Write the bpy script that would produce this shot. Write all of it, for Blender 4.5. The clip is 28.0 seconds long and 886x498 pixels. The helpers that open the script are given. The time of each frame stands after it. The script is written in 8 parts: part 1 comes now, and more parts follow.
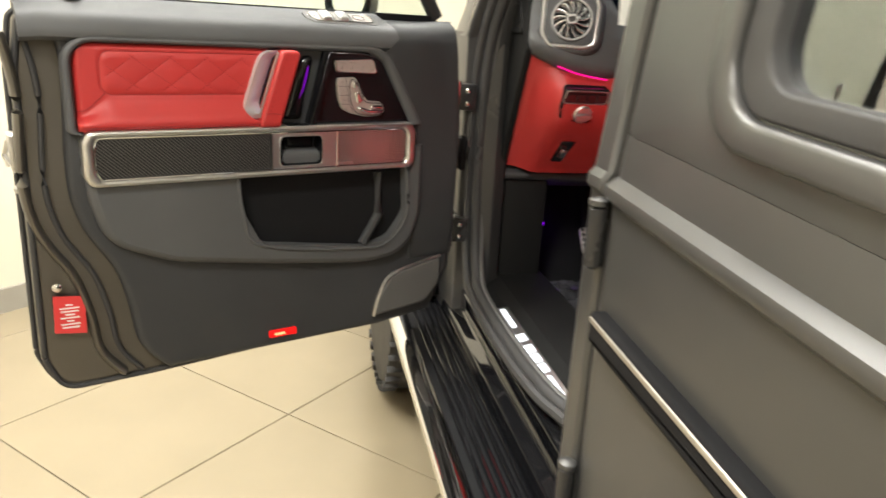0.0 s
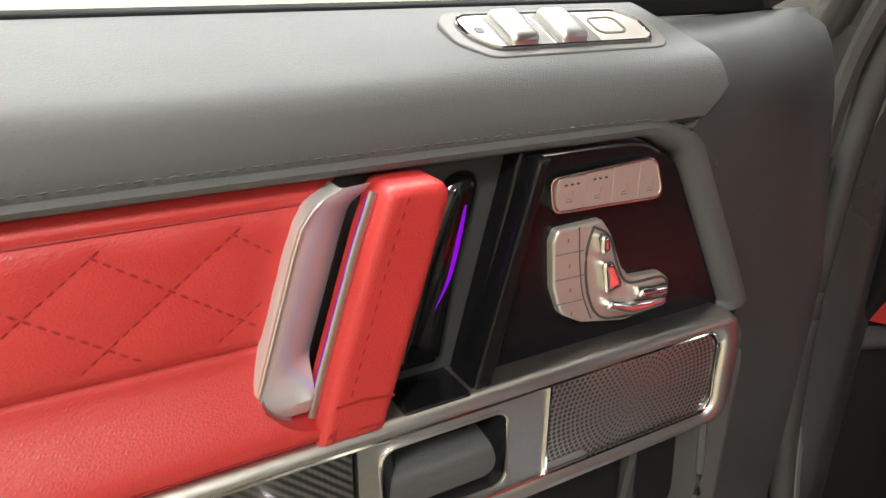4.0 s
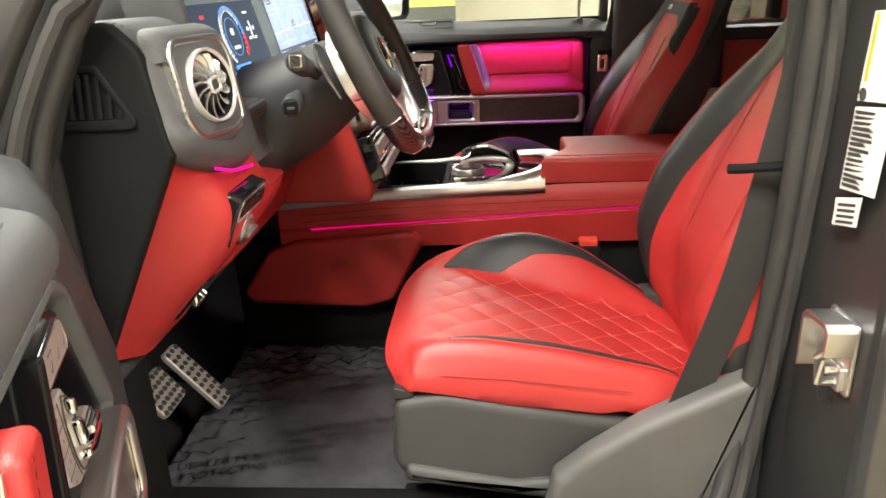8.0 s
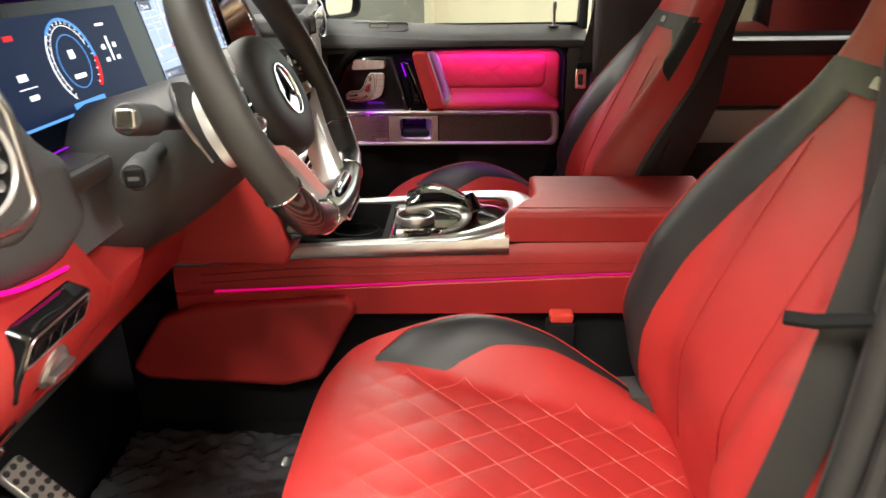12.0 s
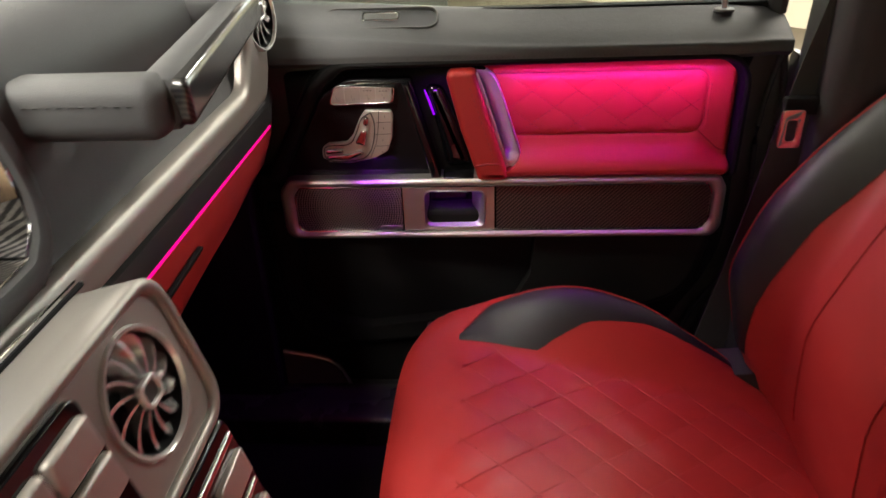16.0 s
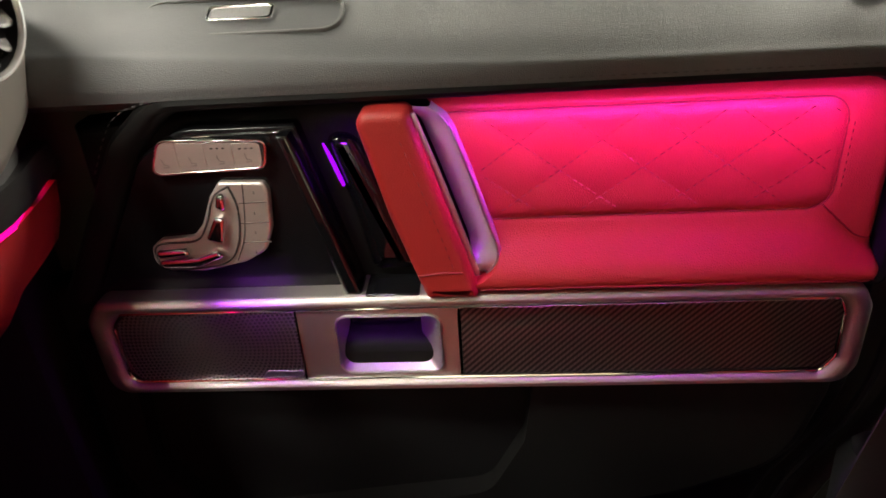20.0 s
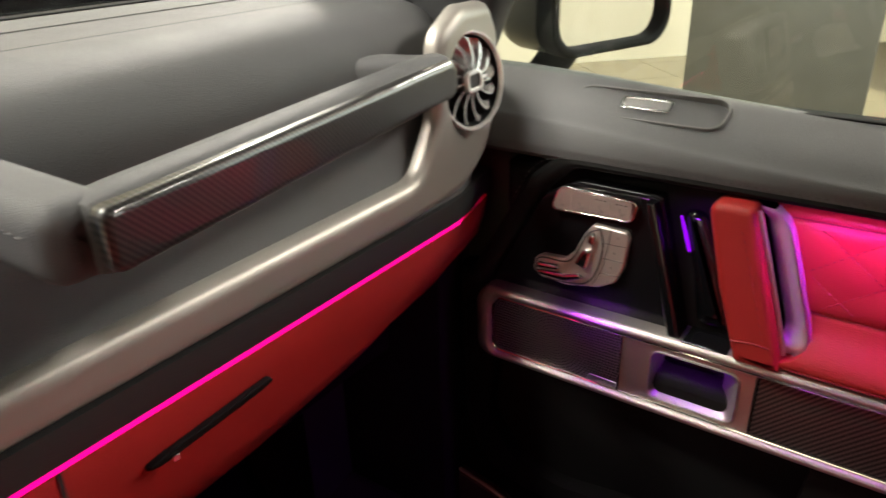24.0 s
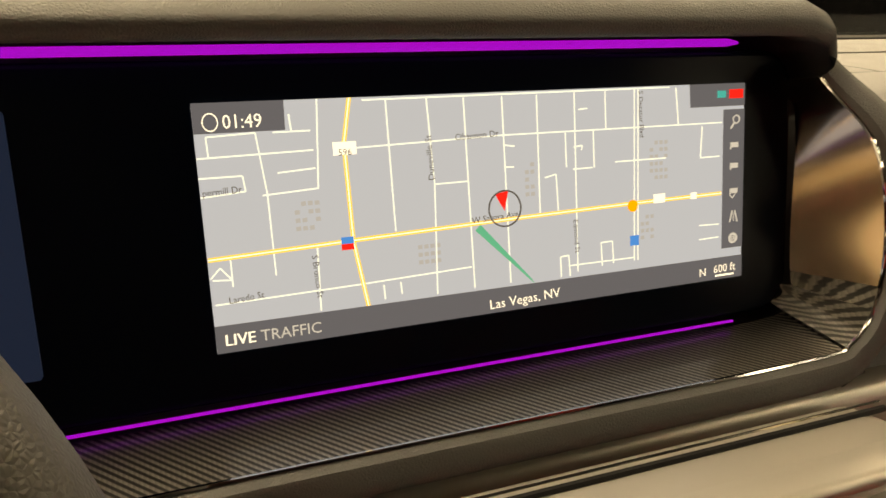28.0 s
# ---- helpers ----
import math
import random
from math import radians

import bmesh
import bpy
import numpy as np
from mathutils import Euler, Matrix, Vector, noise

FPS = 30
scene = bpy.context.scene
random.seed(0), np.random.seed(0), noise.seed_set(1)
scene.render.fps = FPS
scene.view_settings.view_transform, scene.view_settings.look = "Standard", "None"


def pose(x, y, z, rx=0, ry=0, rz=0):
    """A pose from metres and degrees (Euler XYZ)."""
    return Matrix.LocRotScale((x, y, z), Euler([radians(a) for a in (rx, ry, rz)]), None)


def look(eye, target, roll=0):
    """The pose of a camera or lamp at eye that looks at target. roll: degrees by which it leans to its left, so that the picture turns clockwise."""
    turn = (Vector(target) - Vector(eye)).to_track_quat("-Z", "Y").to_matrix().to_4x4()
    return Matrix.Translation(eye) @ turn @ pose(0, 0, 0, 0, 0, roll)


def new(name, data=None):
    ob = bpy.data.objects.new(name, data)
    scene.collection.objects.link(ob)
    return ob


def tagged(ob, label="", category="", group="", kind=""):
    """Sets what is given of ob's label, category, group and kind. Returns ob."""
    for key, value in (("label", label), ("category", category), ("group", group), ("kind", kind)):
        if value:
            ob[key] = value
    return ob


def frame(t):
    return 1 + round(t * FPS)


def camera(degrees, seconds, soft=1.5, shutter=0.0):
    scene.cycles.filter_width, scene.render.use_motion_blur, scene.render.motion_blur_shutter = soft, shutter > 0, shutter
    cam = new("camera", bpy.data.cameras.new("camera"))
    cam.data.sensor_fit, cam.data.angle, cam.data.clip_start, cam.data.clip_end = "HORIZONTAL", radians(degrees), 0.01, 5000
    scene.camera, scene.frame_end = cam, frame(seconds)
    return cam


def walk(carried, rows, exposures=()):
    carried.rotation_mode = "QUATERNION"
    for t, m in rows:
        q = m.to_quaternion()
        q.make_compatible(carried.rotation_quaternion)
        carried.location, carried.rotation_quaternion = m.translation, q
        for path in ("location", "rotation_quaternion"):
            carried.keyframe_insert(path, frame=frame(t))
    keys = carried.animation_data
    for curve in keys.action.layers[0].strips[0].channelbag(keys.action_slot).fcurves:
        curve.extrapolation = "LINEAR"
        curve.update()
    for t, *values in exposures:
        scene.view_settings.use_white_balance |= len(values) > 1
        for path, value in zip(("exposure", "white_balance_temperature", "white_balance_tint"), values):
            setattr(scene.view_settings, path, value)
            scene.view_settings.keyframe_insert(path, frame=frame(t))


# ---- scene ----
cam = camera(63.4, 28.0, shutter=0.4)
PATH = [
    (0, (-1.249, -1.588, 1.214), (-0.858, 0.28, 0.616), 3.3),
    (0.5, (-1.252, -1.405, 1.22), (-1.048, 0.489, 0.61), 3.4),
    (1, (-1.231, -1.218, 1.229), (-1.177, 0.68, 0.601), 3.1),
    (1.5, (-1.214, -1.044, 1.231), (-1.24, 0.853, 0.597), 2.8),
    (2, (-1.233, -0.917, 1.228), (-1.272, 0.969, 0.563), 2.4),
    (2.5, (-1.261, -0.798, 1.25), (-1.248, 1.07, 0.537), 2.5),
    (4.5, (-1.295, -0.527, 1.26), (-0.914, 1.28, 0.492), 0.1),
    (5, (-1.298, -0.537, 1.269), (-0.682, 1.204, 0.501), -0.0),
    (5.5, (-1.351, -0.525, 1.273), (-0.344, 1.033, 0.526), -0.6),
    (6, (-1.409, -0.525, 1.272), (-0.016, 0.72, 0.559), -1.5),
    (6.5, (-1.456, -0.515, 1.274), (0.226, 0.317, 0.582), -2.0),
    (7, (-1.473, -0.472, 1.31), (0.33, 0.044, 0.616), -2.5),
    (7.5, (-1.505, -0.44, 1.324), (0.343, -0.145, 0.618), -2.7),
    (8, (-1.529, -0.434, 1.343), (0.336, -0.277, 0.637), -2.7),
    (8.5, (-1.55, -0.432, 1.376), (0.322, -0.36, 0.676), -2.4),
    (9, (-1.565, -0.429, 1.396), (0.311, -0.396, 0.703), -2.0),
    (9.5, (-1.57, -0.422, 1.402), (0.309, -0.408, 0.716), -1.6),
    (10, (-1.568, -0.422, 1.406), (0.313, -0.408, 0.727), -1.2),
    (10.5, (-1.553, -0.426, 1.4), (0.327, -0.406, 0.718), -1.0),
    (11, (-1.48, -0.468, 1.392), (0.394, -0.427, 0.694), -1.0),
    (11.5, (-1.346, -0.469, 1.379), (0.519, -0.409, 0.657), -0.9),
    (13.5, (-0.757, -0.430, 1.366), (1.064, -0.313, 0.545), -1.0),
    (14, (-0.688, -0.415, 1.366), (1.12, -0.28, 0.521), -1.3),
    (14.5, (-0.599, -0.398, 1.364), (1.194, -0.262, 0.488), -1.5),
    (15, (-0.463, -0.381, 1.399), (1.303, -0.267, 0.468), -1.4),
    (15.5, (-0.345, -0.372, 1.409), (1.397, -0.261, 0.434), -2.0),
    (16, (-0.196, -0.371, 1.402), (1.553, -0.242, 0.441), -2.4),
    (16.5, (-0.092, -0.379, 1.374), (1.676, -0.24, 0.449), -3.2),
    (17, (-0.029, -0.399, 1.359), (1.731, -0.235, 0.419), -3.9),
    (17.5, (0.039, -0.395, 1.352), (1.793, -0.258, 0.398), -4.1),
    (18, (0.099, -0.408, 1.343), (1.844, -0.237, 0.381), -4.9),
    (18.5, (0.145, -0.403, 1.336), (1.879, -0.216, 0.354), -5.3),
    (19, (0.182, -0.409, 1.329), (1.908, -0.203, 0.341), -5.5),
    (19.5, (0.222, -0.405, 1.315), (1.963, -0.227, 0.346), -4.8),
    (20, (0.267, -0.412, 1.303), (2.019, -0.266, 0.349), -4.0),
    (20.5, (0.290, -0.423, 1.300), (2.046, -0.309, 0.350), -3.2),
    (22.5, (0.261, -0.449, 1.35), (1.968, 0.025, 0.422), -2.9),
    (23, (0.215, -0.462, 1.369), (1.853, 0.233, 0.457), -3.0),
    (23.5, (0.172, -0.474, 1.394), (1.716, 0.412, 0.484), -2.6),
    (24, (0.127, -0.464, 1.394), (1.598, 0.583, 0.533), -1.7),
    (24.5, (0.077, -0.428, 1.401), (1.448, 0.762, 0.562), -0.3),
    (25, (0.024, -0.396, 1.405), (1.275, 0.936, 0.593), 1.2),
    (25.5, (-0.028, -0.374, 1.398), (1.095, 1.082, 0.611), 2.0),
    (26, (-0.073, -0.354, 1.4), (0.929, 1.18, 0.599), 3.4),
    (26.5, (-0.109, -0.336, 1.389), (0.803, 1.264, 0.61), 3.6),
    (27, (-0.136, -0.329, 1.394), (0.663, 1.324, 0.599), 3.5),
    (27.5, (-0.15, -0.329, 1.392), (0.57, 1.365, 0.608), 2.7),
    (28, (-0.154, -0.321, 1.389), (0.516, 1.391, 0.602), 2.2),
]


# ---- world and light ----
EXPOSURE = [(0.0, 0.08, 6100, 8), (2.0, 0.32, 6000, 8), (5.0, 0.25, 5900, 8), (6.0, 0.55, 6100, 8), (7.0, 0.58, 6200, 8), (10.0, 0.5, 6300, 8), (14.0, 0.62, 6300, 8), (16.0, 0.2, 6500, 8), (17.0, 0.4, 6500, 8), (18.0, 0.45, 6500, 8), (20.0, 0.55, 6600, 6), (22.5, 0.42, 6500, 8), (24.0, 0.3, 6500, 8), (25.0, 0.55, 6800, 8), (26.0, 0.6, 7400, 10), (26.5, 0.3, 7200, 8), (27.0, -0.12, 8200, 10), (28.0, 0.0, 11000, 8)]
walk(cam, [(t, look(eye, target, roll)) for t, eye, target, roll in PATH], EXPOSURE)

world = bpy.data.worlds.new("showroom_world")
world.use_nodes = True
world.node_tree.nodes["Background"].inputs[0].default_value = (1.0, 0.95, 0.86, 1)
world.node_tree.nodes["Background"].inputs[1].default_value = 0.3
scene.world = world


def area_lamp(name, m, sx, sy, watts, colour):
    data = bpy.data.lights.new(name, "AREA")
    data.shape, data.size, data.size_y, data.energy, data.color = "RECTANGLE", sx, sy, watts, colour
    ob = new(name, data)
    ob.matrix_world = m
    return ob


WARM = (1.0, 0.93, 0.82)
VIOLET, MAGENTA = (0.30, 0.0, 1.0), (1.0, 0.0, 0.22)


# ---- materials ----
def nodes_of(name):
    m = bpy.data.materials.new(name)
    m.use_nodes = True
    return m, m.node_tree.nodes, m.node_tree.links, m.node_tree.nodes["Principled BSDF"]


def col(c):
    return (*c, 1) if len(c) == 3 else c


def surface(name, colour, rough=0.5, metal=0.0, grain=400.0, bump=0.1, vary=0.08, blotch=9.0, coat=0.0, spec=0.5, rvary=0.1, stretch=(1, 1, 1), sheen=0.0):
    """Colour with soft blotches, roughness that varies, and a fine relief."""
    m, n, l, b = nodes_of(name)
    tc = n.new("ShaderNodeTexCoord")
    mp = n.new("ShaderNodeMapping")
    mp.inputs["Scale"].default_value = stretch
    l.new(tc.outputs["Object"], mp.inputs["Vector"])
    big = n.new("ShaderNodeTexNoise")
    big.inputs["Scale"].default_value, big.inputs["Detail"].default_value = blotch, 4
    l.new(mp.outputs[0], big.inputs["Vector"])
    fine = n.new("ShaderNodeTexNoise")
    fine.inputs["Scale"].default_value, fine.inputs["Detail"].default_value = grain, 3
    l.new(mp.outputs[0], fine.inputs["Vector"])
    ramp = n.new("ShaderNodeValToRGB")
    lo, hi = [max(0.0, v * (1 - vary)) for v in colour], [min(1.0, v * (1 + vary)) for v in colour]
    ramp.color_ramp.elements[0].color, ramp.color_ramp.elements[1].color = col(lo), col(hi)
    ramp.color_ramp.elements[0].position, ramp.color_ramp.elements[1].position = 0.3, 0.7
    l.new(big.outputs["Fac"], ramp.inputs[0])
    l.new(ramp.outputs[0], b.inputs["Base Color"])
    rr = n.new("ShaderNodeMapRange")
    rr.inputs["To Min"].default_value, rr.inputs["To Max"].default_value = max(0.02, rough - rvary), min(1, rough + rvary)
    l.new(big.outputs["Fac"], rr.inputs["Value"])
    l.new(rr.outputs[0], b.inputs["Roughness"])
    if bump:
        bp = n.new("ShaderNodeBump")
        bp.inputs["Strength"].default_value, bp.inputs["Distance"].default_value = bump, 0.001
        l.new(fine.outputs["Fac"], bp.inputs["Height"])
        l.new(bp.outputs[0], b.inputs["Normal"])
    b.inputs["Metallic"].default_value, b.inputs["Coat Weight"].default_value = metal, coat
    b.inputs["Specular IOR Level"].default_value, b.inputs["Sheen Weight"].default_value = spec, sheen
    return m


def leather(name, colour, rough=0.42, cell=520.0, bump=0.25, spec=0.5):
    """Pebbled hide: small cells, faint folds, wear in the gloss."""
    m, n, l, b = nodes_of(name)
    tc = n.new("ShaderNodeTexCoord")
    vo = n.new("ShaderNodeTexVoronoi")
    vo.feature = "DISTANCE_TO_EDGE"
    vo.inputs["Scale"].default_value = cell
    fold = n.new("ShaderNodeTexNoise")
    fold.inputs["Scale"].default_value, fold.inputs["Detail"].default_value = 28, 5
    blot = n.new("ShaderNodeTexNoise")
    blot.inputs["Scale"].default_value = 6
    for t in (vo, fold, blot):
        l.new(tc.outputs["Object"], t.inputs["Vector"])
    mix = n.new("ShaderNodeMath")
    mix.operation = "MULTIPLY_ADD"
    mix.inputs[1].default_value = 1.5
    l.new(vo.outputs["Distance"], mix.inputs[0])
    l.new(fold.outputs["Fac"], mix.inputs[2])
    bp = n.new("ShaderNodeBump")
    bp.inputs["Strength"].default_value, bp.inputs["Distance"].default_value = bump, 0.0012
    l.new(mix.outputs[0], bp.inputs["Height"])
    l.new(bp.outputs[0], b.inputs["Normal"])
    ramp = n.new("ShaderNodeValToRGB")
    ramp.color_ramp.elements[0].color = col([v * 0.88 for v in colour])
    ramp.color_ramp.elements[1].color = col([min(1, v * 1.1) for v in colour])
    l.new(blot.outputs["Fac"], ramp.inputs[0])
    l.new(ramp.outputs[0], b.inputs["Base Color"])
    rr = n.new("ShaderNodeMapRange")
    rr.inputs["To Min"].default_value, rr.inputs["To Max"].default_value = rough - 0.08, rough + 0.1
    l.new(fold.outputs["Fac"], rr.inputs["Value"])
    l.new(rr.outputs[0], b.inputs["Roughness"])
    b.inputs["Specular IOR Level"].default_value = spec
    return m


def brushed(name, colour, rough=0.3, along=(1, 60, 60), bump=0.05):
    m = surface(name, colour, rough, 1.0, 60.0, bump, 0.05, 14.0, stretch=along)
    return m


def glow(name, colour, strength):
    m, n, l, b = nodes_of(name)
    b.inputs["Base Color"].default_value = (0.01, 0.01, 0.01, 1)
    b.inputs["Specular IOR Level"].default_value, b.inputs["Roughness"].default_value = 0.015, 0.3
    b.inputs["Emission Color"].default_value, b.inputs["Emission Strength"].default_value = col(colour), strength
    return m


def carbon(name, axes=(0, 2), pitch=0.0062, coat=0.6, pale=0.10):
    """Twill weave: slanted ribs broken into short floats, under clear lacquer."""
    m, n, l, b = nodes_of(name)
    tc = n.new("ShaderNodeTexCoord")
    sep = n.new("ShaderNodeSeparateXYZ")
    l.new(tc.outputs["Object"], sep.inputs[0])

    def math_node(op, a, c=None, v=0.0):
        k = n.new("ShaderNodeMath")
        k.operation = op
        l.new(a, k.inputs[0])
        if c is not None:
            l.new(c, k.inputs[1])
        else:
            k.inputs[1].default_value = v
        return k.outputs[0]

    a, c = sep.outputs[axes[0]], sep.outputs[axes[1]]
    add = math_node("ADD", a, c)
    rib = math_node("FRACT", math_node("MULTIPLY", add, v=1 / pitch))
    cell = math_node("FRACT", math_node("MULTIPLY", a, v=2 / pitch))
    tri = math_node("ABSOLUTE", math_node("SUBTRACT", rib, v=0.5))
    ramp = n.new("ShaderNodeValToRGB")
    ramp.color_ramp.elements[0].color, ramp.color_ramp.elements[1].color = (0.010, 0.010, 0.010, 1), (pale, pale * 0.95, pale * 0.9, 1)
    ramp.color_ramp.elements[0].position, ramp.color_ramp.elements[1].position = 0.18, 0.34
    l.new(tri, ramp.inputs[0])
    mul = n.new("ShaderNodeMixRGB")
    mul.blend_type, mul.inputs[0].default_value = "MULTIPLY", 0.35
    l.new(ramp.outputs[0], mul.inputs[1])
    l.new(cell, mul.inputs[2])
    l.new(mul.outputs[0], b.inputs["Base Color"])
    bp = n.new("ShaderNodeBump")
    bp.inputs["Strength"].default_value, bp.inputs["Distance"].default_value = 0.2, 0.0008
    l.new(tri, bp.inputs["Height"])
    l.new(bp.outputs[0], b.inputs["Normal"])
    b.inputs["Roughness"].default_value, b.inputs["Coat Weight"].default_value, b.inputs["Coat Roughness"].default_value = 0.35, coat, 0.04
    b.inputs["Metallic"].default_value = 0.3
    return m


def rosette(name, base, hole, pitch, axes, centre, rough=0.35):
    """A metal sheet with rings of small holes round a centre, finer towards the middle."""
    m, n, l, b = nodes_of(name)
    tc = n.new("ShaderNodeTexCoord")
    sep = n.new("ShaderNodeSeparateXYZ")
    l.new(tc.outputs["Object"], sep.inputs[0])

    def mn(op, a, c=0.0):
        k = n.new("ShaderNodeMath")
        k.operation = op
        for i, v in enumerate((a, c)):
            if isinstance(v, float):
                k.inputs[i].default_value = v
            else:
                l.new(v, k.inputs[i])
        return k.outputs[0]

    dx, dz = mn("SUBTRACT", sep.outputs[axes[0]], centre[0]), mn("SUBTRACT", sep.outputs[axes[1]], centre[1])
    r = mn("SQRT", mn("ADD", mn("POWER", dx, 2.0), mn("POWER", dz, 2.0)))
    q = mn("DIVIDE", r, pitch)
    ring = mn("ADD", mn("FLOOR", q), 1.0)
    turn = mn("MULTIPLY", mn("MULTIPLY", mn("ARCTAN2", dz, dx), ring), 6.0 / (2 * math.pi))
    a, c = mn("SUBTRACT", mn("FRACT", turn), 0.5), mn("SUBTRACT", mn("FRACT", q), 0.5)
    d = mn("SQRT", mn("ADD", mn("POWER", a, 2.0), mn("POWER", c, 2.0)))
    size = n.new("ShaderNodeMapRange")
    size.inputs["From Min"].default_value, size.inputs["From Max"].default_value = 0.010, 0.060
    size.inputs["To Min"].default_value, size.inputs["To Max"].default_value = 0.20, 0.38
    l.new(r, size.inputs["Value"])
    inside = mn("LESS_THAN", d, size.outputs[0])
    mix = n.new("ShaderNodeMixRGB")
    mix.inputs[1].default_value, mix.inputs[2].default_value = col(base), col(hole)
    l.new(inside, mix.inputs[0])
    l.new(mix.outputs[0], b.inputs["Base Color"])
    bp = n.new("ShaderNodeBump")
    bp.invert = True
    bp.inputs["Strength"].default_value, bp.inputs["Distance"].default_value = 0.5, 0.0005
    l.new(inside, bp.inputs["Height"])
    l.new(bp.outputs[0], b.inputs["Normal"])
    l.new(mn("SUBTRACT", 1.0, inside), b.inputs["Metallic"])
    b.inputs["Roughness"].default_value = rough
    return m


def glass(name, tint=(0.9, 0.95, 0.93), dark=0.0, ior=1.5):
    m, n, l, b = nodes_of(name)
    out = n["Material Output"]
    tr, gl, mx, fr = n.new("ShaderNodeBsdfTransparent"), n.new("ShaderNodeBsdfGlossy"), n.new("ShaderNodeMixShader"), n.new("ShaderNodeFresnel")
    tr.inputs[0].default_value = col([v * (1 - dark) for v in tint])
    gl.inputs["Roughness"].default_value = 0.02
    fr.inputs["IOR"].default_value = ior
    l.new(fr.outputs[0], mx.inputs[0])
    l.new(tr.outputs[0], mx.inputs[1])
    l.new(gl.outputs[0], mx.inputs[2])
    l.new(mx.outputs[0], out.inputs["Surface"])
    return m


RED = leather("red_leather", (0.44, 0.030, 0.028), 0.4)
BLACK = leather("black_leather", (0.022, 0.022, 0.023), 0.42)
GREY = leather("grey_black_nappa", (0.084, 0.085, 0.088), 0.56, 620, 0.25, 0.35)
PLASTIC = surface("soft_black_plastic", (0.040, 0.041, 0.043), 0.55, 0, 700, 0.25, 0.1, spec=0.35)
PLASTIC_GREY = surface("grained_grey_plastic", (0.105, 0.103, 0.10), 0.5, 0, 800, 0.3, 0.08)
RUBBER = surface("door_seal_rubber", (0.036, 0.035, 0.035), 0.6, 0, 300, 0.15, 0.12, 20)
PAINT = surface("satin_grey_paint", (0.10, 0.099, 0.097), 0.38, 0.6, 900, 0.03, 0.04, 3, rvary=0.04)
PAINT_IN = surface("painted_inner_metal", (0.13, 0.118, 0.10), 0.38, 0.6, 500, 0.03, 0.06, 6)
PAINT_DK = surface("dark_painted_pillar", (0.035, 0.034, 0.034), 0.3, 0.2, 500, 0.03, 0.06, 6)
SATIN = brushed("satin_aluminium", (0.66, 0.655, 0.65), 0.33)
GRIP_SILVER = surface("satin_grip_silver", (0.70, 0.69, 0.69), 0.34, 0.55, 500, 0.03, 0.04, 6, rvary=0.04)
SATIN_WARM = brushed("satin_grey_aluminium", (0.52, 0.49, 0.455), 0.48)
CHROME = surface("chrome", (0.82, 0.82, 0.82), 0.08, 1.0, 200, 0.0, 0.02, 5, rvary=0.04)
PIANO = surface("piano_black_lacquer", (0.006, 0.006, 0.007), 0.05, 0, 300, 0.0, 0.02, 5, rvary=0.02, coat=0.5)
# for dark plastic parts, and for shade put into the closed door's trim
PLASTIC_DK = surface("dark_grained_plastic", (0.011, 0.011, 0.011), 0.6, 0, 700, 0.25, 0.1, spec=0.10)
MATTE = surface("matt_black", (0.010, 0.010, 0.011), 0.8, 0, 500, 0.2, 0.1, spec=0.15)
CARPET = surface("black_carpet", (0.012, 0.012, 0.013), 0.95, 0, 900, 0.9, 0.2, spec=0.1)
KEY = surface("pale_metal_key", (0.56, 0.52, 0.48), 0.4, 0.7, 500, 0.05, 0.04)
SEAM_SOFT = surface("seam_red", (0.36, 0.022, 0.022), 0.5, 0, 300, 0)
SEAM_RED = surface("seam_dark_red", (0.25, 0.01, 0.012), 0.6, 0, 300, 0)
GREY_INK = surface("grey_printing", (0.16, 0.15, 0.14), 0.6, 0, 300, 0)
INK = surface("dark_printing", (0.05, 0.05, 0.05), 0.6, 0, 300, 0)
CF_X, CF_Y = carbon("carbon_twill_across", (0, 2)), carbon("carbon_twill_along", (1, 2))
VIOLET_GLOW, MAGENTA_GLOW = glow("violet_light_guide", VIOLET, 1.15), glow("magenta_light_guide", MAGENTA, 1.5)
GRIP_GLOW = glow("violet_grip_line", (0.42, 0.0, 0.9), 0.8)
GRIP_FAINT = glow("faint_violet_grip_line", (0.42, 0.0, 0.9), 0.4)
MAGENTA_FAINT = glow("faint_magenta_line", MAGENTA, 0.55)
SCREEN_GLASS = surface("dark_screen_glass", (0.003, 0.005, 0.010), 0.2, 0, 300, 0.0, 0.02, 5, spec=0.05, rvary=0.03)
KEY_FIELD = surface("satin_black_key_field", (0.006, 0.006, 0.007), 0.2, 0, 300, 0.0, 0.02, 5, spec=0.25, rvary=0.03)
WHEEL_SILVER = surface("silver_lacquered_metal", (0.95, 0.94, 0.92), 0.24, 0.62, 300, 0.0, 0.03, 8, rvary=0.05, coat=0.2)
VIOLET_REFLECTION = glow("violet_reflection_streak", (0.32, 0.0, 0.7), 0.7)
SCREEN_LINE = glow("screen_light_line", (0.34, 0.0, 0.75), 1.0)
VANE = surface("vane_steel", (0.74, 0.73, 0.72), 0.24, 0.75, 300, 0.0, 0.03, 8, rvary=0.04)
VANE_DARK = surface("dark_vane_lacquer", (0.05, 0.049, 0.048), 0.3, 0.0, 300, 0.0, 0.03, 8, rvary=0.04)
SATIN_BAND = surface("satin_dash_aluminium", (0.37, 0.352, 0.322), 0.42, 0.55, 700, 0.03, 0.04, 5, rvary=0.05)
# copper tone is a reflection on glossy dark carbon, put into the base colour
MIRROR_END = surface("copper_reflection_trim", (0.62, 0.50, 0.42), 0.16, 1.0, 300, 0.0, 0.03, 8, rvary=0.03)
GLASS = glass("window_glass")
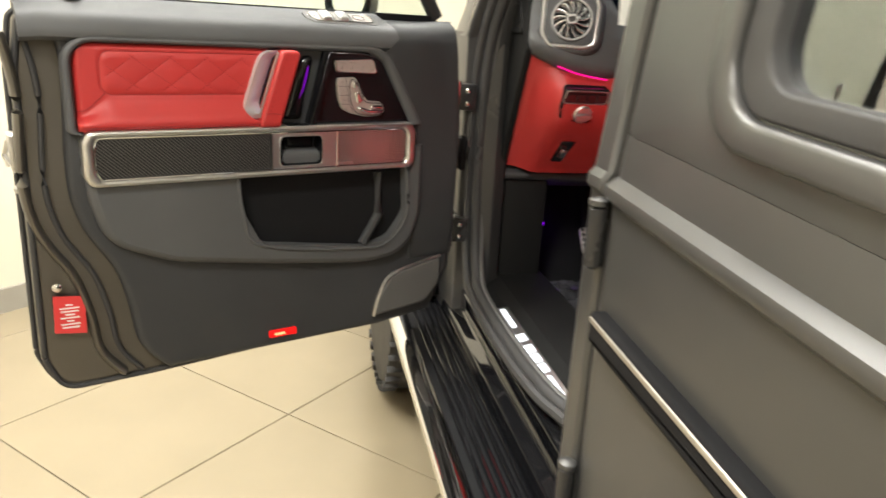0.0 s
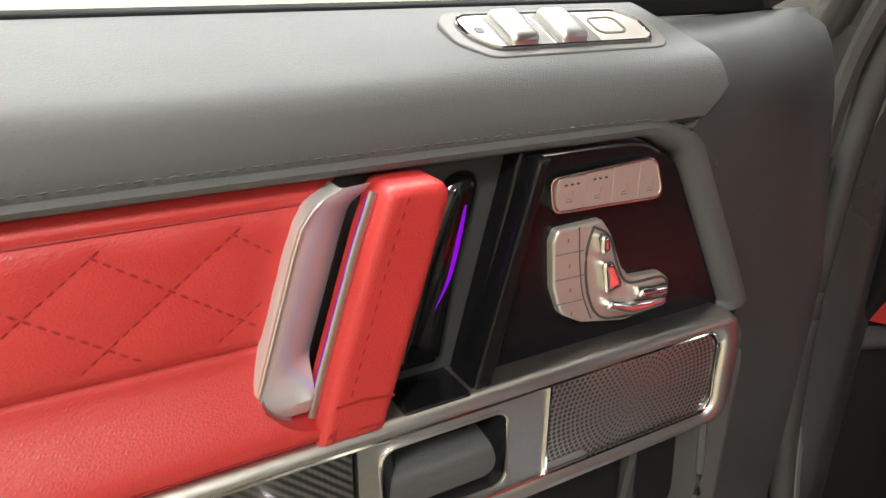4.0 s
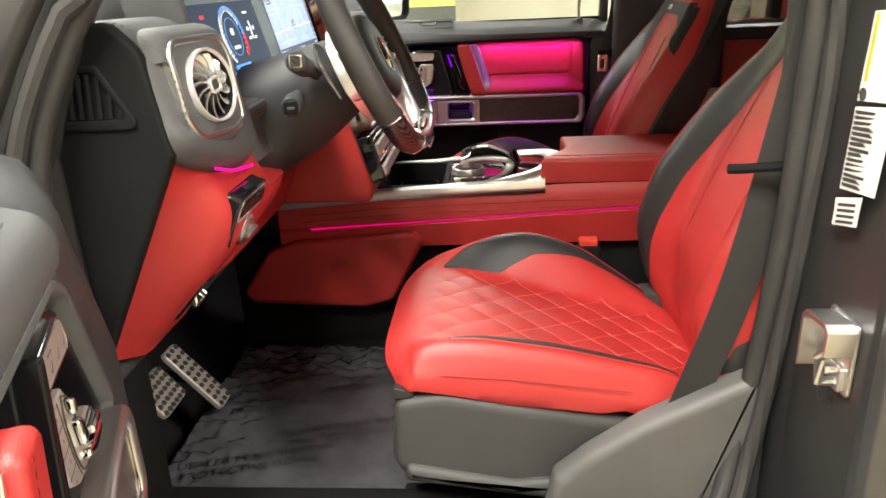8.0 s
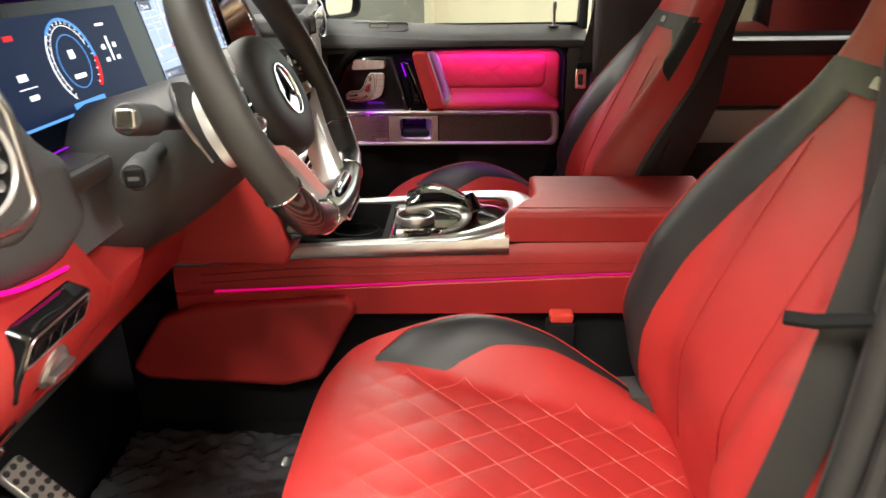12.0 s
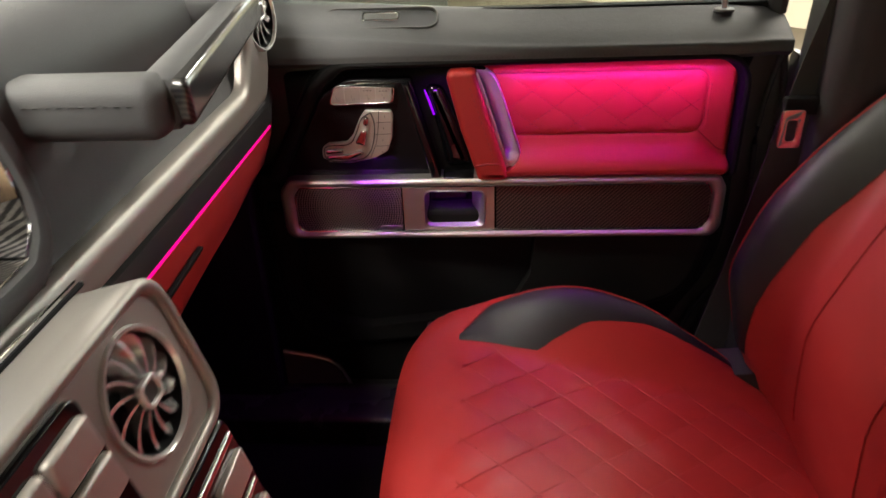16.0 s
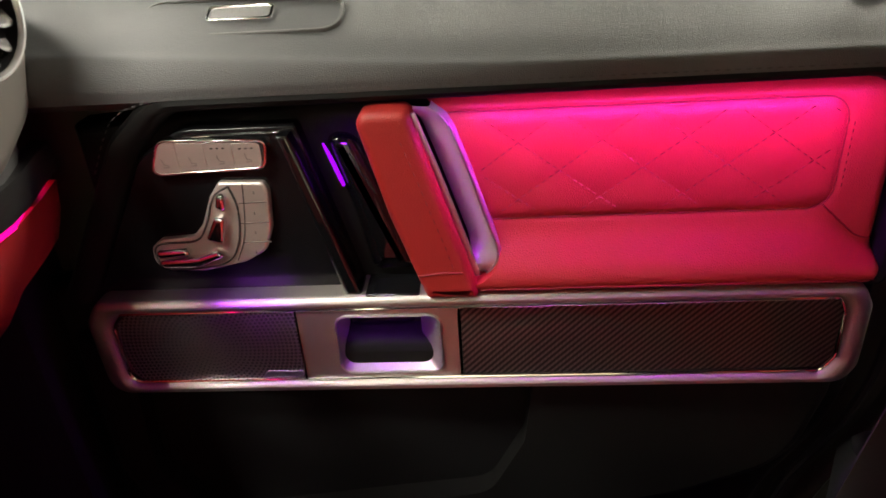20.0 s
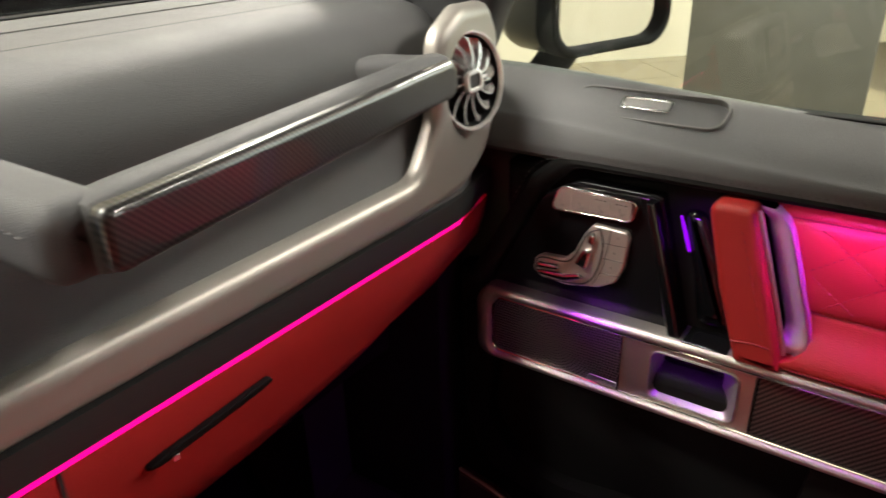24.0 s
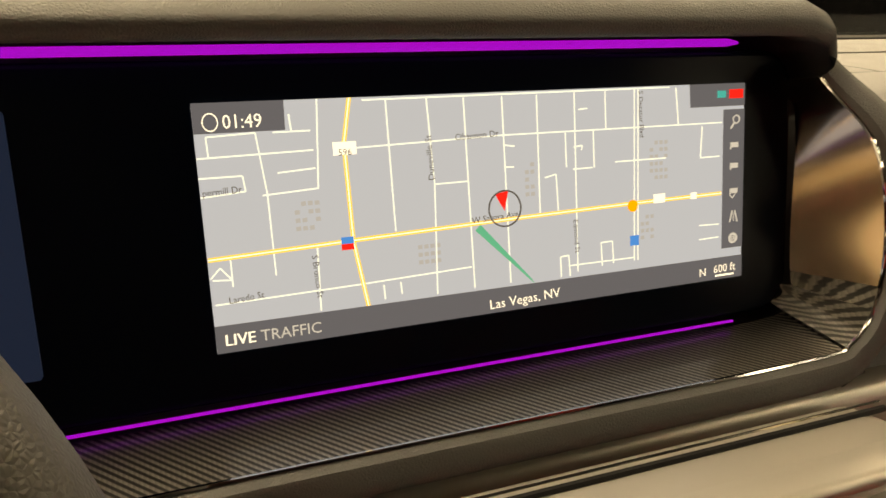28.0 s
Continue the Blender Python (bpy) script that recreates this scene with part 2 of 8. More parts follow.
GLASS_DK = glass("tinted_window_glass", dark=0.55, ior=3.0)


# ---- shapes ----
def part(name, bm, mat, parent=None, label="", sharp=38, doubles=True):
    """Links a bmesh, given in world metres, as one mesh object under a thing or a part."""
    if doubles:
        bmesh.ops.remove_doubles(bm, verts=bm.verts, dist=1e-5)
    bmesh.ops.recalc_face_normals(bm, faces=bm.faces)
    big = [f for f in bm.faces if len(f.verts) > 4]
    if big:
        bmesh.ops.triangulate(bm, faces=big)
    lim = radians(sharp)
    for e in bm.edges:
        e.smooth = len(e.link_faces) != 2 or e.calc_face_angle(0.0) < lim
    for f in bm.faces:
        f.smooth = True
    o = parent.matrix_world.translation.copy() if parent else Vector((0, 0, 0))
    root = parent
    if root is not None:
        while root.parent is not None:
            root = root.parent
        o = Vector(root.location)
        bmesh.ops.translate(bm, verts=bm.verts, vec=-o)
    data = bpy.data.meshes.new(name)
    bm.to_mesh(data)
    bm.free()
    for k in mat if isinstance(mat, (list, tuple)) else [mat]:
        data.materials.append(k)
    ob = new(name, data)
    if parent is not None:
        ob.parent = parent
    if label:
        ob["label"] = label
    return ob


def thing(name, at, label, category, group="", kind=""):
    ob = new(name)
    ob.empty_display_size = 0.05
    ob.location = at
    return tagged(ob, label, category, group, kind)


def XZ(y=0.0, s=1):
    return lambda a, b, c: Vector((a, y - s * c, b))


def YZ(x=0.0, s=1):
    return lambda a, b, c: Vector((x + s * c, a, b))


def XY(z=0.0):
    return lambda a, b, c: Vector((a, b, z + c))


def arc_round(pts, r, n=4):
    """A closed outline with rounded corners; r: one radius or one a corner."""
    out, k = [], len(pts)
    for i in range(k):
        p, a, c = Vector(pts[i]), Vector(pts[i - 1]), Vector(pts[(i + 1) % k])
        ri = r[i] if isinstance(r, (list, tuple)) else r
        d1, d2 = (a - p), (c - p)
        l1, l2 = d1.length, d2.length
        d1, d2 = d1 / l1, d2 / l2
        ang = math.acos(max(-1, min(1, d1.dot(d2))))
        if ri <= 0 or ang > 3.05:
            out += [tuple(p)] * (n + 1)
            continue
        t = min(ri / math.tan(ang / 2), 0.48 * l1, 0.48 * l2)
        rad = t * math.tan(ang / 2)
        q = p + (d1 + d2).normalized() * (rad / math.sin(ang / 2))
        s, e = p + d1 * t - q, p + d2 * t - q
        a0, a1 = math.atan2(s.y, s.x), math.atan2(e.y, e.x)
        da = (a1 - a0 + math.pi) % (2 * math.pi) - math.pi
        out += [(q.x + rad * math.cos(a0 + da * j / n), q.y + rad * math.sin(a0 + da * j / n)) for j in range(n + 1)]
    return out


def rrect(x0, x1, z0, z1, r, n=4):
    return arc_round([(x0, z0), (x1, z0), (x1, z1), (x0, z1)], r, n)


def smooth_line(pts, n=8, closed=False):
    """Catmull-Rom through points of any dimension."""
    k, out = len(pts), []
    P = [Vector(p) for p in pts]
    for i in range(k if closed else k - 1):
        p0 = P[i - 1] if closed or i > 0 else P[0]
        p1, p2 = P[i], P[(i + 1) % k]
        p3 = P[(i + 2) % k] if closed or i + 2 < k else P[-1]
        for j in range(n):
            t = j / n
            out.append(0.5 * (2 * p1 + (p2 - p0) * t + (2 * p0 - 5 * p1 + 4 * p2 - p3) * t * t + (3 * p1 - p0 - 3 * p2 + p3) * t**3))
    if not closed:
        out.append(P[-1].copy())
    return out


def inset2(pts, d):
    """A closed 2D outline moved inwards by d."""
    k = len(pts)
    area = sum(pts[i - 1][0] * pts[i][1] - pts[i][0] * pts[i - 1][1] for i in range(k))
    s = 1 if area > 0 else -1
    out = []
    for i in range(k):
        p = Vector(pts[i])
        j = i - 1
        while (Vector(pts[j]) - p).length < 1e-7 and (i - j) < k:
            j -= 1
        h = (i + 1) % k
        while (Vector(pts[h]) - p).length < 1e-7 and h != i:
            h = (h + 1) % k
        d1, d2 = (p - Vector(pts[j])).normalized(), (Vector(pts[h]) - p).normalized()
        n1, n2 = Vector((-d1.y, d1.x)) * s, Vector((-d2.y, d2.x)) * s
        m = n1 + n2
        m = m / max(0.4, m.length_squared) * 2 if m.length > 1e-6 else n1
        out.append(tuple(p + m * d))
    return out


def loft(loops, caps=True, bm=None, close=True):
    bm = bm or bmesh.new()
    rows = [[bm.verts.new(p) for p in lp] for lp in loops]
    for a, b in zip(rows, rows[1:]):
        k = len(a)
        for i in range(k if close else k - 1):
            j = (i + 1) % k
            vs = [a[i], a[j], b[j], b[i]]
            if len({tuple(v.co) for v in vs}) >= 3:
                try:
                    bm.faces.new(vs)
                except ValueError:
                    pass
    if caps:
        for r in (rows[0], rows[-1]):
            try:
                bm.faces.new(r)
            except ValueError:
                pass
    return bm


def prism(pts, c0, c1, f, bevel=0.0, bm=None, seg=3, back=0.0):
    """A plate with the outline pts from depth c0 to c1, its front edge rounded by bevel. f maps (a, b, c) to the world."""
    layers = []
    if back:
        for j in range(seg):
            w = math.pi / 2 * j / seg
            layers.append((back * (1 - math.sin(w)), c0 + back * (1 - math.cos(w)) * (1 if c1 > c0 else -1)))
    else:
        layers.append((0.0, c0))
    if bevel:
        s = 1 if c1 > c0 else -1
        for j in range(seg + 1):
            w = math.pi / 2 * j / seg
            layers.append((bevel * (1 - math.cos(w)), c1 - s * bevel * (1 - math.sin(w))))
        layers.append((bevel * 1.25, c1))
    else:
        layers.append((0.0, c1))
    return loft([[f(a, b, c) for a, b in (inset2(pts, d) if d else pts)] for d, c in layers], True, bm)


def frame_prism(outer, inner, c0, c1, f, bevel=0.0, bm=None):
    """A plate with a hole; both outlines have the same count of points."""
    s = 1 if c1 > c0 else -1
    loops = [[f(a, b, c0) for a, b in outer]]
    if bevel:
        for j in range(4):
            w = math.pi / 2 * j / 3
            d, c = bevel * (1 - math.cos(w)), c1 - s * bevel * (1 - math.sin(w))
            loops.append([f(a, b, c) for a, b in inset2(outer, d)])
        for j in range(4):
            w = math.pi / 2 * (3 - j) / 3
            d, c = bevel * (1 - math.cos(w)), c1 - s * bevel * (1 - math.sin(w))
            loops.append([f(a, b, c) for a, b in inset2(inner, -d)])
    else:
        loops += [[f(a, b, c1) for a, b in outer], [f(a, b, c1) for a, b in inner]]
    loops.append([f(a, b, c0) for a, b in inner])
    loops.append(loops[0])
    return loft(loops, False, bm)


def block(x0, x1, y0, y1, z0, z1, b=0.004, bm=None, f=None, n=2):
    r = min(b, abs(x1 - x0) / 3, abs(y1 - y0) / 3)
    bz = min(b, abs(z1 - z0) / 3)
    return prism(rrect(x0, x1, y0, y1, r, n), z0, z1, f or XY(), bz, bm, 2, bz)


def tube(path, r, seg=12, bm=None, closed=False, caps=True, flat=1.0, up=(0, 0, 1)):
    """A round bar along a path; r may vary along it; flat squeezes it across up."""
    P = [Vector(p) for p in path]
    k, loops = len(P), []
    for i, p in enumerate(P):
        a, b = P[i - 1] if closed or i else P[0], P[(i + 1) % k] if closed or i + 1 < k else P[-1]
        t = (b - a).normalized()
        s = t.cross(Vector(up))
        s = s.normalized() if s.length > 1e-4 else t.cross(Vector((1, 0, 0))).normalized()
        u = s.cross(t)
        ri = r[i] if isinstance(r, (list, tuple)) else r
        loops.append([p + s * ri * math.cos(w) + u * ri * flat * math.sin(w) for w in (2 * math.pi * j / seg for j in range(seg))])
    if closed:
        loops.append(loops[0])
    return loft(loops, caps and not closed, bm)


def turned(prof, at, axis, seg=28, bm=None, caps=True):
    """A turned piece: prof rows (radius, height) along the axis from at."""
    q = Vector((0, 0, 1)).rotation_difference(Vector(axis).normalized())
    loops = []
    for r, h in prof:
        loops.append([Vector(at) + q @ Vector((r * math.cos(w), r * math.sin(w), h)) for w in (2 * math.pi * j / seg for j in range(seg))])
    return loft(loops, caps, bm)


def sheet(f, us, vs, bm=None):
    bm = bm or bmesh.new()
    rows = [[bm.verts.new(f(u, v)) for u in us] for v in vs]
    for a, b in zip(rows, rows[1:]):
        for i in range(len(a) - 1):
            bm.faces.new([a[i], a[i + 1], b[i + 1], b[i]])
    return bm


def steps(a, b, n):
    return [a + (b - a) * i / n for i in range(n + 1)]


def lerp_table(rows, x):
    """Piecewise smooth value from rows (x, value) in rising x."""
    if x <= rows[0][0]:
        return rows[0][1]
    for (a, va), (b, vb) in zip(rows, rows[1:]):
        if x <= b:
            t = (x - a) / (b - a)
            return va + (vb - va) * t
    return rows[-1][1]


def sstep(x, a, b):
    t = max(0.0, min(1.0, (x - a) / (b - a)))
    return t * t * (3 - 2 * t)


def stitches(path, length=0.004, gap=0.003, r=0.0006, bm=None):
    """Short raised threads along a path."""
    bm = bm or bmesh.new()
    P = [Vector(p) for p in path]
    on = None
    pts = [P[0]]
    for a, b in zip(P, P[1:]):
        d = (b - a).length
        n = max(1, int(d / 0.001))
        pts += [a.lerp(b, (j + 1) / n) for j in range(n)]
    last = pts[0]
    acc = 0.0
    for p in pts[1:]:
        acc += (p - last).length
        last = p
        if on is None and acc >= gap:
            on, acc = p, 0.0
        elif on is not None and acc >= length:
            t = (p - on).normalized()
            s = t.cross(Vector((0.3, 0.5, 0.8))).normalized()
            u = s.cross(t)
            ring = [[q + (s * math.cos(w) + u * math.sin(w)) * rr for w in (0, 2.1, 4.2)] for q, rr in ((on, r * 0.4), (on.lerp(p, 0.5), r), (p, r * 0.4))]
            loft(ring, False, bm)
            on, acc = None, 0.0
    return bm


def lettering(text, size, f, extrude=0.0004, align="CENTER"):
    """Letters of the built-in font as a bmesh; f maps (a, b, c) to the world."""
    cu = bpy.data.curves.new("letters", "FONT")
    cu.body, cu.size, cu.align_x, cu.align_y, cu.resolution_u = text, size, align, "CENTER", 2
    tmp = bpy.data.objects.new("letters", cu)
    me = bpy.data.meshes.new_from_object(tmp)
    bm = bmesh.new()
    bm.from_mesh(me)
    for v in bm.verts:
        v.co = f(v.co.x, v.co.y, extrude)
    bpy.data.objects.remove(tmp)
    bpy.data.curves.remove(cu)
    bpy.data.meshes.remove(me)
    return bm


def spot_lamp(name, at, watts, colour, r=0.01):
    data = bpy.data.lights.new(name, "POINT")
    data.energy, data.color, data.shadow_soft_size = watts, colour, r
    ob = new(name, data)
    ob.location = at
    return ob


# ---- showroom ----
RA = radians(46)
AX, BX = Vector((math.cos(RA), math.sin(RA), 0)), Vector((-math.sin(RA), math.cos(RA), 0))


def room(p, q, z=0.0):
    return AX * p + BX * q + Vector((0, 0, z))


TILE_MAT = surface("cream_porcelain_tile", (0.262, 0.221, 0.150), 0.2, 0, 60, 0.02, 0.05, 2.5, rvary=0.05)
GROUT = surface("tile_grout", (0.12, 0.10, 0.07), 0.9, 0, 200, 0.2)
WALL = surface("cream_wall_paint", (0.66, 0.61, 0.50), 0.7, 0, 120, 0.06, 0.03, 1.5)
CEIL = surface("white_ceiling_paint", (0.8, 0.77, 0.7), 0.8, 0, 120, 0.05, 0.03, 1.5)
SKIRT = surface("grey_skirting", (0.3, 0.28, 0.24), 0.5, 0, 120, 0.05, 0.05)
P0, P1, Q0, Q1 = -6.4, 6.4, -6.6, 2.72
T = 0.61
P_OFF, Q_OFF = AX.dot(Vector((-1.288, 0.483, 0))), BX.dot(Vector((-1.288, 0.483, 0)))

bm = bmesh.new()
loft([[room(p, q, z) for p, q in ((P0 - 0.2, Q0 - 0.2), (P1 + 0.2, Q0 - 0.2), (P1 + 0.2, Q1 + 0.2), (P0 - 0.2, Q1 + 0.2))] for z in (-0.1, -0.004)], True, bm)
floor = tagged(part("floor", bm, GROUT), "cream square floor tiles laid in dark grout", "floor", kind="structure")
for name, p0, p1, q0, q1, lab in (
    ("wall_northwest", P0 - 0.2, P1 + 0.2, Q1, Q1 + 0.2, "plain cream painted showroom wall"),
    ("wall_northeast", P1, P1 + 0.2, Q0, Q1, "plain cream painted showroom wall"),
    ("wall_southwest", P0 - 0.2, P0, Q0, Q1, "plain cream painted showroom wall"),
    ("wall_southeast", P0 - 0.2, P1 + 0.2, Q0 - 0.2, Q0, "cream wall under bright shop windows"),
):
    bm = loft([[room(p, q, z) for p, q in ((p0, q0), (p1, q0), (p1, q1), (p0, q1))] for z in (-0.1, 3.5)])
    tagged(part(name, bm, WALL), lab, "wall", kind="structure")
bm = loft([[room(p, q, z) for p, q in ((P0 - 0.2, Q0 - 0.2), (P1 + 0.2, Q0 - 0.2), (P1 + 0.2, Q1 + 0.2), (P0 - 0.2, Q1 + 0.2))] for z in (3.5, 3.6)])
tagged(part("ceiling", bm, CEIL), "plain off-white showroom ceiling", "ceiling", kind="structure")
bm = loft([[room(p, q, z) for p, q in ((P0, Q1 - 0.015), (P1, Q1 - 0.015), (P1, Q1), (P0, Q1))] for z in (0.0, 0.1)])
tagged(part("baseboard", bm, SKIRT), "grey tile baseboard along the cream wall", "baseboard", kind="structure")

# ceiling lamps
LAMP_GLOW = glow("lamp_diffuser", (1.0, 0.95, 0.86), 3)
for i, (p, q) in enumerate([(-3.6, -3.9), (-3.6, -0.4), (0.2, -3.9), (0.2, 0.9), (3.6, -3.9), (3.6, -0.4), (-1.6, 1.7)]):
    base = thing("ceiling_lamp", room(p, q, 3.5), "long white ceiling lamp with a bright diffuser", "lamp", "ceiling lamps")
    m = [(-0.9, -0.15), (0.9, -0.15), (0.9, 0.15), (-0.9, 0.15)]
    part("housing", prism(m, 3.5, 3.44, lambda a, b, c, p=p, q=q: room(p + a, q + b, c), 0.005), CEIL, base)
    part("diffuser", prism([(a * 0.95, b * 0.85) for a, b in m], 3.441, 3.436, lambda a, b, c, p=p, q=q: room(p + a, q + b, c)), LAMP_GLOW, base)
    area_lamp("ceiling_lamp_light", Matrix.Translation(room(p, q, 3.42)) @ pose(0, 0, 0, 0, 0, 47), 1.7, 0.26, 150, WARM)

# bright shop front and a display panel on the passenger's side
DAY = glow("bright_daylight_outside", (1.0, 0.99, 0.95), 5)
bm = bmesh.new()
prism([(-1.6, 1.15), (3.6, 1.15), (3.6, 3.0), (-1.6, 3.0)], 0, 0.02, lambda a, b, c: room(a, Q0 + 0.004 + c, b), 0, bm)
win = tagged(part("window_1", bm, DAY), "overexposed bright shop window in a cream wall", "window", kind="structure")
part("window_frame", frame_prism([(-1.66, 1.09), (3.66, 1.09), (3.66, 3.06), (-1.66, 3.06)], [(-1.6, 1.15), (3.6, 1.15), (3.6, 3.0), (-1.6, 3.0)], 0, 0.05, lambda a, b, c: room(a, Q0 + 0.004 + c, b), 0.01), SKIRT, win)
stand = thing("display_panel", (5.4, 0.5, 0), "free-standing display panel, dark below and lime above", "panel")
part("lower_board", block(5.38, 5.44, -0.07, 1.1, 0.0, 1.1), surface("dark_board", (0.07, 0.068, 0.06), 0.4, 0, 100, 0.02), stand, "dark glossy lower board")
part("upper_board", block(5.38, 5.44, -0.07, 1.1, 1.102, 2.5), surface("lime_board", (0.62, 0.62, 0.16), 0.5, 0, 100, 0.02), stand, "lime yellow upper board")


# ---- car body ----
car = thing("off_road_car", (0, -0.6, 0.0), "satin grey boxy off-road car with an open doorway", "car")
SK = [(-0.880, 0.46), (-0.905, 0.50), (-0.912, 0.90), (-0.908, 1.03), (-0.893, 1.10), (-0.878, 1.17)]
# floor pan, tunnel and bulkhead
part("floor_pan", block(-0.76, 0.80, -2.6, 0.16, 0.44, 0.545, 0.01), CARPET, car, "black carpeted floor")
part("bulkhead", prism([(0.16, 0.45), (0.30, 0.60), (0.36, 1.22), (0.42, 1.22), (0.42, 0.45)], -0.8, 0.8, YZ()), CARPET, car, "black carpeted bulkhead")
part("roof", block(-0.80, 0.82, -2.6, -0.02, 1.72, 1.79, 0.03), PAINT, car)
part("headliner", block(-0.74, 0.76, -2.55, -0.05, 1.69, 1.718, 0.01), GREY, car, "dark fabric headliner")
part("tailgate", block(-0.85, 0.86, -2.72, -2.62, 0.46, 1.75, 0.02), PAINT, car)
part("bonnet", prism(arc_round([(0.42, 1.14), (0.42, 1.185), (1.75, 1.13), (1.78, 0.6), (0.42, 0.6)], 0.03), -0.62, 0.64, YZ()), PAINT, car)
part("cowl", block(-0.78, 0.80, 0.285, 0.47, 1.19, 1.305, 0.01), MATTE, car)
# sills
sill = [(-0.66, 0.545), (-0.66, 0.595), (-0.70, 0.605), (-0.748, 0.600), (-0.758, 0.592), (-0.820, 0.588), (-0.848, 0.575), (-0.846, 0.525), (-0.872, 0.515), (-0.882, 0.470), (-0.872, 0.44), (-0.66, 0.44)]
left_sill = part("sill", loft([[Vector((a, y, b)) for a, b in arc_round(sill, 0.008, 3)] for y in (-0.80, 0.17)]), PIANO, car, "glossy black painted door sill")
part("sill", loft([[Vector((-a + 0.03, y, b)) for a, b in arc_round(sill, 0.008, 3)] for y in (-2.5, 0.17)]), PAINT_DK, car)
part("sill_trim", loft([[Vector((a, y, b)) for a, b in arc_round([(-0.62, 0.545), (-0.63, 0.612), (-0.755, 0.612), (-0.785, 0.600), (-0.826, 0.594), (-0.828, 0.58), (-0.66, 0.55)], 0.01, 3)] for y in (-0.79, 0.10)]), PLASTIC_DK, car, "black plastic sill cover")
plate = part("sill_plate", prism(rrect(-0.812, -0.783, -0.590, -0.120, 0.004), 0.0, 0.004, lambda a, b, c: Vector((a, b, 0.6005 + c + (a + 0.783) * 0.15)), 0.001), SATIN, car, "brushed metal sill plate")
LETTER_GLOW = glow("lit_white_lettering", (1, 1, 1), 2.2)
zt = lambda a, b, c: Vector((a - 0.023, b - 0.045, 0.605 + c + (a - 0.023 + 0.783) * 0.15))
for y0, y1 in ((-0.185, -0.088), (-0.535, -0.41)):
    part("lit_strip", prism(rrect(-0.781, -0.770, y0, y1, 0.002), 0, 0.001, zt), LETTER_GLOW, plate, "glowing white strip")
for k in range(3):
    part("lit_bar", prism([(-0.766, -0.222 - k * 0.011), (-0.766, -0.229 - k * 0.011), (-0.786, -0.233 - k * 0.011), (-0.786, -0.226 - k * 0.011)], 0, 0.001, zt), LETTER_GLOW, plate, "glowing slanted bar")
for k in range(3):
    y = -0.275 - k * 0.042
    part("lit_mark", prism(arc_round([(-0.766, y), (-0.766, y - 0.031), (-0.786, y - 0.036), (-0.786, y - 0.026), (-0.776, y - 0.022), (-0.786, y - 0.012), (-0.786, y - 0.004)], 0.002, 2), 0, 0.001, zt), LETTER_GLOW, plate, "glowing white emblem mark")

# door seal round the doorway
seal_path = smooth_line([(-0.735, -0.25, 1.67), (-0.745, -0.74, 1.66), (-0.728, -0.765, 1.45), (-0.722, -0.765, 1.10), (-0.705, -0.757, 0.88), (-0.706, -0.740, 0.74), (-0.745, -0.705, 0.655), (-0.800, -0.62, 0.612), (-0.830, -0.45, 0.604), (-0.834, -0.10, 0.606), (-0.828, 0.015, 0.64), (-0.826, 0.060, 0.76), (-0.828, 0.066, 1.00), (-0.822, 0.052, 1.17), (-0.808, 0.005, 1.285), (-0.785, -0.070, 1.40), (-0.735, -0.25, 1.67)], 8)
seal_out = [p + Vector((-0.020, (0.0 if p.y > -0.6 else -0.012) + (0.012 if p.y > -0.03 else 0), -0.004)) for p in seal_path]
part("door_seal", tube(seal_path, 0.013, 10), RUBBER, car, "dark ribbed rubber door seal")
part("door_seal", tube(seal_out, 0.010, 8), RUBBER, car, "dark ribbed rubber door seal")
part("seal_lip", tube([p + Vector((0.012, 0.0, 0.004)) for p in seal_path], 0.008, 8), PLASTIC_GREY, car)

# pillars
bp = arc_round([(-0.700, -0.775), (-0.745, -0.785), (-0.885, -0.792), (-0.904, -0.800), (-0.906, -0.850), (-0.80, -0.93), (-0.700, -0.93)], [0.01, 0.01, 0.01, 0.008, 0.008, 0.01, 0.02], 3)
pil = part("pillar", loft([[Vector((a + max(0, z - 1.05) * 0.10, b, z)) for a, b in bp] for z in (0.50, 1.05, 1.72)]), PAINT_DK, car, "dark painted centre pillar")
skin_ = arc_round([(-0.893, -0.7945), (-0.908, -0.8000), (-0.9115, -0.812), (-0.9115, -0.846), (-0.906, -0.852), (-0.900, -0.846), (-0.902, -0.806), (-0.893, -0.7985)], [0.001, 0.006, 0.006, 0.004, 0.001, 0.001, 0.004, 0.001], 3)
part("pillar_skin", loft([[Vector((a + max(0, z - 1.05) * 0.10 - (0.007 if abs(z - 1.052) < 0.007 else 0.0), b, z)) for a, b in skin_] for z in (0.50, 0.90, 1.038, 1.046, 1.052, 1.058, 1.066, 1.20, 1.72)]), PAINT, car, "satin grey outer skin of the centre pillar")
part("pillar_trim", loft([[Vector((a + max(0, z - 1.05) * 0.10, b, z)) for a, b in rrect(-0.70, -0.640, -0.91, -0.77, 0.02)] for z in (0.55, 1.05, 1.70)]), PLASTIC, car, "black plastic pillar trim")
part("pillar_trim", loft([[Vector((a - max(0, z - 1.05) * 0.10, b, z)) for a, b in rrect(0.66, 0.80, -0.95, -0.775, 0.03)] for z in (0.55, 1.05, 1.70)]), PLASTIC, car, "black plastic pillar trim")
hp = arc_round([(-0.790, 0.045), (-0.838, 0.062), (-0.868, 0.085), (-0.874, 0.20), (-0.885, 0.34), (-0.76, 0.34), (-0.76, 0.06)], 0.010, 3)
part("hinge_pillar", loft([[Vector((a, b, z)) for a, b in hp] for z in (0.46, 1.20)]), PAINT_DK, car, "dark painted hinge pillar")
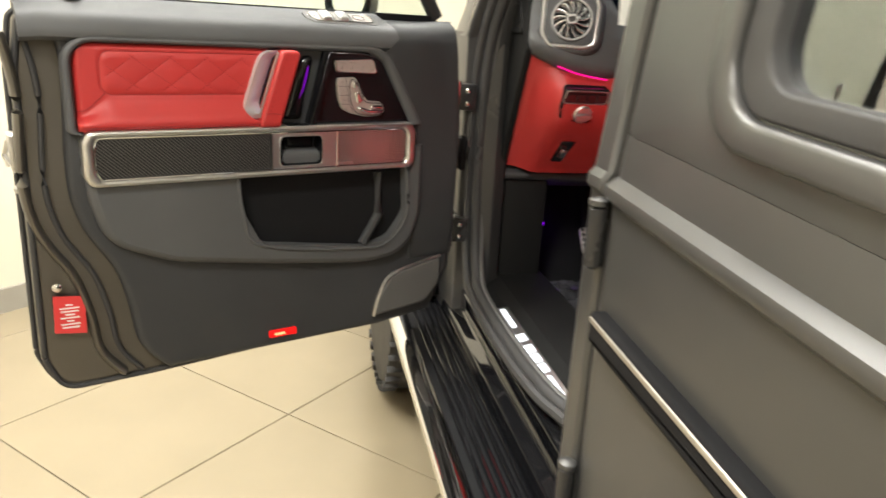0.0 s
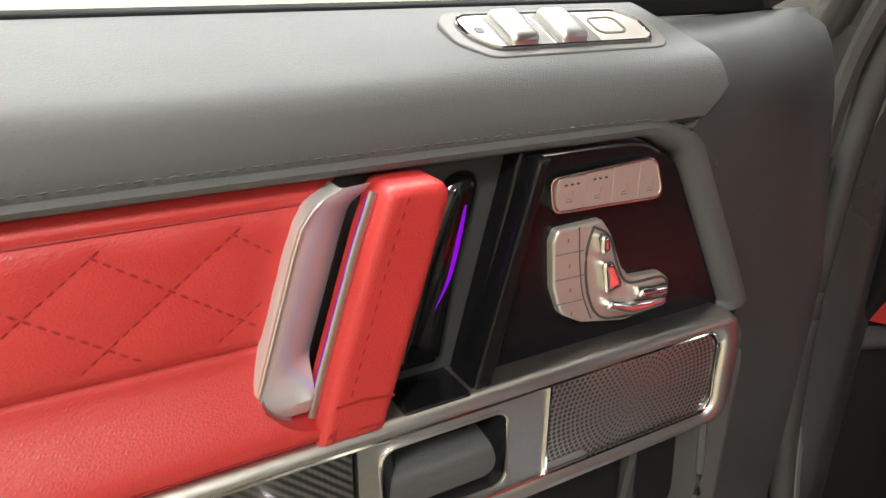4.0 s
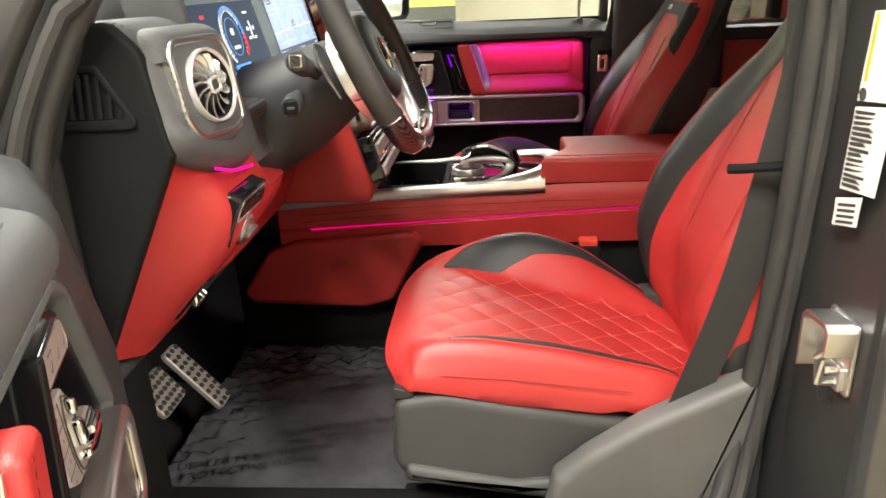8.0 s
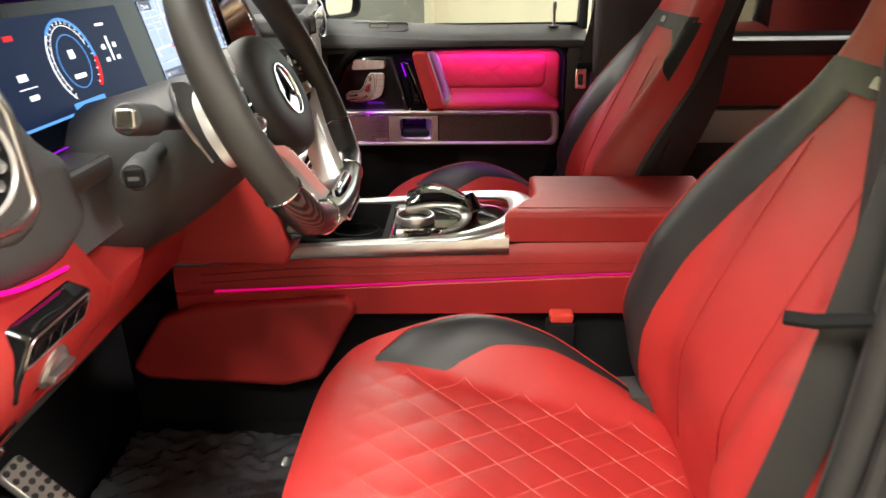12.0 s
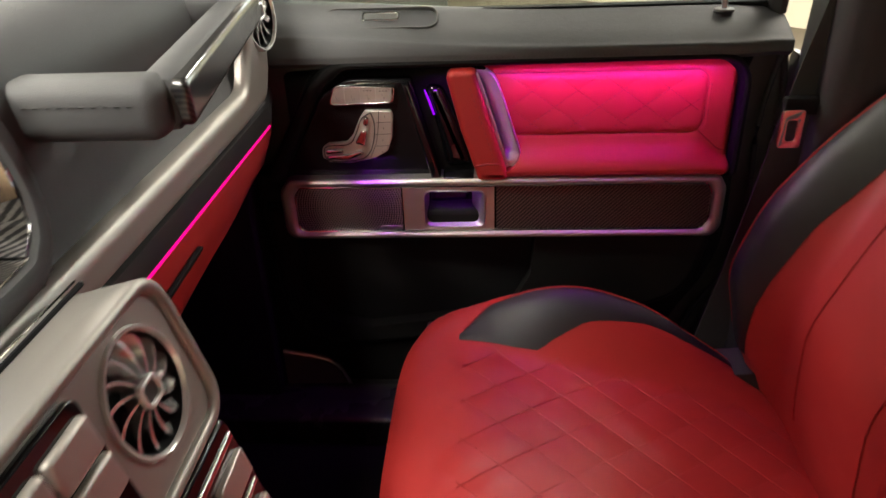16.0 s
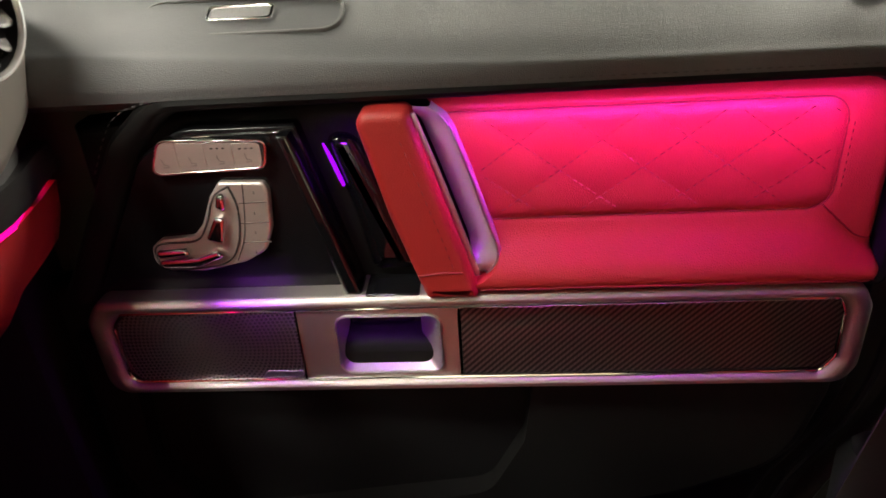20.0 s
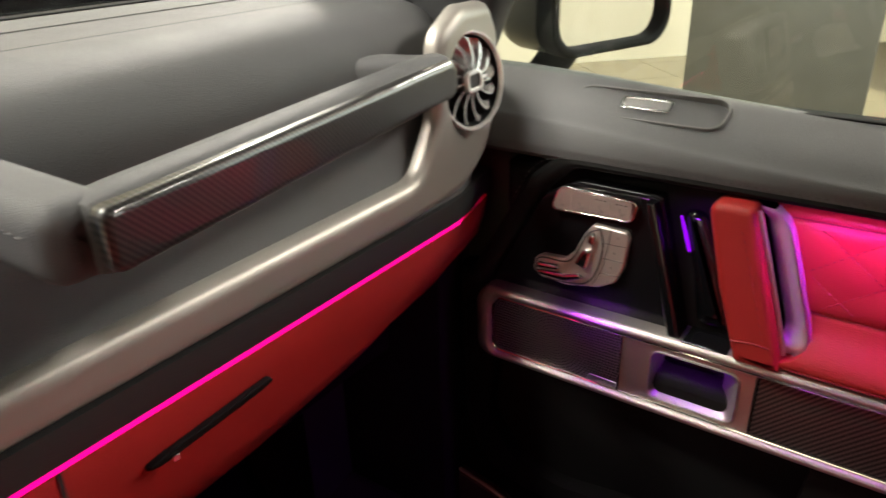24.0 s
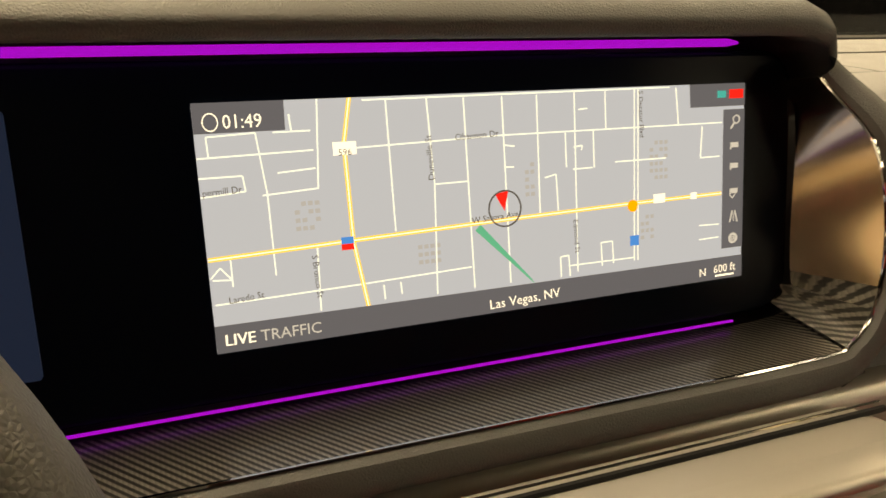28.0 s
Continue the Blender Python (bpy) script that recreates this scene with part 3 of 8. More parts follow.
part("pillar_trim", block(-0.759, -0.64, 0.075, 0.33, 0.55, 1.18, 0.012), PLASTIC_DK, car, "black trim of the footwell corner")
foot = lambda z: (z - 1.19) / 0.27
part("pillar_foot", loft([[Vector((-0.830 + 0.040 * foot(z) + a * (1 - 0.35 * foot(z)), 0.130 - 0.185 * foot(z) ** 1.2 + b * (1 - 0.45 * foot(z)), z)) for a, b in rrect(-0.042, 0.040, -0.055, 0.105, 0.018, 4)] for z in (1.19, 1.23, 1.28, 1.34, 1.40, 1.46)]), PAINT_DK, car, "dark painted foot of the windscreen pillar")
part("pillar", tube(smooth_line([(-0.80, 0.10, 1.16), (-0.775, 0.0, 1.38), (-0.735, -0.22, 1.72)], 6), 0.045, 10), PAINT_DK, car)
part("pillar", tube(smooth_line([(0.83, 0.10, 1.16), (0.80, 0.02, 1.38), (0.75, -0.20, 1.72)], 6), 0.045, 10), PLASTIC, car)
for s in (-1, 1):
    part("pillar", block(s * 0.80 - 0.06, s * 0.80 + 0.06, -2.65, -1.85, 0.50, 1.74, 0.02), PAINT, car)
part("fender", prism(arc_round([(0.16, 0.55), (0.30, 0.55), (0.33, 0.80), (0.52, 0.93), (0.92, 0.93), (1.10, 0.78), (1.16, 0.5), (1.75, 0.5), (1.75, 1.10), (0.16, 1.16)], 0.03), -0.86, -0.62, YZ()), PAINT, car)
part("fender", prism(arc_round([(0.16, 0.55), (1.75, 0.5), (1.75, 1.10), (0.16, 1.16)], 0.03), 0.66, 0.88, YZ()), PAINT, car)
part("wheel_arch", tube(smooth_line([(-0.90, 0.24, 0.50), (-0.91, 0.31, 0.76), (-0.91, 0.50, 0.92), (-0.91, 0.72, 0.96), (-0.91, 0.96, 0.90), (-0.91, 1.12, 0.72)], 5), 0.035, 8), MATTE, car)
part("kick_panel", block(0.74, 0.80, -0.02, 0.36, 0.54, 1.12, 0.01), CARPET, car, "black carpeted footwell side")
part("kick_panel", block(-0.775, -0.74, 0.10, 0.36, 0.54, 0.90, 0.01), CARPET, car, "black carpeted footwell side")
part("pillar", block(0.80, 0.87, -0.01, 0.34, 0.45, 1.22, 0.01), PAINT_DK, car)
part("pillar_trim", block(0.70, 0.80, -0.97, -0.72, 0.545, 0.82, 0.03), PLASTIC, car, "black plastic pillar foot")
part("rocker_trim", block(0.73, 0.80, -0.98, 0.10, 0.53, 0.60, 0.012), PLASTIC, car)
part("pillar_trim", loft([[Vector((a - k * 0.07, b - k * 0.26, 1.20 + k * 0.52)) for a, b in rrect(0.788, 0.850, -0.02, 0.30, 0.02, 3)] for k in (0.0, 0.3, 1.0)]), PLASTIC, car, "black trim of the windscreen pillar")
part("pillar_trim", loft([[Vector((a + k * 0.07, b - k * 0.26, 1.20 + k * 0.52)) for a, b in rrect(-0.850, -0.788, 0.06, 0.30, 0.02, 3)] for k in (0.0, 0.3, 1.0)]), PLASTIC, car, "black trim of the windscreen pillar")
part("sill_cover", prism(arc_round([(-0.490, 0.622), (-0.505, 0.690), (-0.55, 0.730), (-0.62, 0.780), (-0.755, 0.852), (-0.775, 0.835), (-0.772, 0.77), (-0.745, 0.69), (-0.700, 0.622)], [0.005, 0.02, 0.05, 0.05, 0.01, 0.01, 0.05, 0.04, 0.01], 4), -0.679, -0.716, YZ(), 0.012), PLASTIC_GREY, car, "grey plastic cover of the pillar foot")
# windscreen and glass
for nm, quad in (
    ("windscreen", [(-0.77, 0.29, 1.30), (0.79, 0.29, 1.30), (0.73, 0.02, 1.74), (-0.71, 0.02, 1.74)]),
):
    b2 = loft([[Vector(v) for v in quad], [Vector(v) + Vector((0, -0.004, -0.002)) for v in quad]])
    g = part(nm, b2, GLASS, car)
    g.visible_shadow = False
# hardware of the doorway
for z, r in ((1.055, 0), (0.735, 0)):
    h = part("hinge", block(-0.885, -0.845, 0.055, 0.12, z - 0.03, z + 0.03, 0.004), PAINT_DK, car)
    part("hinge_pin", turned([(0.008, 0), (0.008, 0.075)], (-0.892, 0.052, z - 0.037), (0, 0, 1), 12), CHROME, h)
    for dz in (-0.015, 0.015):
        part("bolt", turned([(0.007, 0), (0.007, 0.006), (0.004, 0.008)], (-0.868, 0.055, z + dz), (0, -1, 0), 6), CHROME, h)
part("door_check", block(-0.885, -0.862, 0.040, 0.08, 0.885, 0.965, 0.012), MATTE, car, "black rubber door check cover")
part("wiring_grommet", tube([(-0.875, 0.07, 0.93), (-0.90, 0.05, 0.92), (-0.93, 0.045, 0.915)], 0.014, 10), MATTE, car)
hook = lambda a, b, c: Vector((-0.838 + (a + 0.843) * 0.72, -0.790 + c * 0.8, 0.960 + (b - 0.953) * 0.78))
st = part("striker", prism(rrect(-0.884, -0.800, 0.900, 1.006, 0.008), 0, 0.005, hook, 0.002), SATIN, car, "bare metal door striker")
part("hook_shell", loft([[hook(a, b, c) for a, b in arc_round([(-0.884, 0.962), (-0.886, 0.998), (-0.872, 1.006), (-0.812, 1.002), (-0.800, 0.990), (-0.800, 0.912), (-0.806, 0.912), (-0.806, 0.984), (-0.814, 0.995), (-0.872, 0.999), (-0.879, 0.993), (-0.879, 0.962)], 0.003, 2)] for c in (0.004, 0.036, 0.040)]), SATIN, st, "bent metal hook")
part("hook_bar", tube([hook(-0.858, 0.915, 0.004), hook(-0.858, 0.915, 0.030), hook(-0.858, 0.950, 0.034), hook(-0.858, 0.965, 0.030), hook(-0.858, 0.965, 0.004)], 0.006, 8), SATIN, st)
part("hook_foot", prism(rrect(-0.872, -0.812, 0.902, 0.940, 0.006), 0.004, 0.012, hook, 0.002), SATIN, st)
for b_ in (0.922, 0.985):
    part("striker_bolt", turned([(0.008, 0), (0.008, 0.008), (0.004, 0.01)], hook(-0.838, b_, 0.010), (0, 1, 0), 8), CHROME, st)

# running board
rb = thing("running_board", (-0.95, -0.8, 0.45), "black running board with a bright metal tube edge", "running board")
part("board", loft([[Vector((a, y, b)) for a, b in arc_round([(-0.865, 0.43), (-0.868, 0.482), (-0.985, 0.492), (-0.985, 0.44)], 0.006, 2)] for y in (-2.2, 0.26)]), MATTE, rb)
part("edge_tube", tube(smooth_line([(-0.93, 0.30, 0.47), (-0.985, 0.25, 0.488), (-1.002, 0.15, 0.492), (-1.002, -1.0, 0.492), (-1.002, -2.2, 0.492)], 5), 0.026, 14, flat=0.8), CHROME, rb, "polished tube edge")
for k in range(5):
    x = -0.885 - k * 0.018
    part("tread_rib", block(x - 0.005, x + 0.005, -2.1, 0.22, 0.484 + (k > 2) * 0.002, 0.494 + k * 0.001, 0.002), PIANO, rb)

# wheel
wheel = thing("wheel", (-0.86, 0.72, 0.40), "black tyre on a dark rim beside the running board", "wheel")
tp = [(0.27, 0.0), (0.37, 0.005), (0.395, 0.03), (0.402, 0.07), (0.402, 0.21), (0.395, 0.25), (0.37, 0.275), (0.27, 0.28)]
part("tyre", turned(tp, (-0.99, 0.72, 0.402), (1, 0, 0), 56), RUBBER, wheel)
part("rim", turned([(0.01, 0.03), (0.10, 0.02), (0.25, 0.02), (0.275, 0.0), (0.275, 0.1), (0.01, 0.1)], (-0.99, 0.72, 0.402), (1, 0, 0), 40), PAINT_DK, wheel)
for k in range(44):
    w = 2 * math.pi * k / 44
    for x0, x1 in ((-0.99, -0.945), (-0.76, -0.715)):
        lp = []
        for rr in (0.385, 0.408):
            lp.append([Vector((x, 0.72 + rr * math.cos(w + d), 0.402 + rr * math.sin(w + d))) for x, d in ((x0, -0.03), (x1, -0.03), (x1, 0.03), (x0, 0.03))])
        part("tread_block", loft(lp), RUBBER, wheel)

# rear door, outside
rdoor = thing("rear_door", (-0.9, -1.3, 0.5), "closed satin grey rear car door with a belt rib", "car door")
YF, YR = -0.858, -1.80
sag = lambda y: 0.05 * (y + 0.85)
ys = [YF, YF - 0.006] + steps(YF - 0.02, YR, 10)
bm = bmesh.new()
prof = [(-0.880, 0.49), (-0.905, 0.51), (-0.912, 0.90), (-0.911, 1.034), (-0.915, 1.039), (-0.921, 1.043), (-0.923, 1.050), (-0.921, 1.057), (-0.914, 1.062), (-0.907, 1.066), (-0.905, 1.09), (-0.902, 1.112)]
rows = []
for y in ys:
    e = 0.008 if y == YF else (0.002 if y == YF - 0.006 else 0.0)
    rows.append([Vector((a + e, y, b + sag(y))) for a, b in prof])
loft(rows, False, bm, close=False)
part("outer_skin", bm, PAINT, rdoor, "satin grey painted skin with a raised belt rib")
part("door_edge", block(-0.90, -0.80, YF - 0.03, YF - 0.002, 0.50, 1.108, 0.004), PAINT_DK, rdoor)
wf = lambda a, b, c: Vector((-0.902 - c + (b - 1.112) * 0.10, a, b + sag(a)))
part("window_frame", frame_prism(arc_round([(-0.868, 1.112), (YR, 1.112), (YR, 1.74), (-0.868, 1.71)], [0.01, 0.03, 0.03, 0.05], 6), arc_round([(-1.06, 1.180), (YR + 0.06, 1.180), (YR + 0.06, 1.66), (-1.03, 1.66)], [0.05, 0.03, 0.03, 0.05], 6), -0.03, 0.0, wf, 0.0008), PAINT, rdoor)
part("window_moulding", frame_prism(rrect(YR + 0.04, -1.008, 1.138, 1.69, 0.07, 6), rrect(YR + 0.06, -1.038, 1.166, 1.66, 0.055, 6), -0.01, 0.012, wf, 0.006), PAINT, rdoor, "raised window surround")
part("window_rubber", frame_prism(rrect(YR + 0.06, -1.040, 1.168, 1.655, 0.05, 6), rrect(YR + 0.075, -1.074, 1.192, 1.64, 0.04, 6), -0.02, 0.004, wf, 0.004), RUBBER, rdoor)
g = part("pane", prism(rrect(YR + 0.07, -1.066, 1.186, 1.645, 0.04, 6), -0.018, -0.012, wf), GLASS_DK, rdoor)
g.visible_shadow = False
part("rub_strip", prism(arc_round([(-0.885, 0.880), (-0.885, 0.918), (YR, 0.918), (YR, 0.880)], 0.004, 2), 0.0, 0.018, lambda a, b, c: Vector((-0.911 - c, a, b + sag(a))), 0.006), MATTE, rdoor, "black rub strip")
part("strip_inlay", prism(arc_round([(-0.889, 0.906), (-0.889, 0.913), (YR, 0.913), (YR, 0.906)], 0.003, 2), 0.018, 0.020, lambda a, b, c: Vector((-0.911 - c, a, b + sag(a))), 0.002), SATIN_WARM, rdoor, "thin metal inlay of the strip")
for z0, z1 in ((0.955, 1.030), (0.60, 0.69)):
    hg = part("hinge", turned([(0.006, 0), (0.011, 0.004), (0.011, z1 - z0 - 0.004), (0.006, z1 - z0)], (-0.919, -0.853, z0), (0, 0, 1), 14), PAINT_DK, rdoor, "exposed barrel hinge")
    part("hinge_cap", turned([(0.012, 0), (0.012, 0.006), (0.004, 0.009)], (-0.919, -0.853, z1), (0, 0, 1), 14), PAINT, hg)


# ---- front doors ----
def holed(outer, holes, c0, c1, f, bm=None, walls=True):
    """A plate with holes of any outline; the walls of the holes reach from c1 down to c0."""
    bm = bm or bmesh.new()
    edges = []
    for lp in [outer, *holes]:
        pts = [p for i, p in enumerate(lp) if (Vector(p) - Vector(lp[i - 1])).length > 1e-6]
        top = [bm.verts.new(f(a, b, c1)) for a, b in pts]
        low = [bm.verts.new(f(a, b, c0)) for a, b in pts]
        for i in range(len(top)):
            edges.append(bm.edges.new((top[i - 1], top[i])))
            if walls:
                bm.faces.new([low[i - 1], low[i], top[i], top[i - 1]])
    bmesh.ops.triangle_fill(bm, use_beauty=True, use_dissolve=False, edges=edges)
    return bm


def pillow(u, z, pu, pz):
    s, t = u / pu + z / pz, u / pu - z / pz
    return (abs(math.sin(math.pi * s)) * abs(math.sin(math.pi * t))) ** 0.45


LABEL_RED = surface("red_label", (0.62, 0.04, 0.04), 0.5, 0, 300, 0.02)
WHITE_INK = surface("white_printing", (0.8, 0.8, 0.78), 0.5, 0, 300, 0)
TAIL_GLOW = glow("lit_red_reflector", (1.0, 0.008, 0.006), 1.1)
BULB_GLOW = glow("lit_bulb", (1.0, 0.30, 0.12), 2.5)


def front_door(D, driver):
    up = -0.006 if driver else 0.010
    CF = CF_X if driver else CF_Y
    state = "open" if driver else "closed"
    door = thing("front_door", D(-0.45, -0.12, -0.43), f"{state} car door trimmed in black and red leather with carbon inlay", "car door", "front doors")
    F = lambda n0=0.0: lambda a, b, c: D(a, n0 + c, b)
    hub_ = D(-0.216, 0, 0) - D(-0.45, -0.12, -0.43)
    # one grille metal in two tones: the open door's light is put into the paler
    GR = rosette("perforated_metal_" + state, (0.64, 0.61, 0.59) if driver else (0.5, 0.47, 0.45), (0.04, 0.035, 0.035), 0.0036, (0 if driver else 1, 2), (hub_.x if driver else hub_.y, hub_.z))

    # shell
    shell = arc_round([(-0.452, 0.24), (-0.458, -0.30), (-0.405, -0.410), (-0.26, -0.423), (0.04, -0.441), (0.24, -0.450), (0.395, -0.452), (0.424, -0.38), (0.418, 0.14), (0.405, 0.235)], [0.02, 0.1, 0.05, 0, 0, 0, 0.05, 0.05, 0.05, 0.02], 4)
    part("outer_skin", prism(shell, -0.112, -0.135, F(), 0.01), PAINT, door, "satin grey outer skin")
    part("inner_frame", prism(inset2(shell, 0.004), -0.110, -0.068, F(), 0.014), PAINT_IN, door, "bare painted inner frame")
    ring = inset2(shell, 0.010)
    part("seal", tube([D(a, -0.066, b) for a, b in ring], 0.005, 8, closed=True, up=(0, 0, 1)), RUBBER, door, "black rubber edge seal")
    part("seal", tube([D(a, -0.112, b) for a, b in inset2(shell, -0.001)], 0.004, 8, closed=True), RUBBER, door, "black rubber edge seal")
    trim_l = [(0.362, 0.235), (0.343, 0.16), (0.350, -0.038), (0.333, -0.129), (0.287, -0.212), (0.266, -0.289), (0.252, -0.369), (0.205, -0.426)]
    rear = [tuple(v) for v in smooth_line([(0.392, 0.20), (0.378, 0.10), (0.384, -0.05), (0.366, -0.14), (0.322, -0.22), (0.300, -0.30), (0.288, -0.375), (0.25, -0.428)], 5)]
    part("seal", tube([D(a, -0.060, b) for a, b in rear], 0.0045, 8), RUBBER, door, "black rubber seal along the trim")
    part("inner_step", tube([D(a + 0.032, -0.072, b) for a, b in rear], 0.024, 14, flat=0.35), PAINT_IN, door)

    # lower trim
    out = [tuple(v) for v in smooth_line(trim_l, 4)] + [(-0.26, -0.421), (-0.40, -0.405), (-0.447, -0.30), (-0.447, 0.02), (-0.30, 0.06), (-0.30, 0.19)]
    # closed door: its shade is put into the colour by a darker plastic
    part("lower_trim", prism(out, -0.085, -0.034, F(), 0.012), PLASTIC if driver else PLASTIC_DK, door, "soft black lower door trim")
    bulge = arc_round([(0.330, 0.0), (0.322, -0.075), (0.300, -0.158), (0.187, -0.205), (-0.008, -0.235), (-0.226, -0.262), (-0.318, -0.243), (-0.350, -0.16), (-0.350, 0.0)], [0.0, 0.06, 0.12, 0.20, 0.30, 0.30, 0.12, 0.10, 0], 6)
    pocket = arc_round([(0.062, -0.046), (0.054, -0.12), (0.020, -0.186), (-0.205, -0.218), (-0.268, -0.205), (-0.308, -0.150), (-0.300, -0.046)], [0.005, 0.03, 0.03, 0.06, 0.04, 0.04, 0.005], 4)
    bm = holed(inset2(bulge, 0.015), [pocket], -0.045, -0.010, F(), walls=True)
    roll = [(0.0, -0.040), (0.0, -0.032), (0.0012, -0.0235), (0.0045, -0.0165), (0.0095, -0.0118), (0.0152, -0.0098)]
    loft([[F()(a, b, c) for a, b in inset2(bulge, d)] for d, c in roll], False, bm)
    # same panel on both doors; the closed one is coloured dark for its shade
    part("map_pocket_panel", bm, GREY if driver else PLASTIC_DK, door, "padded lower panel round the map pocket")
    part("map_pocket", prism(inset2(pocket, -0.002), -0.047, -0.0325, F()), MATTE, door, "dark open map pocket")
    if driver:
        part("pocket_rib", tube([D(-0.243, -0.030, -0.06), D(-0.246, -0.024, -0.15), D(-0.205, -0.020, -0.214)], 0.010, 8), PLASTIC, door)
    lip = [D(a, -0.009, b) for a, b in smooth_line([(0.064, -0.05), (0.056, -0.12), (0.020, -0.188), (-0.205, -0.221), (-0.270, -0.208), (-0.310, -0.150), (-0.303, -0.05)], 5)]
    if driver:
        part("pocket_lip", tube(lip, 0.0035, 8), GREY, door)
    spk = [(-0.240, -0.392), (-0.252, -0.345), (-0.286, -0.295), (-0.412, -0.268), (-0.415, -0.330), (-0.375, -0.378)]
    part("speaker_cover", prism(arc_round(spk, [0.005, 0.02, 0.03, 0.008, 0.03, 0.03], 3), -0.036, -0.020, F(), 0.006), PLASTIC_GREY, door, "grey lower speaker cover")
    part("speaker_rim", tube([D(a, -0.022, b) for a, b in smooth_line(spk[:4], 4)], 0.003, 6), SATIN, door)

    # padded sill under the window
    prof = [(-0.060, 0.196 + up), (-0.022, 0.197 + up), (-0.013, 0.204 + up), (-0.0135, 0.217 + up), (-0.0225, 0.2325), (-0.044, 0.2435), (-0.075, 0.2555), (-0.098, 0.263), (-0.112, 0.262), (-0.118, 0.235), (-0.110, 0.19)]
    prof = prof[:2] + [tuple(v) for v in smooth_line(prof[2:9], 4)] + prof[9:]
    rows = []
    cut = lambda b: lerp_table([(0.19, -0.250), (0.20, -0.260), (0.216, -0.278), (0.232, -0.274), (0.25, -0.266), (0.263, -0.262)], b)
    for u in [0.398, 0.392, 0.37] + steps(0.34, -0.22, 16) + ([-0.24, -0.999] if driver else [-0.26, -0.32, -0.38, -0.44]):
        k = 0.0 if u < 0.39 else 0.006
        lean = 0.018 * sstep(u, 0.30, 0.40)
        rise = 0.0 if driver else 0.020 * sstep(-u, -0.10, 0.40)
        rows.append([D(cut(b) if u < -0.9 else u, a - k - lean - (rise * 0.8 if b > 0.225 else 0.0), b - k * 0.5 + (rise if b > 0.225 else 0.0)) for a, b in prof])
    part("padded_sill", loft(rows), GREY, door, "grey-black leather sill with a stitched edge")
    if driver:
        # smooth front trim that begins at a curved seam and recedes towards the hinges
        rows = []
        for t in (0.0, 0.02, 0.12, 0.3, 0.5, 0.7, 0.85, 0.96, 1.0):
            row = []
            for a, b in ((-0.085, -0.27), (-0.034, -0.27), (-0.028, -0.262), (-0.022, -0.10), (-0.018, 0.04), (-0.015, 0.15), (-0.015, 0.19), (-0.018, 0.210), (-0.025, 0.226), (-0.034, 0.2395), (-0.050, 0.247), (-0.085, 0.252), (-0.112, 0.250), (-0.112, 0.1), (-0.085, 0.0)):
                u0 = -0.330 if b < 0.06 else lerp_table([(0.06, -0.330), (0.19, -0.246), (0.216, -0.276), (0.232, -0.272), (0.25, -0.264)], b)
                u = u0 + (-0.447 - u0) * t
                back = (0.030 * sstep(t, 0.25, 1.0) * sstep(b, 0.0, 0.22) + 0.004 * (t in (0.0, 1.0))) if a > -0.08 else 0.0
                row.append(D(u, a - back, b + 0.004 * sstep(t, 0.4, 1.0) * (b > 0.22)))
            rows.append(row)
        part("front_trim", loft(rows), PLASTIC, door, "smooth dark trim at the hinge end of the door")
    seam = smooth_line([(0.35, 0.2085 + up), (0.05, 0.2085 + up), (-0.16, 0.2075 + up), (-0.222, 0.204 + up), (-0.252, 0.190 + up), (-0.276, 0.160)], 10)
    part("stitching", stitches([D(a, -0.0105, b) for a, b in seam], 0.0034, 0.0022, 0.0007), INK, door)

    # rolled leather surround
    sur = arc_round([(-0.345, 0.040), (0.345, 0.040), (0.345, 0.207 + up), (-0.225, 0.207 + up), (-0.262, 0.185)], [0.005, 0.01, 0.045, 0.05, 0.03], 5)
    hole = arc_round([(-0.312, 0.044), (0.328, 0.044), (0.330, 0.197 + up), (-0.210, 0.193 + up), (-0.242, 0.172)], [0.004, 0.006, 0.036, 0.035, 0.02], 5)
    loops = [[F()(a, b, -0.050) for a, b in sur]]
    for t, c in ((0.0, -0.024), (0.06, -0.017), (0.2, -0.0125), (0.45, -0.0110), (0.7, -0.0125), (0.9, -0.018), (1.0, -0.027), (1.0, -0.055)):
        loops.append([F()(a0 + (a1 - a0) * t, b0 + (b1 - b0) * t, c) for (a0, b0), (a1, b1) in zip(sur, hole)])
    # the closed door's surround has its shade built into the darker material
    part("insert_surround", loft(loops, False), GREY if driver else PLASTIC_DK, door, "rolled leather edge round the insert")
    part("insert_back", prism(inset2(sur, 0.004), -0.072, -0.064, F()), MATTE, door)

    # red leather: quilted pad, plain border and a ledge that swells out below, in one skin
    su = 0.0 if driver else -0.008
    zt, q0, q1, z0, z1 = 0.196 + up, -0.04, 0.288, 0.106, 0.184 + up
    us_ = lambda z: su + lerp_table([(0.046, 0.025), (0.06, 0.023), (0.09, 0.014), (0.158, -0.008), (0.20, -0.024)] if driver else [(0.046, 0.028), (0.06, 0.025), (0.09, 0.017), (0.158, -0.004), (0.20, -0.018)], z)
    gw = 0.033 if driver else 0.024
    left = lambda z: us_(z) + gw * lerp_table([(0.046, -1.1), (0.055, -0.9), (0.060, 0.15), (0.066, 0.55), (0.074, 0.86), (0.083, 1.0), (0.176 + up, 1.0), (0.187 + up, 0.86), (0.193 + up, 0.5), (0.20 + up, 0.2)], z)

    def skin(u, z):
        zc = 0.106 - 0.034 * sstep(u, 0.270, 0.328)
        n = -0.0185 + 0.0215 * (1 - sstep(z, 0.058, zc)) ** 1.2
        n -= 0.010 * max(0.0, (0.057 - z) / 0.011) ** 2
        e = min(q1 - u, z - z0, z1 - z)
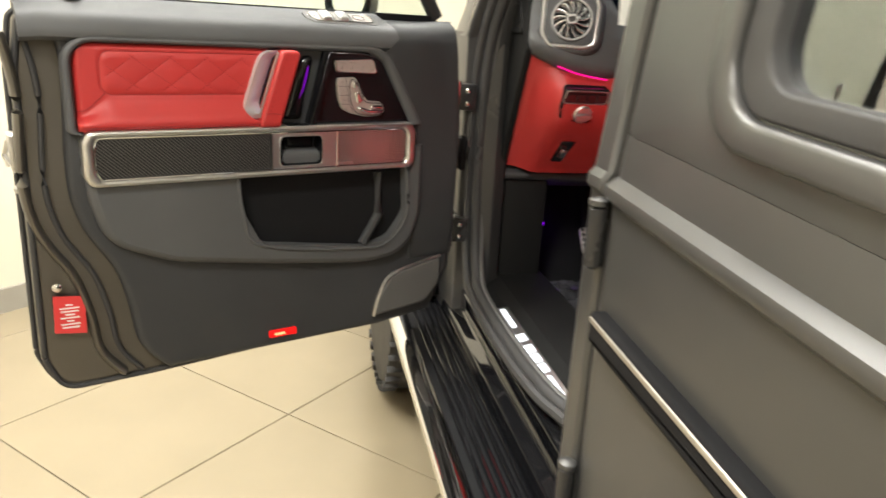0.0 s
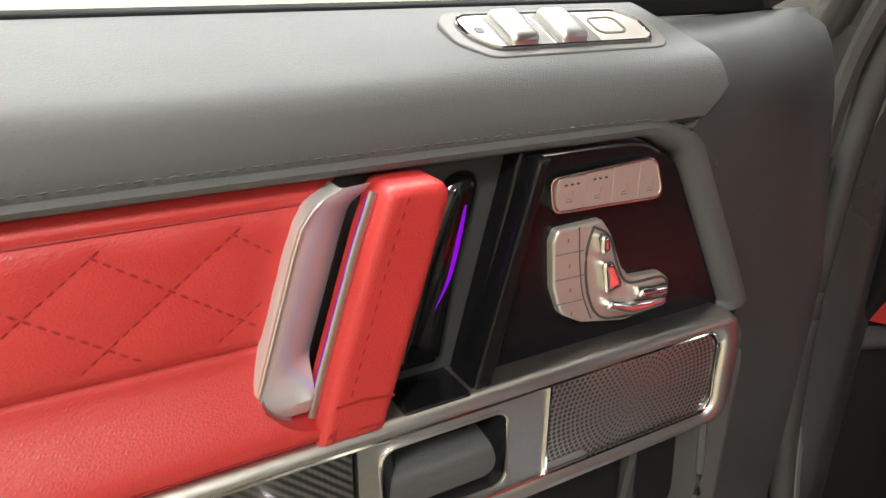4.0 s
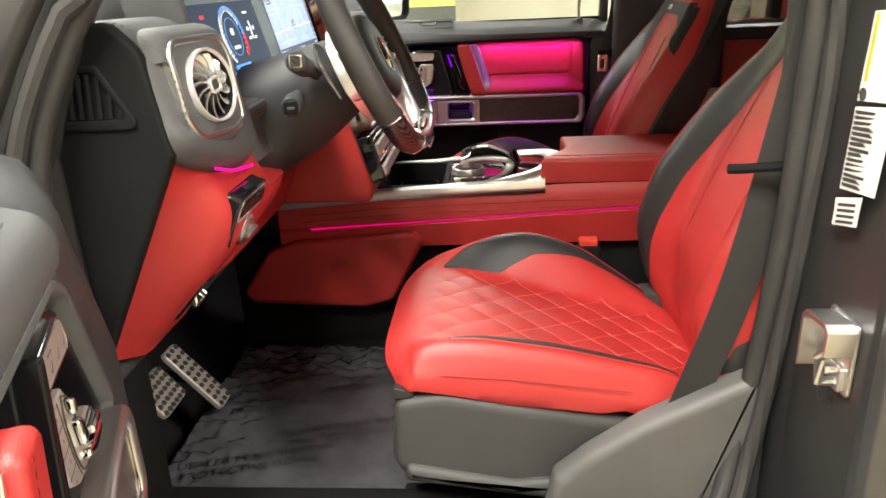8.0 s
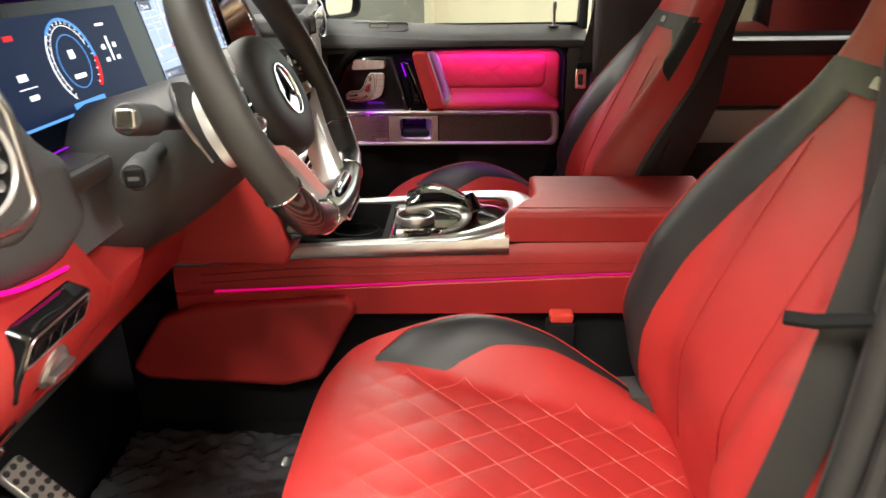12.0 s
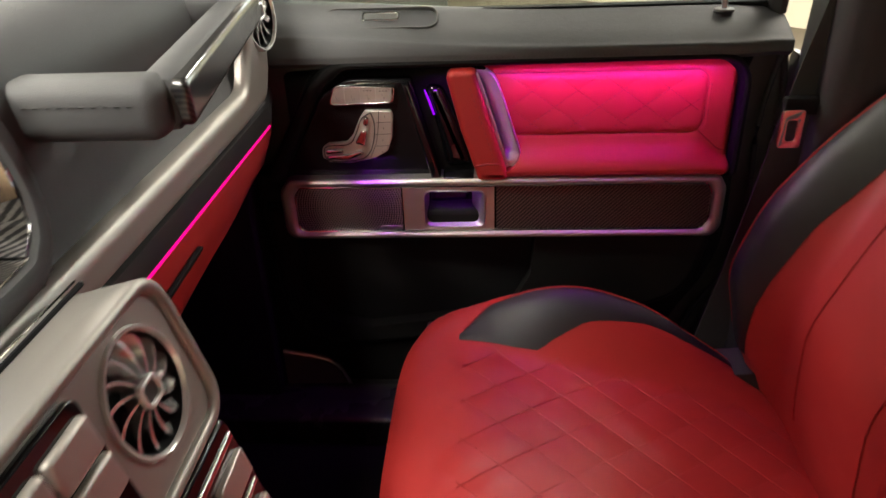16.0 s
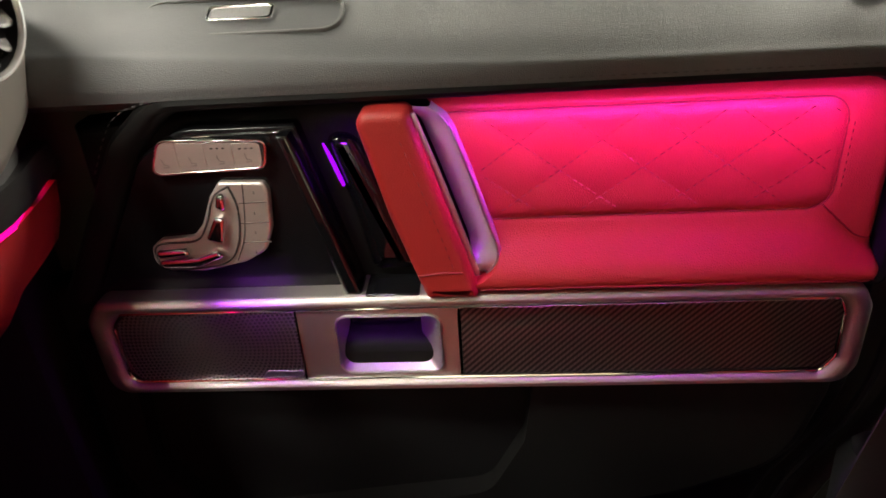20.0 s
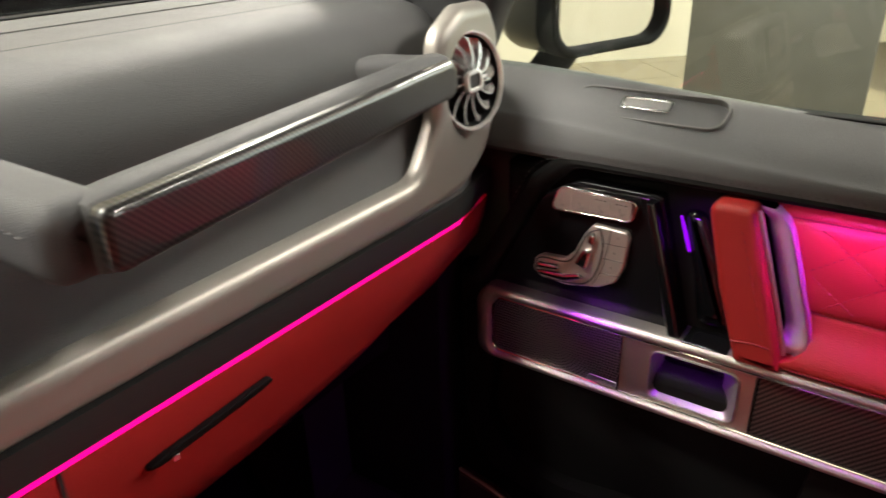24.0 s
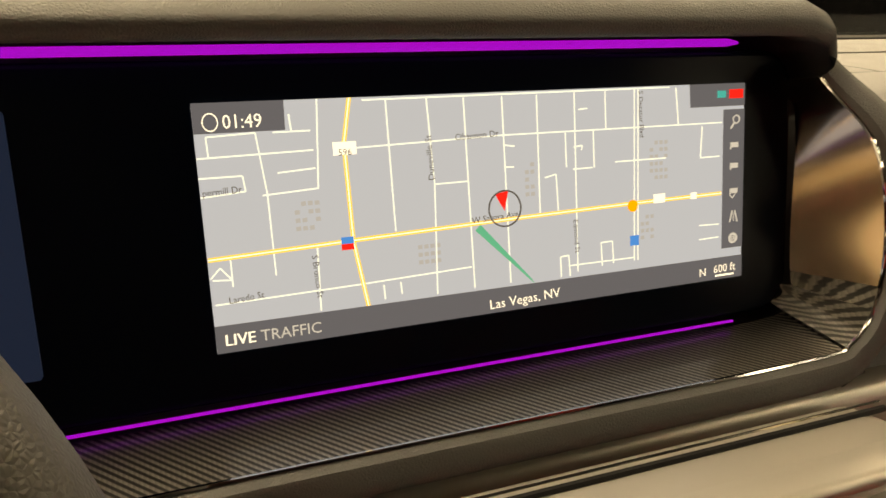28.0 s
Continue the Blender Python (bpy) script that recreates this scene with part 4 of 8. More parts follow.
        if u > q1 - 0.018 and (z < z0 + 0.018 or z > z1 - 0.018):
            cz = z0 + 0.018 if z < z0 + 0.018 else z1 - 0.018
            e = 0.018 - math.hypot(u - q1 + 0.018, z - cz)
        n -= 0.0016 * math.exp(-((e / 0.0022) ** 2))
        if e > 0:
            n += (0.0006 + (0.0015 if driver else 0.0012) * pillow(u - 0.02, z - 0.146, 0.062, 0.046)) * min(1.0, e / 0.010)
        edge = min(0.328 - u, zt - z)
        return n - 0.009 * max(0.0, 1 - edge / 0.010) ** 2

    rows = []
    for z in [0.046, 0.047] + steps(0.049, zt - 0.001, 72) + [zt]:
        c = max(0.0, z - (zt - 0.034))
        right = 0.328 - (0.034 - math.sqrt(max(0.0, 0.034**2 - c**2)))
        rows.append([D(u, skin(u, z), z) for u in steps(left(z), right, 130)])
    bm = loft(rows, False, None, close=False)
    rim = rows[0] + [r[-1] for r in rows[1:]] + rows[-1][::-1][1:] + [r[0] for r in rows[::-1][1:-1]]
    away = D(0, -0.03, 0) - D(0, 0, 0)
    loft([rim, [p + away for p in rim]], False, bm)
    red = part("red_panel", bm, RED, door, "quilted red leather door panel with a padded ledge", sharp=60)
    bm = bmesh.new()
    for k in range(-5, 9):
        for s in (1, -1):
            pts = [(0.02 + 0.062 * k + s * 0.062 * (z - 0.146) / 0.046, z) for z in steps(z0 + 0.006, z1 - 0.006, 24)]
            pts = [p for p in pts if left(p[1]) + 0.004 < p[0] < q1 - 0.006]
            if len(pts) > 2:
                stitches([D(a, skin(a, b) + 0.0004, b) for a, b in pts], 0.0034, 0.0018, 0.0008, bm)
    part("quilt_stitching", bm, SEAM_RED, red)
    border = [(a, b) for a, b in arc_round([(left(z0), z0), (q1, z0), (q1, z1), (left(z1), z1)], [0, 0.018, 0.018, 0], 8)]
    part("pad_seam", tube([D(a, skin(a, b) + 0.0002, b) for p, q in zip(border, border[1:]) for a, b in [tuple(Vector(p).lerp(Vector(q), j / 8)) for j in range(8)]], 0.0008, 5), SEAM_RED, red)
    part("pad_seam", stitches([D(a, skin(a, b) + 0.0004, b) for a, b in [(q1 + 0.004, z) for z in steps(z0 + 0.014, z1 - 0.014, 10)]], 0.0028, 0.0024, 0.0007), SEAM_RED, red)
    part("ledge_crease", tube([D(a, skin(a, b) + 0.0002, b) for a, b in smooth_line([(q1 - 0.006, z0 + 0.003), (0.300, 0.092), (0.312, 0.082), (0.327, 0.078)], 6)], 0.0008, 5), SEAM_RED, red)
    part("ledge_seam", tube([D(a, skin(a, 0.0535) + 0.0003, 0.0535) for a in steps(0.02, 0.322, 30)], 0.0008, 5), SEAM_RED, red)
    edge_ = [(us_(z) - 0.001, z) for z in (0.047, 0.062, 0.09, 0.125, 0.16, 0.194 + up)]
    strap = part("pull_strap", prism(arc_round([(su - 0.016, 0.047)] + edge_ + [(su - 0.060, 0.194 + up), (su - 0.040, 0.122)], [0.006, 0.004, 0.02, 0.05, 0.05, 0.05, 0.008, 0.010, 0.06], 5)[::-1], -0.020, 0.0065, F(), 0.007, None, 4), RED, door, "red leather pull strap")
    part("strap_seam", stitches([D(us_(0.186 - 0.112 * t) - 0.014, 0.0066, 0.186 - 0.112 * t) for t in steps(0, 1, 20)], 0.004, 0.003, 0.0008), SEAM_RED, strap)
    part("strap_joint", tube([D(su - 0.021, 0.0062, 0.070), D(su - 0.002, 0.0068, 0.073), D(su + 0.013, 0.0062, 0.072)], 0.0009, 5), SEAM_RED, strap)
    # silver scoop that sinks behind the strap, with a foot below
    rows = []
    for z in [0.0625, 0.064, 0.067, 0.072] + steps(0.078, 0.184 + up, 26) + [0.188 + up, 0.191 + up, 0.193 + up]:
        a, b = left(z), us_(z) + 0.0022 * sstep(z, 0.074, 0.092) * (1 - 0.6 * sstep(z, 0.176 + up, 0.193 + up))
        low = 0.0165 * sstep(z, 0.070, 0.094) * (1 - 0.8 * sstep(z, 0.176 + up, 0.193 + up))
        rows.append([D(a + 0.0022, -0.0300, z), D(a + 0.0018, -0.0100, z)] + [D(a + (b - a) * t, -0.0078 - low * (0.35 * math.sin(0.5 * math.pi * t) + 0.65 * t**2.2) - 0.004 * (1 - sstep(z, 0.062, 0.072)), z) for t in steps(0, 1, 16)])
    part("pull_grip", loft(rows, False, None, close=False), GRIP_SILVER, door, "hollow satin aluminium pull grip")
    part("grip_rim", tube([D(left(z) - 0.0004, -0.0080, z) for z in [0.0630, 0.065, 0.068, 0.072, 0.076] + steps(0.080, 0.188 + up, 24)], 0.0012, 8), SATIN, door)
    part("grip_lip", tube([D(us_(z) + 0.0012, -0.0040, z) for z in steps(0.064, 0.190 + up, 24)], 0.0017, 8, flat=1.4, up=(0, 0, 1)), SATIN, door, "slim metal lip along the strap")
    part("light_guide", loft([[D(us_(z) + d, c, z) for d, c in ((-0.002, -0.0095), (0.0016, -0.0095), (0.0016, -0.0072), (-0.002, -0.0072))] for z in steps(0.078, 0.187 + up, 16)]), GRIP_FAINT if driver else GRIP_GLOW, door, "violet light line")

    # black lacquer switch panel
    dz, du = (0.0, 0.0) if driver else (0.009, -0.004)
    K = lambda n0=0.0: lambda a, b, c: D(a + du, n0 + c, b + dz)
    pan = part("switch_panel", prism(arc_round([(-0.314, 0.042), (-0.244, 0.168), (-0.206, 0.190), (-0.116, 0.190), (-0.078, 0.044)], [0.006, 0.03, 0.03, 0.004, 0.004], 4), -0.04, -0.019, F(), 0.003), KEY_FIELD, door, "piano black switch panel")
    part("panel_edge", tube([D(a, -0.0185, b) for a, b in smooth_line([(-0.225, 0.176), (-0.20, 0.184), (-0.118, 0.1855)], 5)], 0.0009, 6), CHROME, pan)
    part("fin", prism([(-0.127, 0.187), (-0.118, 0.187), (-0.077, 0.044), (-0.091, 0.044)], -0.03, -0.003, F(), 0.003), KEY_FIELD if driver else PIANO, pan, "slanted fin beside the strap")
    part("recess", prism([(-0.118, 0.187), (-0.046, 0.19), (-0.01, 0.048), (-0.077, 0.044)], -0.062, -0.046, F()), PIANO, pan, "dark recess behind the strap")
    part("recess_bulge", prism([(a, b) for a, b in arc_round([(-0.100, 0.178), (-0.074, 0.180), (-0.052, 0.13), (-0.030, 0.055), (-0.072, 0.055), (-0.082, 0.11)], [0.012, 0.02, 0.05, 0.01, 0.01, 0.05], 5)], -0.050, -0.026, F(), 0.012, None, 4), PIANO, pan, "glossy black swell in the recess")
    # open door: a violet reflection on the swell, drawn as a glowing streak
    guide = [(-0.084, 0.160), (-0.080, 0.142), (-0.073, 0.115), (-0.060, 0.090)] if driver else [(-0.098, 0.172), (-0.092, 0.155), (-0.086, 0.136)]
    part("light_guide", tube([D(a, -0.0265, b) for a, b in smooth_line(guide, 5)], [0.0004 + 0.0013 * math.sin(math.pi * min(1.0, 0.08 + i / 15)) for i in range(len(smooth_line(guide, 5)))], 6), VIOLET_REFLECTION if driver else VIOLET_GLOW, pan, "violet light line")
    part("shelf", prism([(-0.078, 0.040), (-0.028, 0.040), (-0.031, 0.050), (-0.075, 0.050)], -0.05, 0.0, F(), 0.002), PIANO, pan)
    # memory keys
    mem = part("key_frame", frame_prism(arc_round([(-0.229, 0.146), (-0.137, 0.149), (-0.133, 0.172), (-0.218, 0.176)], [0.006, 0.008, 0.005, 0.01], 4), arc_round([(-0.2265, 0.1482), (-0.139, 0.151), (-0.1355, 0.1705), (-0.2165, 0.174)], [0.005, 0.007, 0.004, 0.009], 4), -0.02, -0.012, K(), 0.0008), CHROME, pan, "chrome frame of four keys")
    for k in range(4):
        a0, a1 = -0.2265 + k * 0.0219 + 0.00015, -0.2265 + (k + 1) * 0.0219 - 0.00015
        zl, zh = 0.1484 + k * 0.0007, 0.1735 - k * 0.0009
        key = part("key", prism(arc_round([(a0 + 0.0015 * (k == 0), zl), (a1, zl), (a1, zh), (a0 + 0.006 * (k == 0), zh)], [0.004 if k == 0 else 0.0004, 0.006 if k == 3 else 0.0004, 0.0035 if k == 3 else 0.0004, 0.008 if k == 0 else 0.0004], 3), -0.02, -0.0125, K(), 0.0003), KEY, mem)
        if k in (0, 1, 2, 3):
            part("symbol", tube([K()(a0 + 0.009 + x, zl + 0.005 + y, -0.0123) for x, y in ((0.0, 0.007), (0.0012, 0.002), (0.0048, 0.0016), (0.0052, 0.0), (0.0006, 0.0))], 0.00028, 4), GREY_INK, key)
        if k > 1:
            for j in range(3):
                part("mark", prism(rrect(a0 + 0.005 + j * 0.0045, a0 + 0.0072 + j * 0.0045, zh - 0.005, zh - 0.0038, 0.0003, 1), -0.0126, -0.0121, K()), INK, key)
    # seat-shaped switches
    seat = [(-0.178, 0.139), (-0.142, 0.138), (-0.139, 0.130), (-0.142, 0.098), (-0.150, 0.078), (-0.168, 0.068), (-0.205, 0.0605), (-0.235, 0.062), (-0.246, 0.070), (-0.245, 0.084), (-0.236, 0.0905), (-0.208, 0.0925), (-0.198, 0.103), (-0.187, 0.127)]
    sw = part("switch_base", prism(arc_round(seat, [0.004, 0.004, 0.004, 0.01, 0.01, 0.01, 0.02, 0.01, 0.006, 0.008, 0.006, 0.006, 0.01, 0.01], 3), -0.02, -0.0125, K(), 0.0022), KEY, pan, "seat-shaped switch base")
    for k in range(1, 4):
        z = 0.139 - k * 0.0175
        part("key_gap", prism([(-0.162 - k * 0.002, z), (-0.1405 - k * 0.0012, z + 0.0006), (-0.1405 - k * 0.0012, z - 0.0002), (-0.162 - k * 0.002, z - 0.0008)], -0.0126, -0.0121, K()), GREY_INK, sw)
    part("key_gap", tube([D(a + du, -0.0122, b + dz) for a, b in smooth_line([(-0.1585, 0.1375), (-0.161, 0.115), (-0.166, 0.09), (-0.175, 0.070)], 4)], 0.0005, 5), INK, sw)
    for k in range(4):
        part("symbol", prism(rrect(-0.1512 - k * 0.0025, -0.1502 - k * 0.0025, 0.1285 - k * 0.0175, 0.1312 - k * 0.0175, 0.0002, 1), -0.0126, -0.0122, K()), GREY_INK, sw)
    part("groove", tube([D(a + du, -0.0120, b + dz) for a, b in smooth_line([(-0.170, 0.136), (-0.184, 0.127), (-0.194, 0.104), (-0.206, 0.0895), (-0.236, 0.0875), (-0.2425, 0.078), (-0.236, 0.0655), (-0.206, 0.064), (-0.182, 0.070), (-0.170, 0.090), (-0.166, 0.118), (-0.170, 0.136)], 4)], 0.0009, 6), INK, sw)
    for lab, o in (("head switch", [(-0.1725, 0.131), (-0.1795, 0.130), (-0.182, 0.119), (-0.174, 0.117)]), ("back switch", [(-0.176, 0.112), (-0.185, 0.111), (-0.196, 0.092), (-0.181, 0.088)]), ("cushion switch", [(-0.239, 0.0835), (-0.214, 0.0845), (-0.210, 0.0785), (-0.239, 0.0755)]), ("cushion switch", [(-0.240, 0.074), (-0.205, 0.0765), (-0.188, 0.082), (-0.182, 0.077), (-0.206, 0.0668), (-0.236, 0.0672)])):
        part("toggle", prism(arc_round(o, 0.0028, 3), -0.014, -0.0055, K(), 0.003), CHROME, sw, "chrome " + lab)

    # bright trim bar
    outr = arc_round([(-0.316, -0.048), (0.318, -0.048), (0.328, -0.030), (0.328, 0.030), (0.318, 0.049), (-0.305, 0.049), (-0.318, 0.03)], [0.02, 0.02, 0.02, 0.015, 0.015, 0.015, 0.02], 5)
    innr = arc_round([(-0.297, -0.037), (0.300, -0.037), (0.310, -0.022), (0.310, 0.022), (0.304, 0.037), (-0.288, 0.037), (-0.297, 0.025)], [0.012, 0.012, 0.012, 0.012, 0.01, 0.008, 0.012], 5)
    # duller metal on the closed door: dark reflections are put into its colour
    bar = part("trim_bar", frame_prism(outr, innr, -0.035, 0.004, F(), 0.007), SATIN if driver else SATIN_WARM, door, "satin aluminium trim bar")
    part("bright_edge", tube([D(a, -0.001, b) for a, b in inset2(innr, 0.0012)], 0.0013, 6, closed=True), CHROME, bar)
    part("inlay", prism(arc_round([(0.0012, -0.0355), (0.3, -0.0355), (0.3085, -0.022), (0.3085, 0.022), (0.302, 0.0355), (0.0012, 0.0355)], [0.001, 0.01, 0.01, 0.01, 0.01, 0.001], 4), -0.03, -0.003, F(), 0.001), CF, bar, "carbon fibre inlay")
    plate_o = rrect(-0.1355, -0.0012, -0.0358, 0.0358, 0.001, 4)
    cup, cup_in = rrect(-0.104, -0.0150, -0.0300, 0.0285, 0.010, 4), rrect(-0.099, -0.0340, -0.0225, 0.0255, 0.008, 4)
    # plate follows the bar: reflected darkness coloured in on the closed door
    part("handle_plate", holed(plate_o, [cup], -0.010, -0.002, F()), SATIN if driver else SATIN_WARM, bar, "satin plate round the door release")
    part("cup_wall", loft([[F()(a0 + (a1 - a0) * t, b0 + (b1 - b0) * t, c) for (a0, b0), (a1, b1) in zip(cup, cup_in)] for t, c in ((-0.03, -0.0035), (0.03, -0.0012), (0.14, -0.0025), (0.96, -0.0205), (1.0, -0.0225), (1.0, -0.045))], False), KEY_FIELD if driver else SATIN_WARM, bar, "sloping wall of the release cup")
    part("cup_rim", tube([F()(a, b, -0.0012) for a, b in cup], 0.0012, 6, closed=True), SATIN, bar, "bright rim of the release cup")
    part("handle_cup", prism(inset2(cup_in, -0.001), -0.052, -0.043, F()), KEY_FIELD, bar, "dark release cup")
    part("release_lever", prism(arc_round([(-0.097, -0.002), (-0.040, 0.001), (-0.037, 0.024), (-0.097, 0.024)], 0.006, 3), -0.044, -0.028, F(), 0.006), KEY_FIELD, bar, "dark release lever")
    part("speaker_grille", prism(arc_round([(-0.287, -0.0355), (-0.1372, -0.0355), (-0.1372, 0.0355), (-0.283, 0.0355), (-0.295, 0.024), (-0.295, -0.024)], [0.01, 0.001, 0.001, 0.008, 0.01, 0.012], 4), -0.03, -0.003, F(), 0.001), GR, bar, "perforated metal speaker grille")
    part("maker_tag", prism(arc_round([(-0.176, -0.034), (-0.139, -0.034), (-0.139, -0.028), (-0.17, -0.027)], 0.001, 2), -0.004, -0.0018, F(), 0.0005), SATIN, bar)
    part("seam", prism([(-0.1372, -0.036), (-0.1355, -0.036), (-0.1355, 0.036), (-0.1372, 0.036)], -0.02, 0.0, F()), CHROME, bar)

    # window switches on the sill
    S = lambda a, b, c: D(a, -0.050 - b * 0.90 + c * 0.4, 0.2462 + c + b * 0.42) if driver else D(a + 0.012, -0.060 - b * 0.90 + c * 0.4, 0.2565 + c + b * 0.42)
    if driver:
        part("switch_bezel", prism(arc_round([(-0.243, -0.017), (-0.106, -0.017), (-0.090, 0.000), (-0.088, 0.033), (-0.232, 0.033), (-0.246, 0.014)], 0.014, 4), -0.006, 0.0016, S, 0.0012), PLASTIC_GREY, door)
        ws = part("window_switches", prism(arc_round([(-0.232, -0.010), (-0.112, -0.010), (-0.100, 0.004), (-0.098, 0.026), (-0.222, 0.026), (-0.234, 0.012)], 0.010, 4), 0, 0.003, S, 0.001), KEY, door, "bright window switch plate")
        part("plate_edge", tube([S(a, b, 0.0028) for a, b in arc_round([(-0.232, -0.010), (-0.112, -0.010), (-0.100, 0.004), (-0.098, 0.026), (-0.222, 0.026), (-0.234, 0.012)], 0.010, 4)], 0.0011, 6, closed=True), CHROME, ws)
        for a0, a1 in ((-0.142, -0.120), (-0.178, -0.156)):
            part("rocker_well", prism(rrect(a0 - 0.010, a1 + 0.002, -0.010, 0.024, 0.003, 3), 0.002, 0.0034, S), PLASTIC_GREY, ws)
            part("rocker", prism(rrect(a0, a1, -0.010, 0.024, 0.005, 4), 0.002, 0.0095, S, 0.0055, None, 4), SATIN, ws, "curved window rocker")
        part("mirror_key", frame_prism(rrect(-0.216, -0.192, -0.002, 0.018, 0.006, 4), rrect(-0.2145, -0.1935, -0.0005, 0.0165, 0.005, 4), 0.002, 0.0037, S), PLASTIC_GREY, ws)
        part("symbol", prism(rrect(-0.112, -0.106, 0.006, 0.012, 0.001, 1), 0.003, 0.0034, S), INK, ws)
    else:
        part("switch_bezel", frame_prism(rrect(-0.250, -0.090, -0.012, 0.036, 0.016, 5), rrect(-0.2475, -0.0925, -0.0095, 0.0335, 0.014, 5), -0.004, 0.0015, S, 0.0008), PLASTIC_GREY, door)
        ws = part("window_switch", frame_prism(rrect(-0.196, -0.144, 0.003, 0.022, 0.004, 3), rrect(-0.1935, -0.1465, 0.0055, 0.0195, 0.003, 3), 0, 0.0035, S, 0.0008), CHROME, door, "bright single window switch")
        part("rocker", prism(rrect(-0.1935, -0.1465, 0.0055, 0.0195, 0.003, 3), -0.002, 0.0025, S, 0.001), SATIN, ws)
    part("lock_collar", turned([(0.014, 0), (0.013, 0.003), (0.006, 0.004)], D(0.312, -0.078, 0.258), (0, 0, 1), 18), PLASTIC_GREY, door)
    part("lock_pin", turned([(0.004, 0), (0.004, 0.04), (0.006, 0.044), (0.005, 0.062), (0.002, 0.065)], D(0.312, -0.078, 0.258), (0, 0, 1), 14), SATIN, door, "slim lock pin")

    # window frame and pane
    tops = [(0.39, 0.25), (0.395, 0.75), (-0.12, 0.75), (-0.345, 0.38), (-0.42, 0.262)]
    fr = [D(a, -0.105 + 0.09 * (b - 0.25) * (0 if driver else 1), b) for a, b in tops]
    part("window_frame", tube(fr, 0.016, 8), PAINT_DK, door, "dark upright window frame")
    g = part("pane", prism([(0.385, 0.25), (0.385, 0.74), (-0.115, 0.74), (-0.335, 0.38), (-0.41, 0.26)], -0.108, -0.104, F()), GLASS, door)
    g.visible_shadow = False
    part("window_seal", prism([(0.39, 0.252), (-0.42, 0.252), (-0.42, 0.266), (0.39, 0.266)], -0.118, -0.098, F(), 0.003), MATTE, door)

    if driver:
        part("courtesy_lamp", prism(rrect(-0.058, 0.002, -0.401, -0.386, 0.002, 2), -0.036, -0.028, F(), 0.002), TAIL_GLOW, door, "lit red courtesy lamp")
        part("bulb", prism(rrect(-0.032, -0.008, -0.396, -0.391, 0.002, 2), -0.029, -0.0272, F()), BULB_GLOW, door, "bright bulb in the courtesy lamp")
        lab = part("warning_label", prism([(0.342, -0.33), (0.394, -0.322), (0.391, -0.252), (0.340, -0.258)], -0.0555, -0.052, F()), LABEL_RED, door, "red warning sticker")
        for k in range(8):
            z, w = -0.270 - k * 0.0062, (0.3, 0.8, 0.75, 0.4, 0.8, 0.3, 0.8, 0.7)[k]
            part("print_line", prism([(0.367 - 0.02 * w, z), (0.367 + 0.02 * w, z + 0.001), (0.367 + 0.02 * w, z - 0.0015), (0.367 - 0.02 * w, z - 0.0025)], -0.052, -0.0516, F()), WHITE_INK, lab)
        part("bolt", turned([(0.008, 0), (0.008, 0.003), (0.004, 0.006)], D(0.383, -0.056, -0.236), D(0, 1, 0) - D(0, 0, 0), 12), CHROME, door)
        la = part("latch", prism(arc_round([(0.405, -0.03), (0.428, -0.03), (0.430, 0.035), (0.405, 0.04)], 0.004, 2), -0.118, -0.076, F(), 0.004), SATIN, door, "bare metal door latch")
        part("latch_claw", tube([D(0.428, -0.1, 0.02), D(0.436, -0.09, 0.0), D(0.430, -0.085, -0.02)], 0.005, 6), CHROME, la)
        part("edge_buffer", turned([(0.007, 0), (0.007, 0.01), (0.003, 0.014)], D(0.415, -0.085, -0.06), D(1, 0, 0) - D(0, 0, 0), 10), SATIN, door)
    return door


DJ, DU, DN = Vector((-1.30, -0.207, 0.963)), Vector((-0.9264, -0.3766, 0)), Vector((0.3766, -0.9264, 0))
DK = 0.976
LD = lambda u, n, z: DJ + DU * (0.205 + (u - 0.205) * DK) + DN * (0.683 + (n - 0.683) * DK) + Vector((0, 0, 0.265 + (z - 0.265) * DK))
PD = lambda u, n, z: Vector((0.758 - n, -0.380 - u, 0.945 + z))
front_door(LD, True)
front_door(PD, False)


def door_mirror(at, ux, uy, label):
    """A mirror housing on a short arm; ux points outwards, uy backwards."""
    mir = thing("door_mirror", at, label, "mirror", "door mirrors")
    M = lambda a, b, c: Vector(at) + Vector(ux) * a + Vector((0, 0, 1)) * b + Vector(uy) * c
    part("housing", prism(rrect(-0.11, 0.11, -0.09, 0.09, 0.04, 5), 0.012, -0.09, M, 0.03), PAINT_DK, mir)
    part("rim", frame_prism(rrect(-0.112, 0.112, -0.092, 0.092, 0.042, 5), rrect(-0.100, 0.100, -0.080, 0.080, 0.034, 5), 0.0, 0.034, M, 0.006), MATTE, mir)
    part("mirror_glass", prism(rrect(-0.100, 0.100, -0.080, 0.080, 0.034, 5), 0.0, 0.020, M), CHROME, mir, "silvered mirror glass")
    part("arm", tube([M(-0.02, -0.08, -0.03), M(-0.08, -0.13, -0.03), M(-0.16, -0.16, -0.02)], 0.025, 10), MATTE, mir)
    return mir


door_mirror(LD(-0.30, -0.30, 0.345), -DN, Vector((-0.35, -0.94, 0)), "black door mirror on the open door")
door_mirror(Vector((1.07, -0.06, 1.305)), Vector((0.94, -0.34, 0)), Vector((-0.34, -0.94, 0)), "black door mirror outside the closed door")


# ---- dashboard ----
dash = thing("dashboard", (0, 0.05, 0.9), "black leather dashboard with red lower panels, silver trim and wide screens", "dashboard")
SV = Vector((0, 0.0268, 0.1060)).normalized()
SN = Vector((0, -SV.z, SV.y))
SO = Vector((0, -0.029, 1.2165))
SP = lambda a, b, c: SO + Vector((a, 0, 0)) + SV * b + SN * c

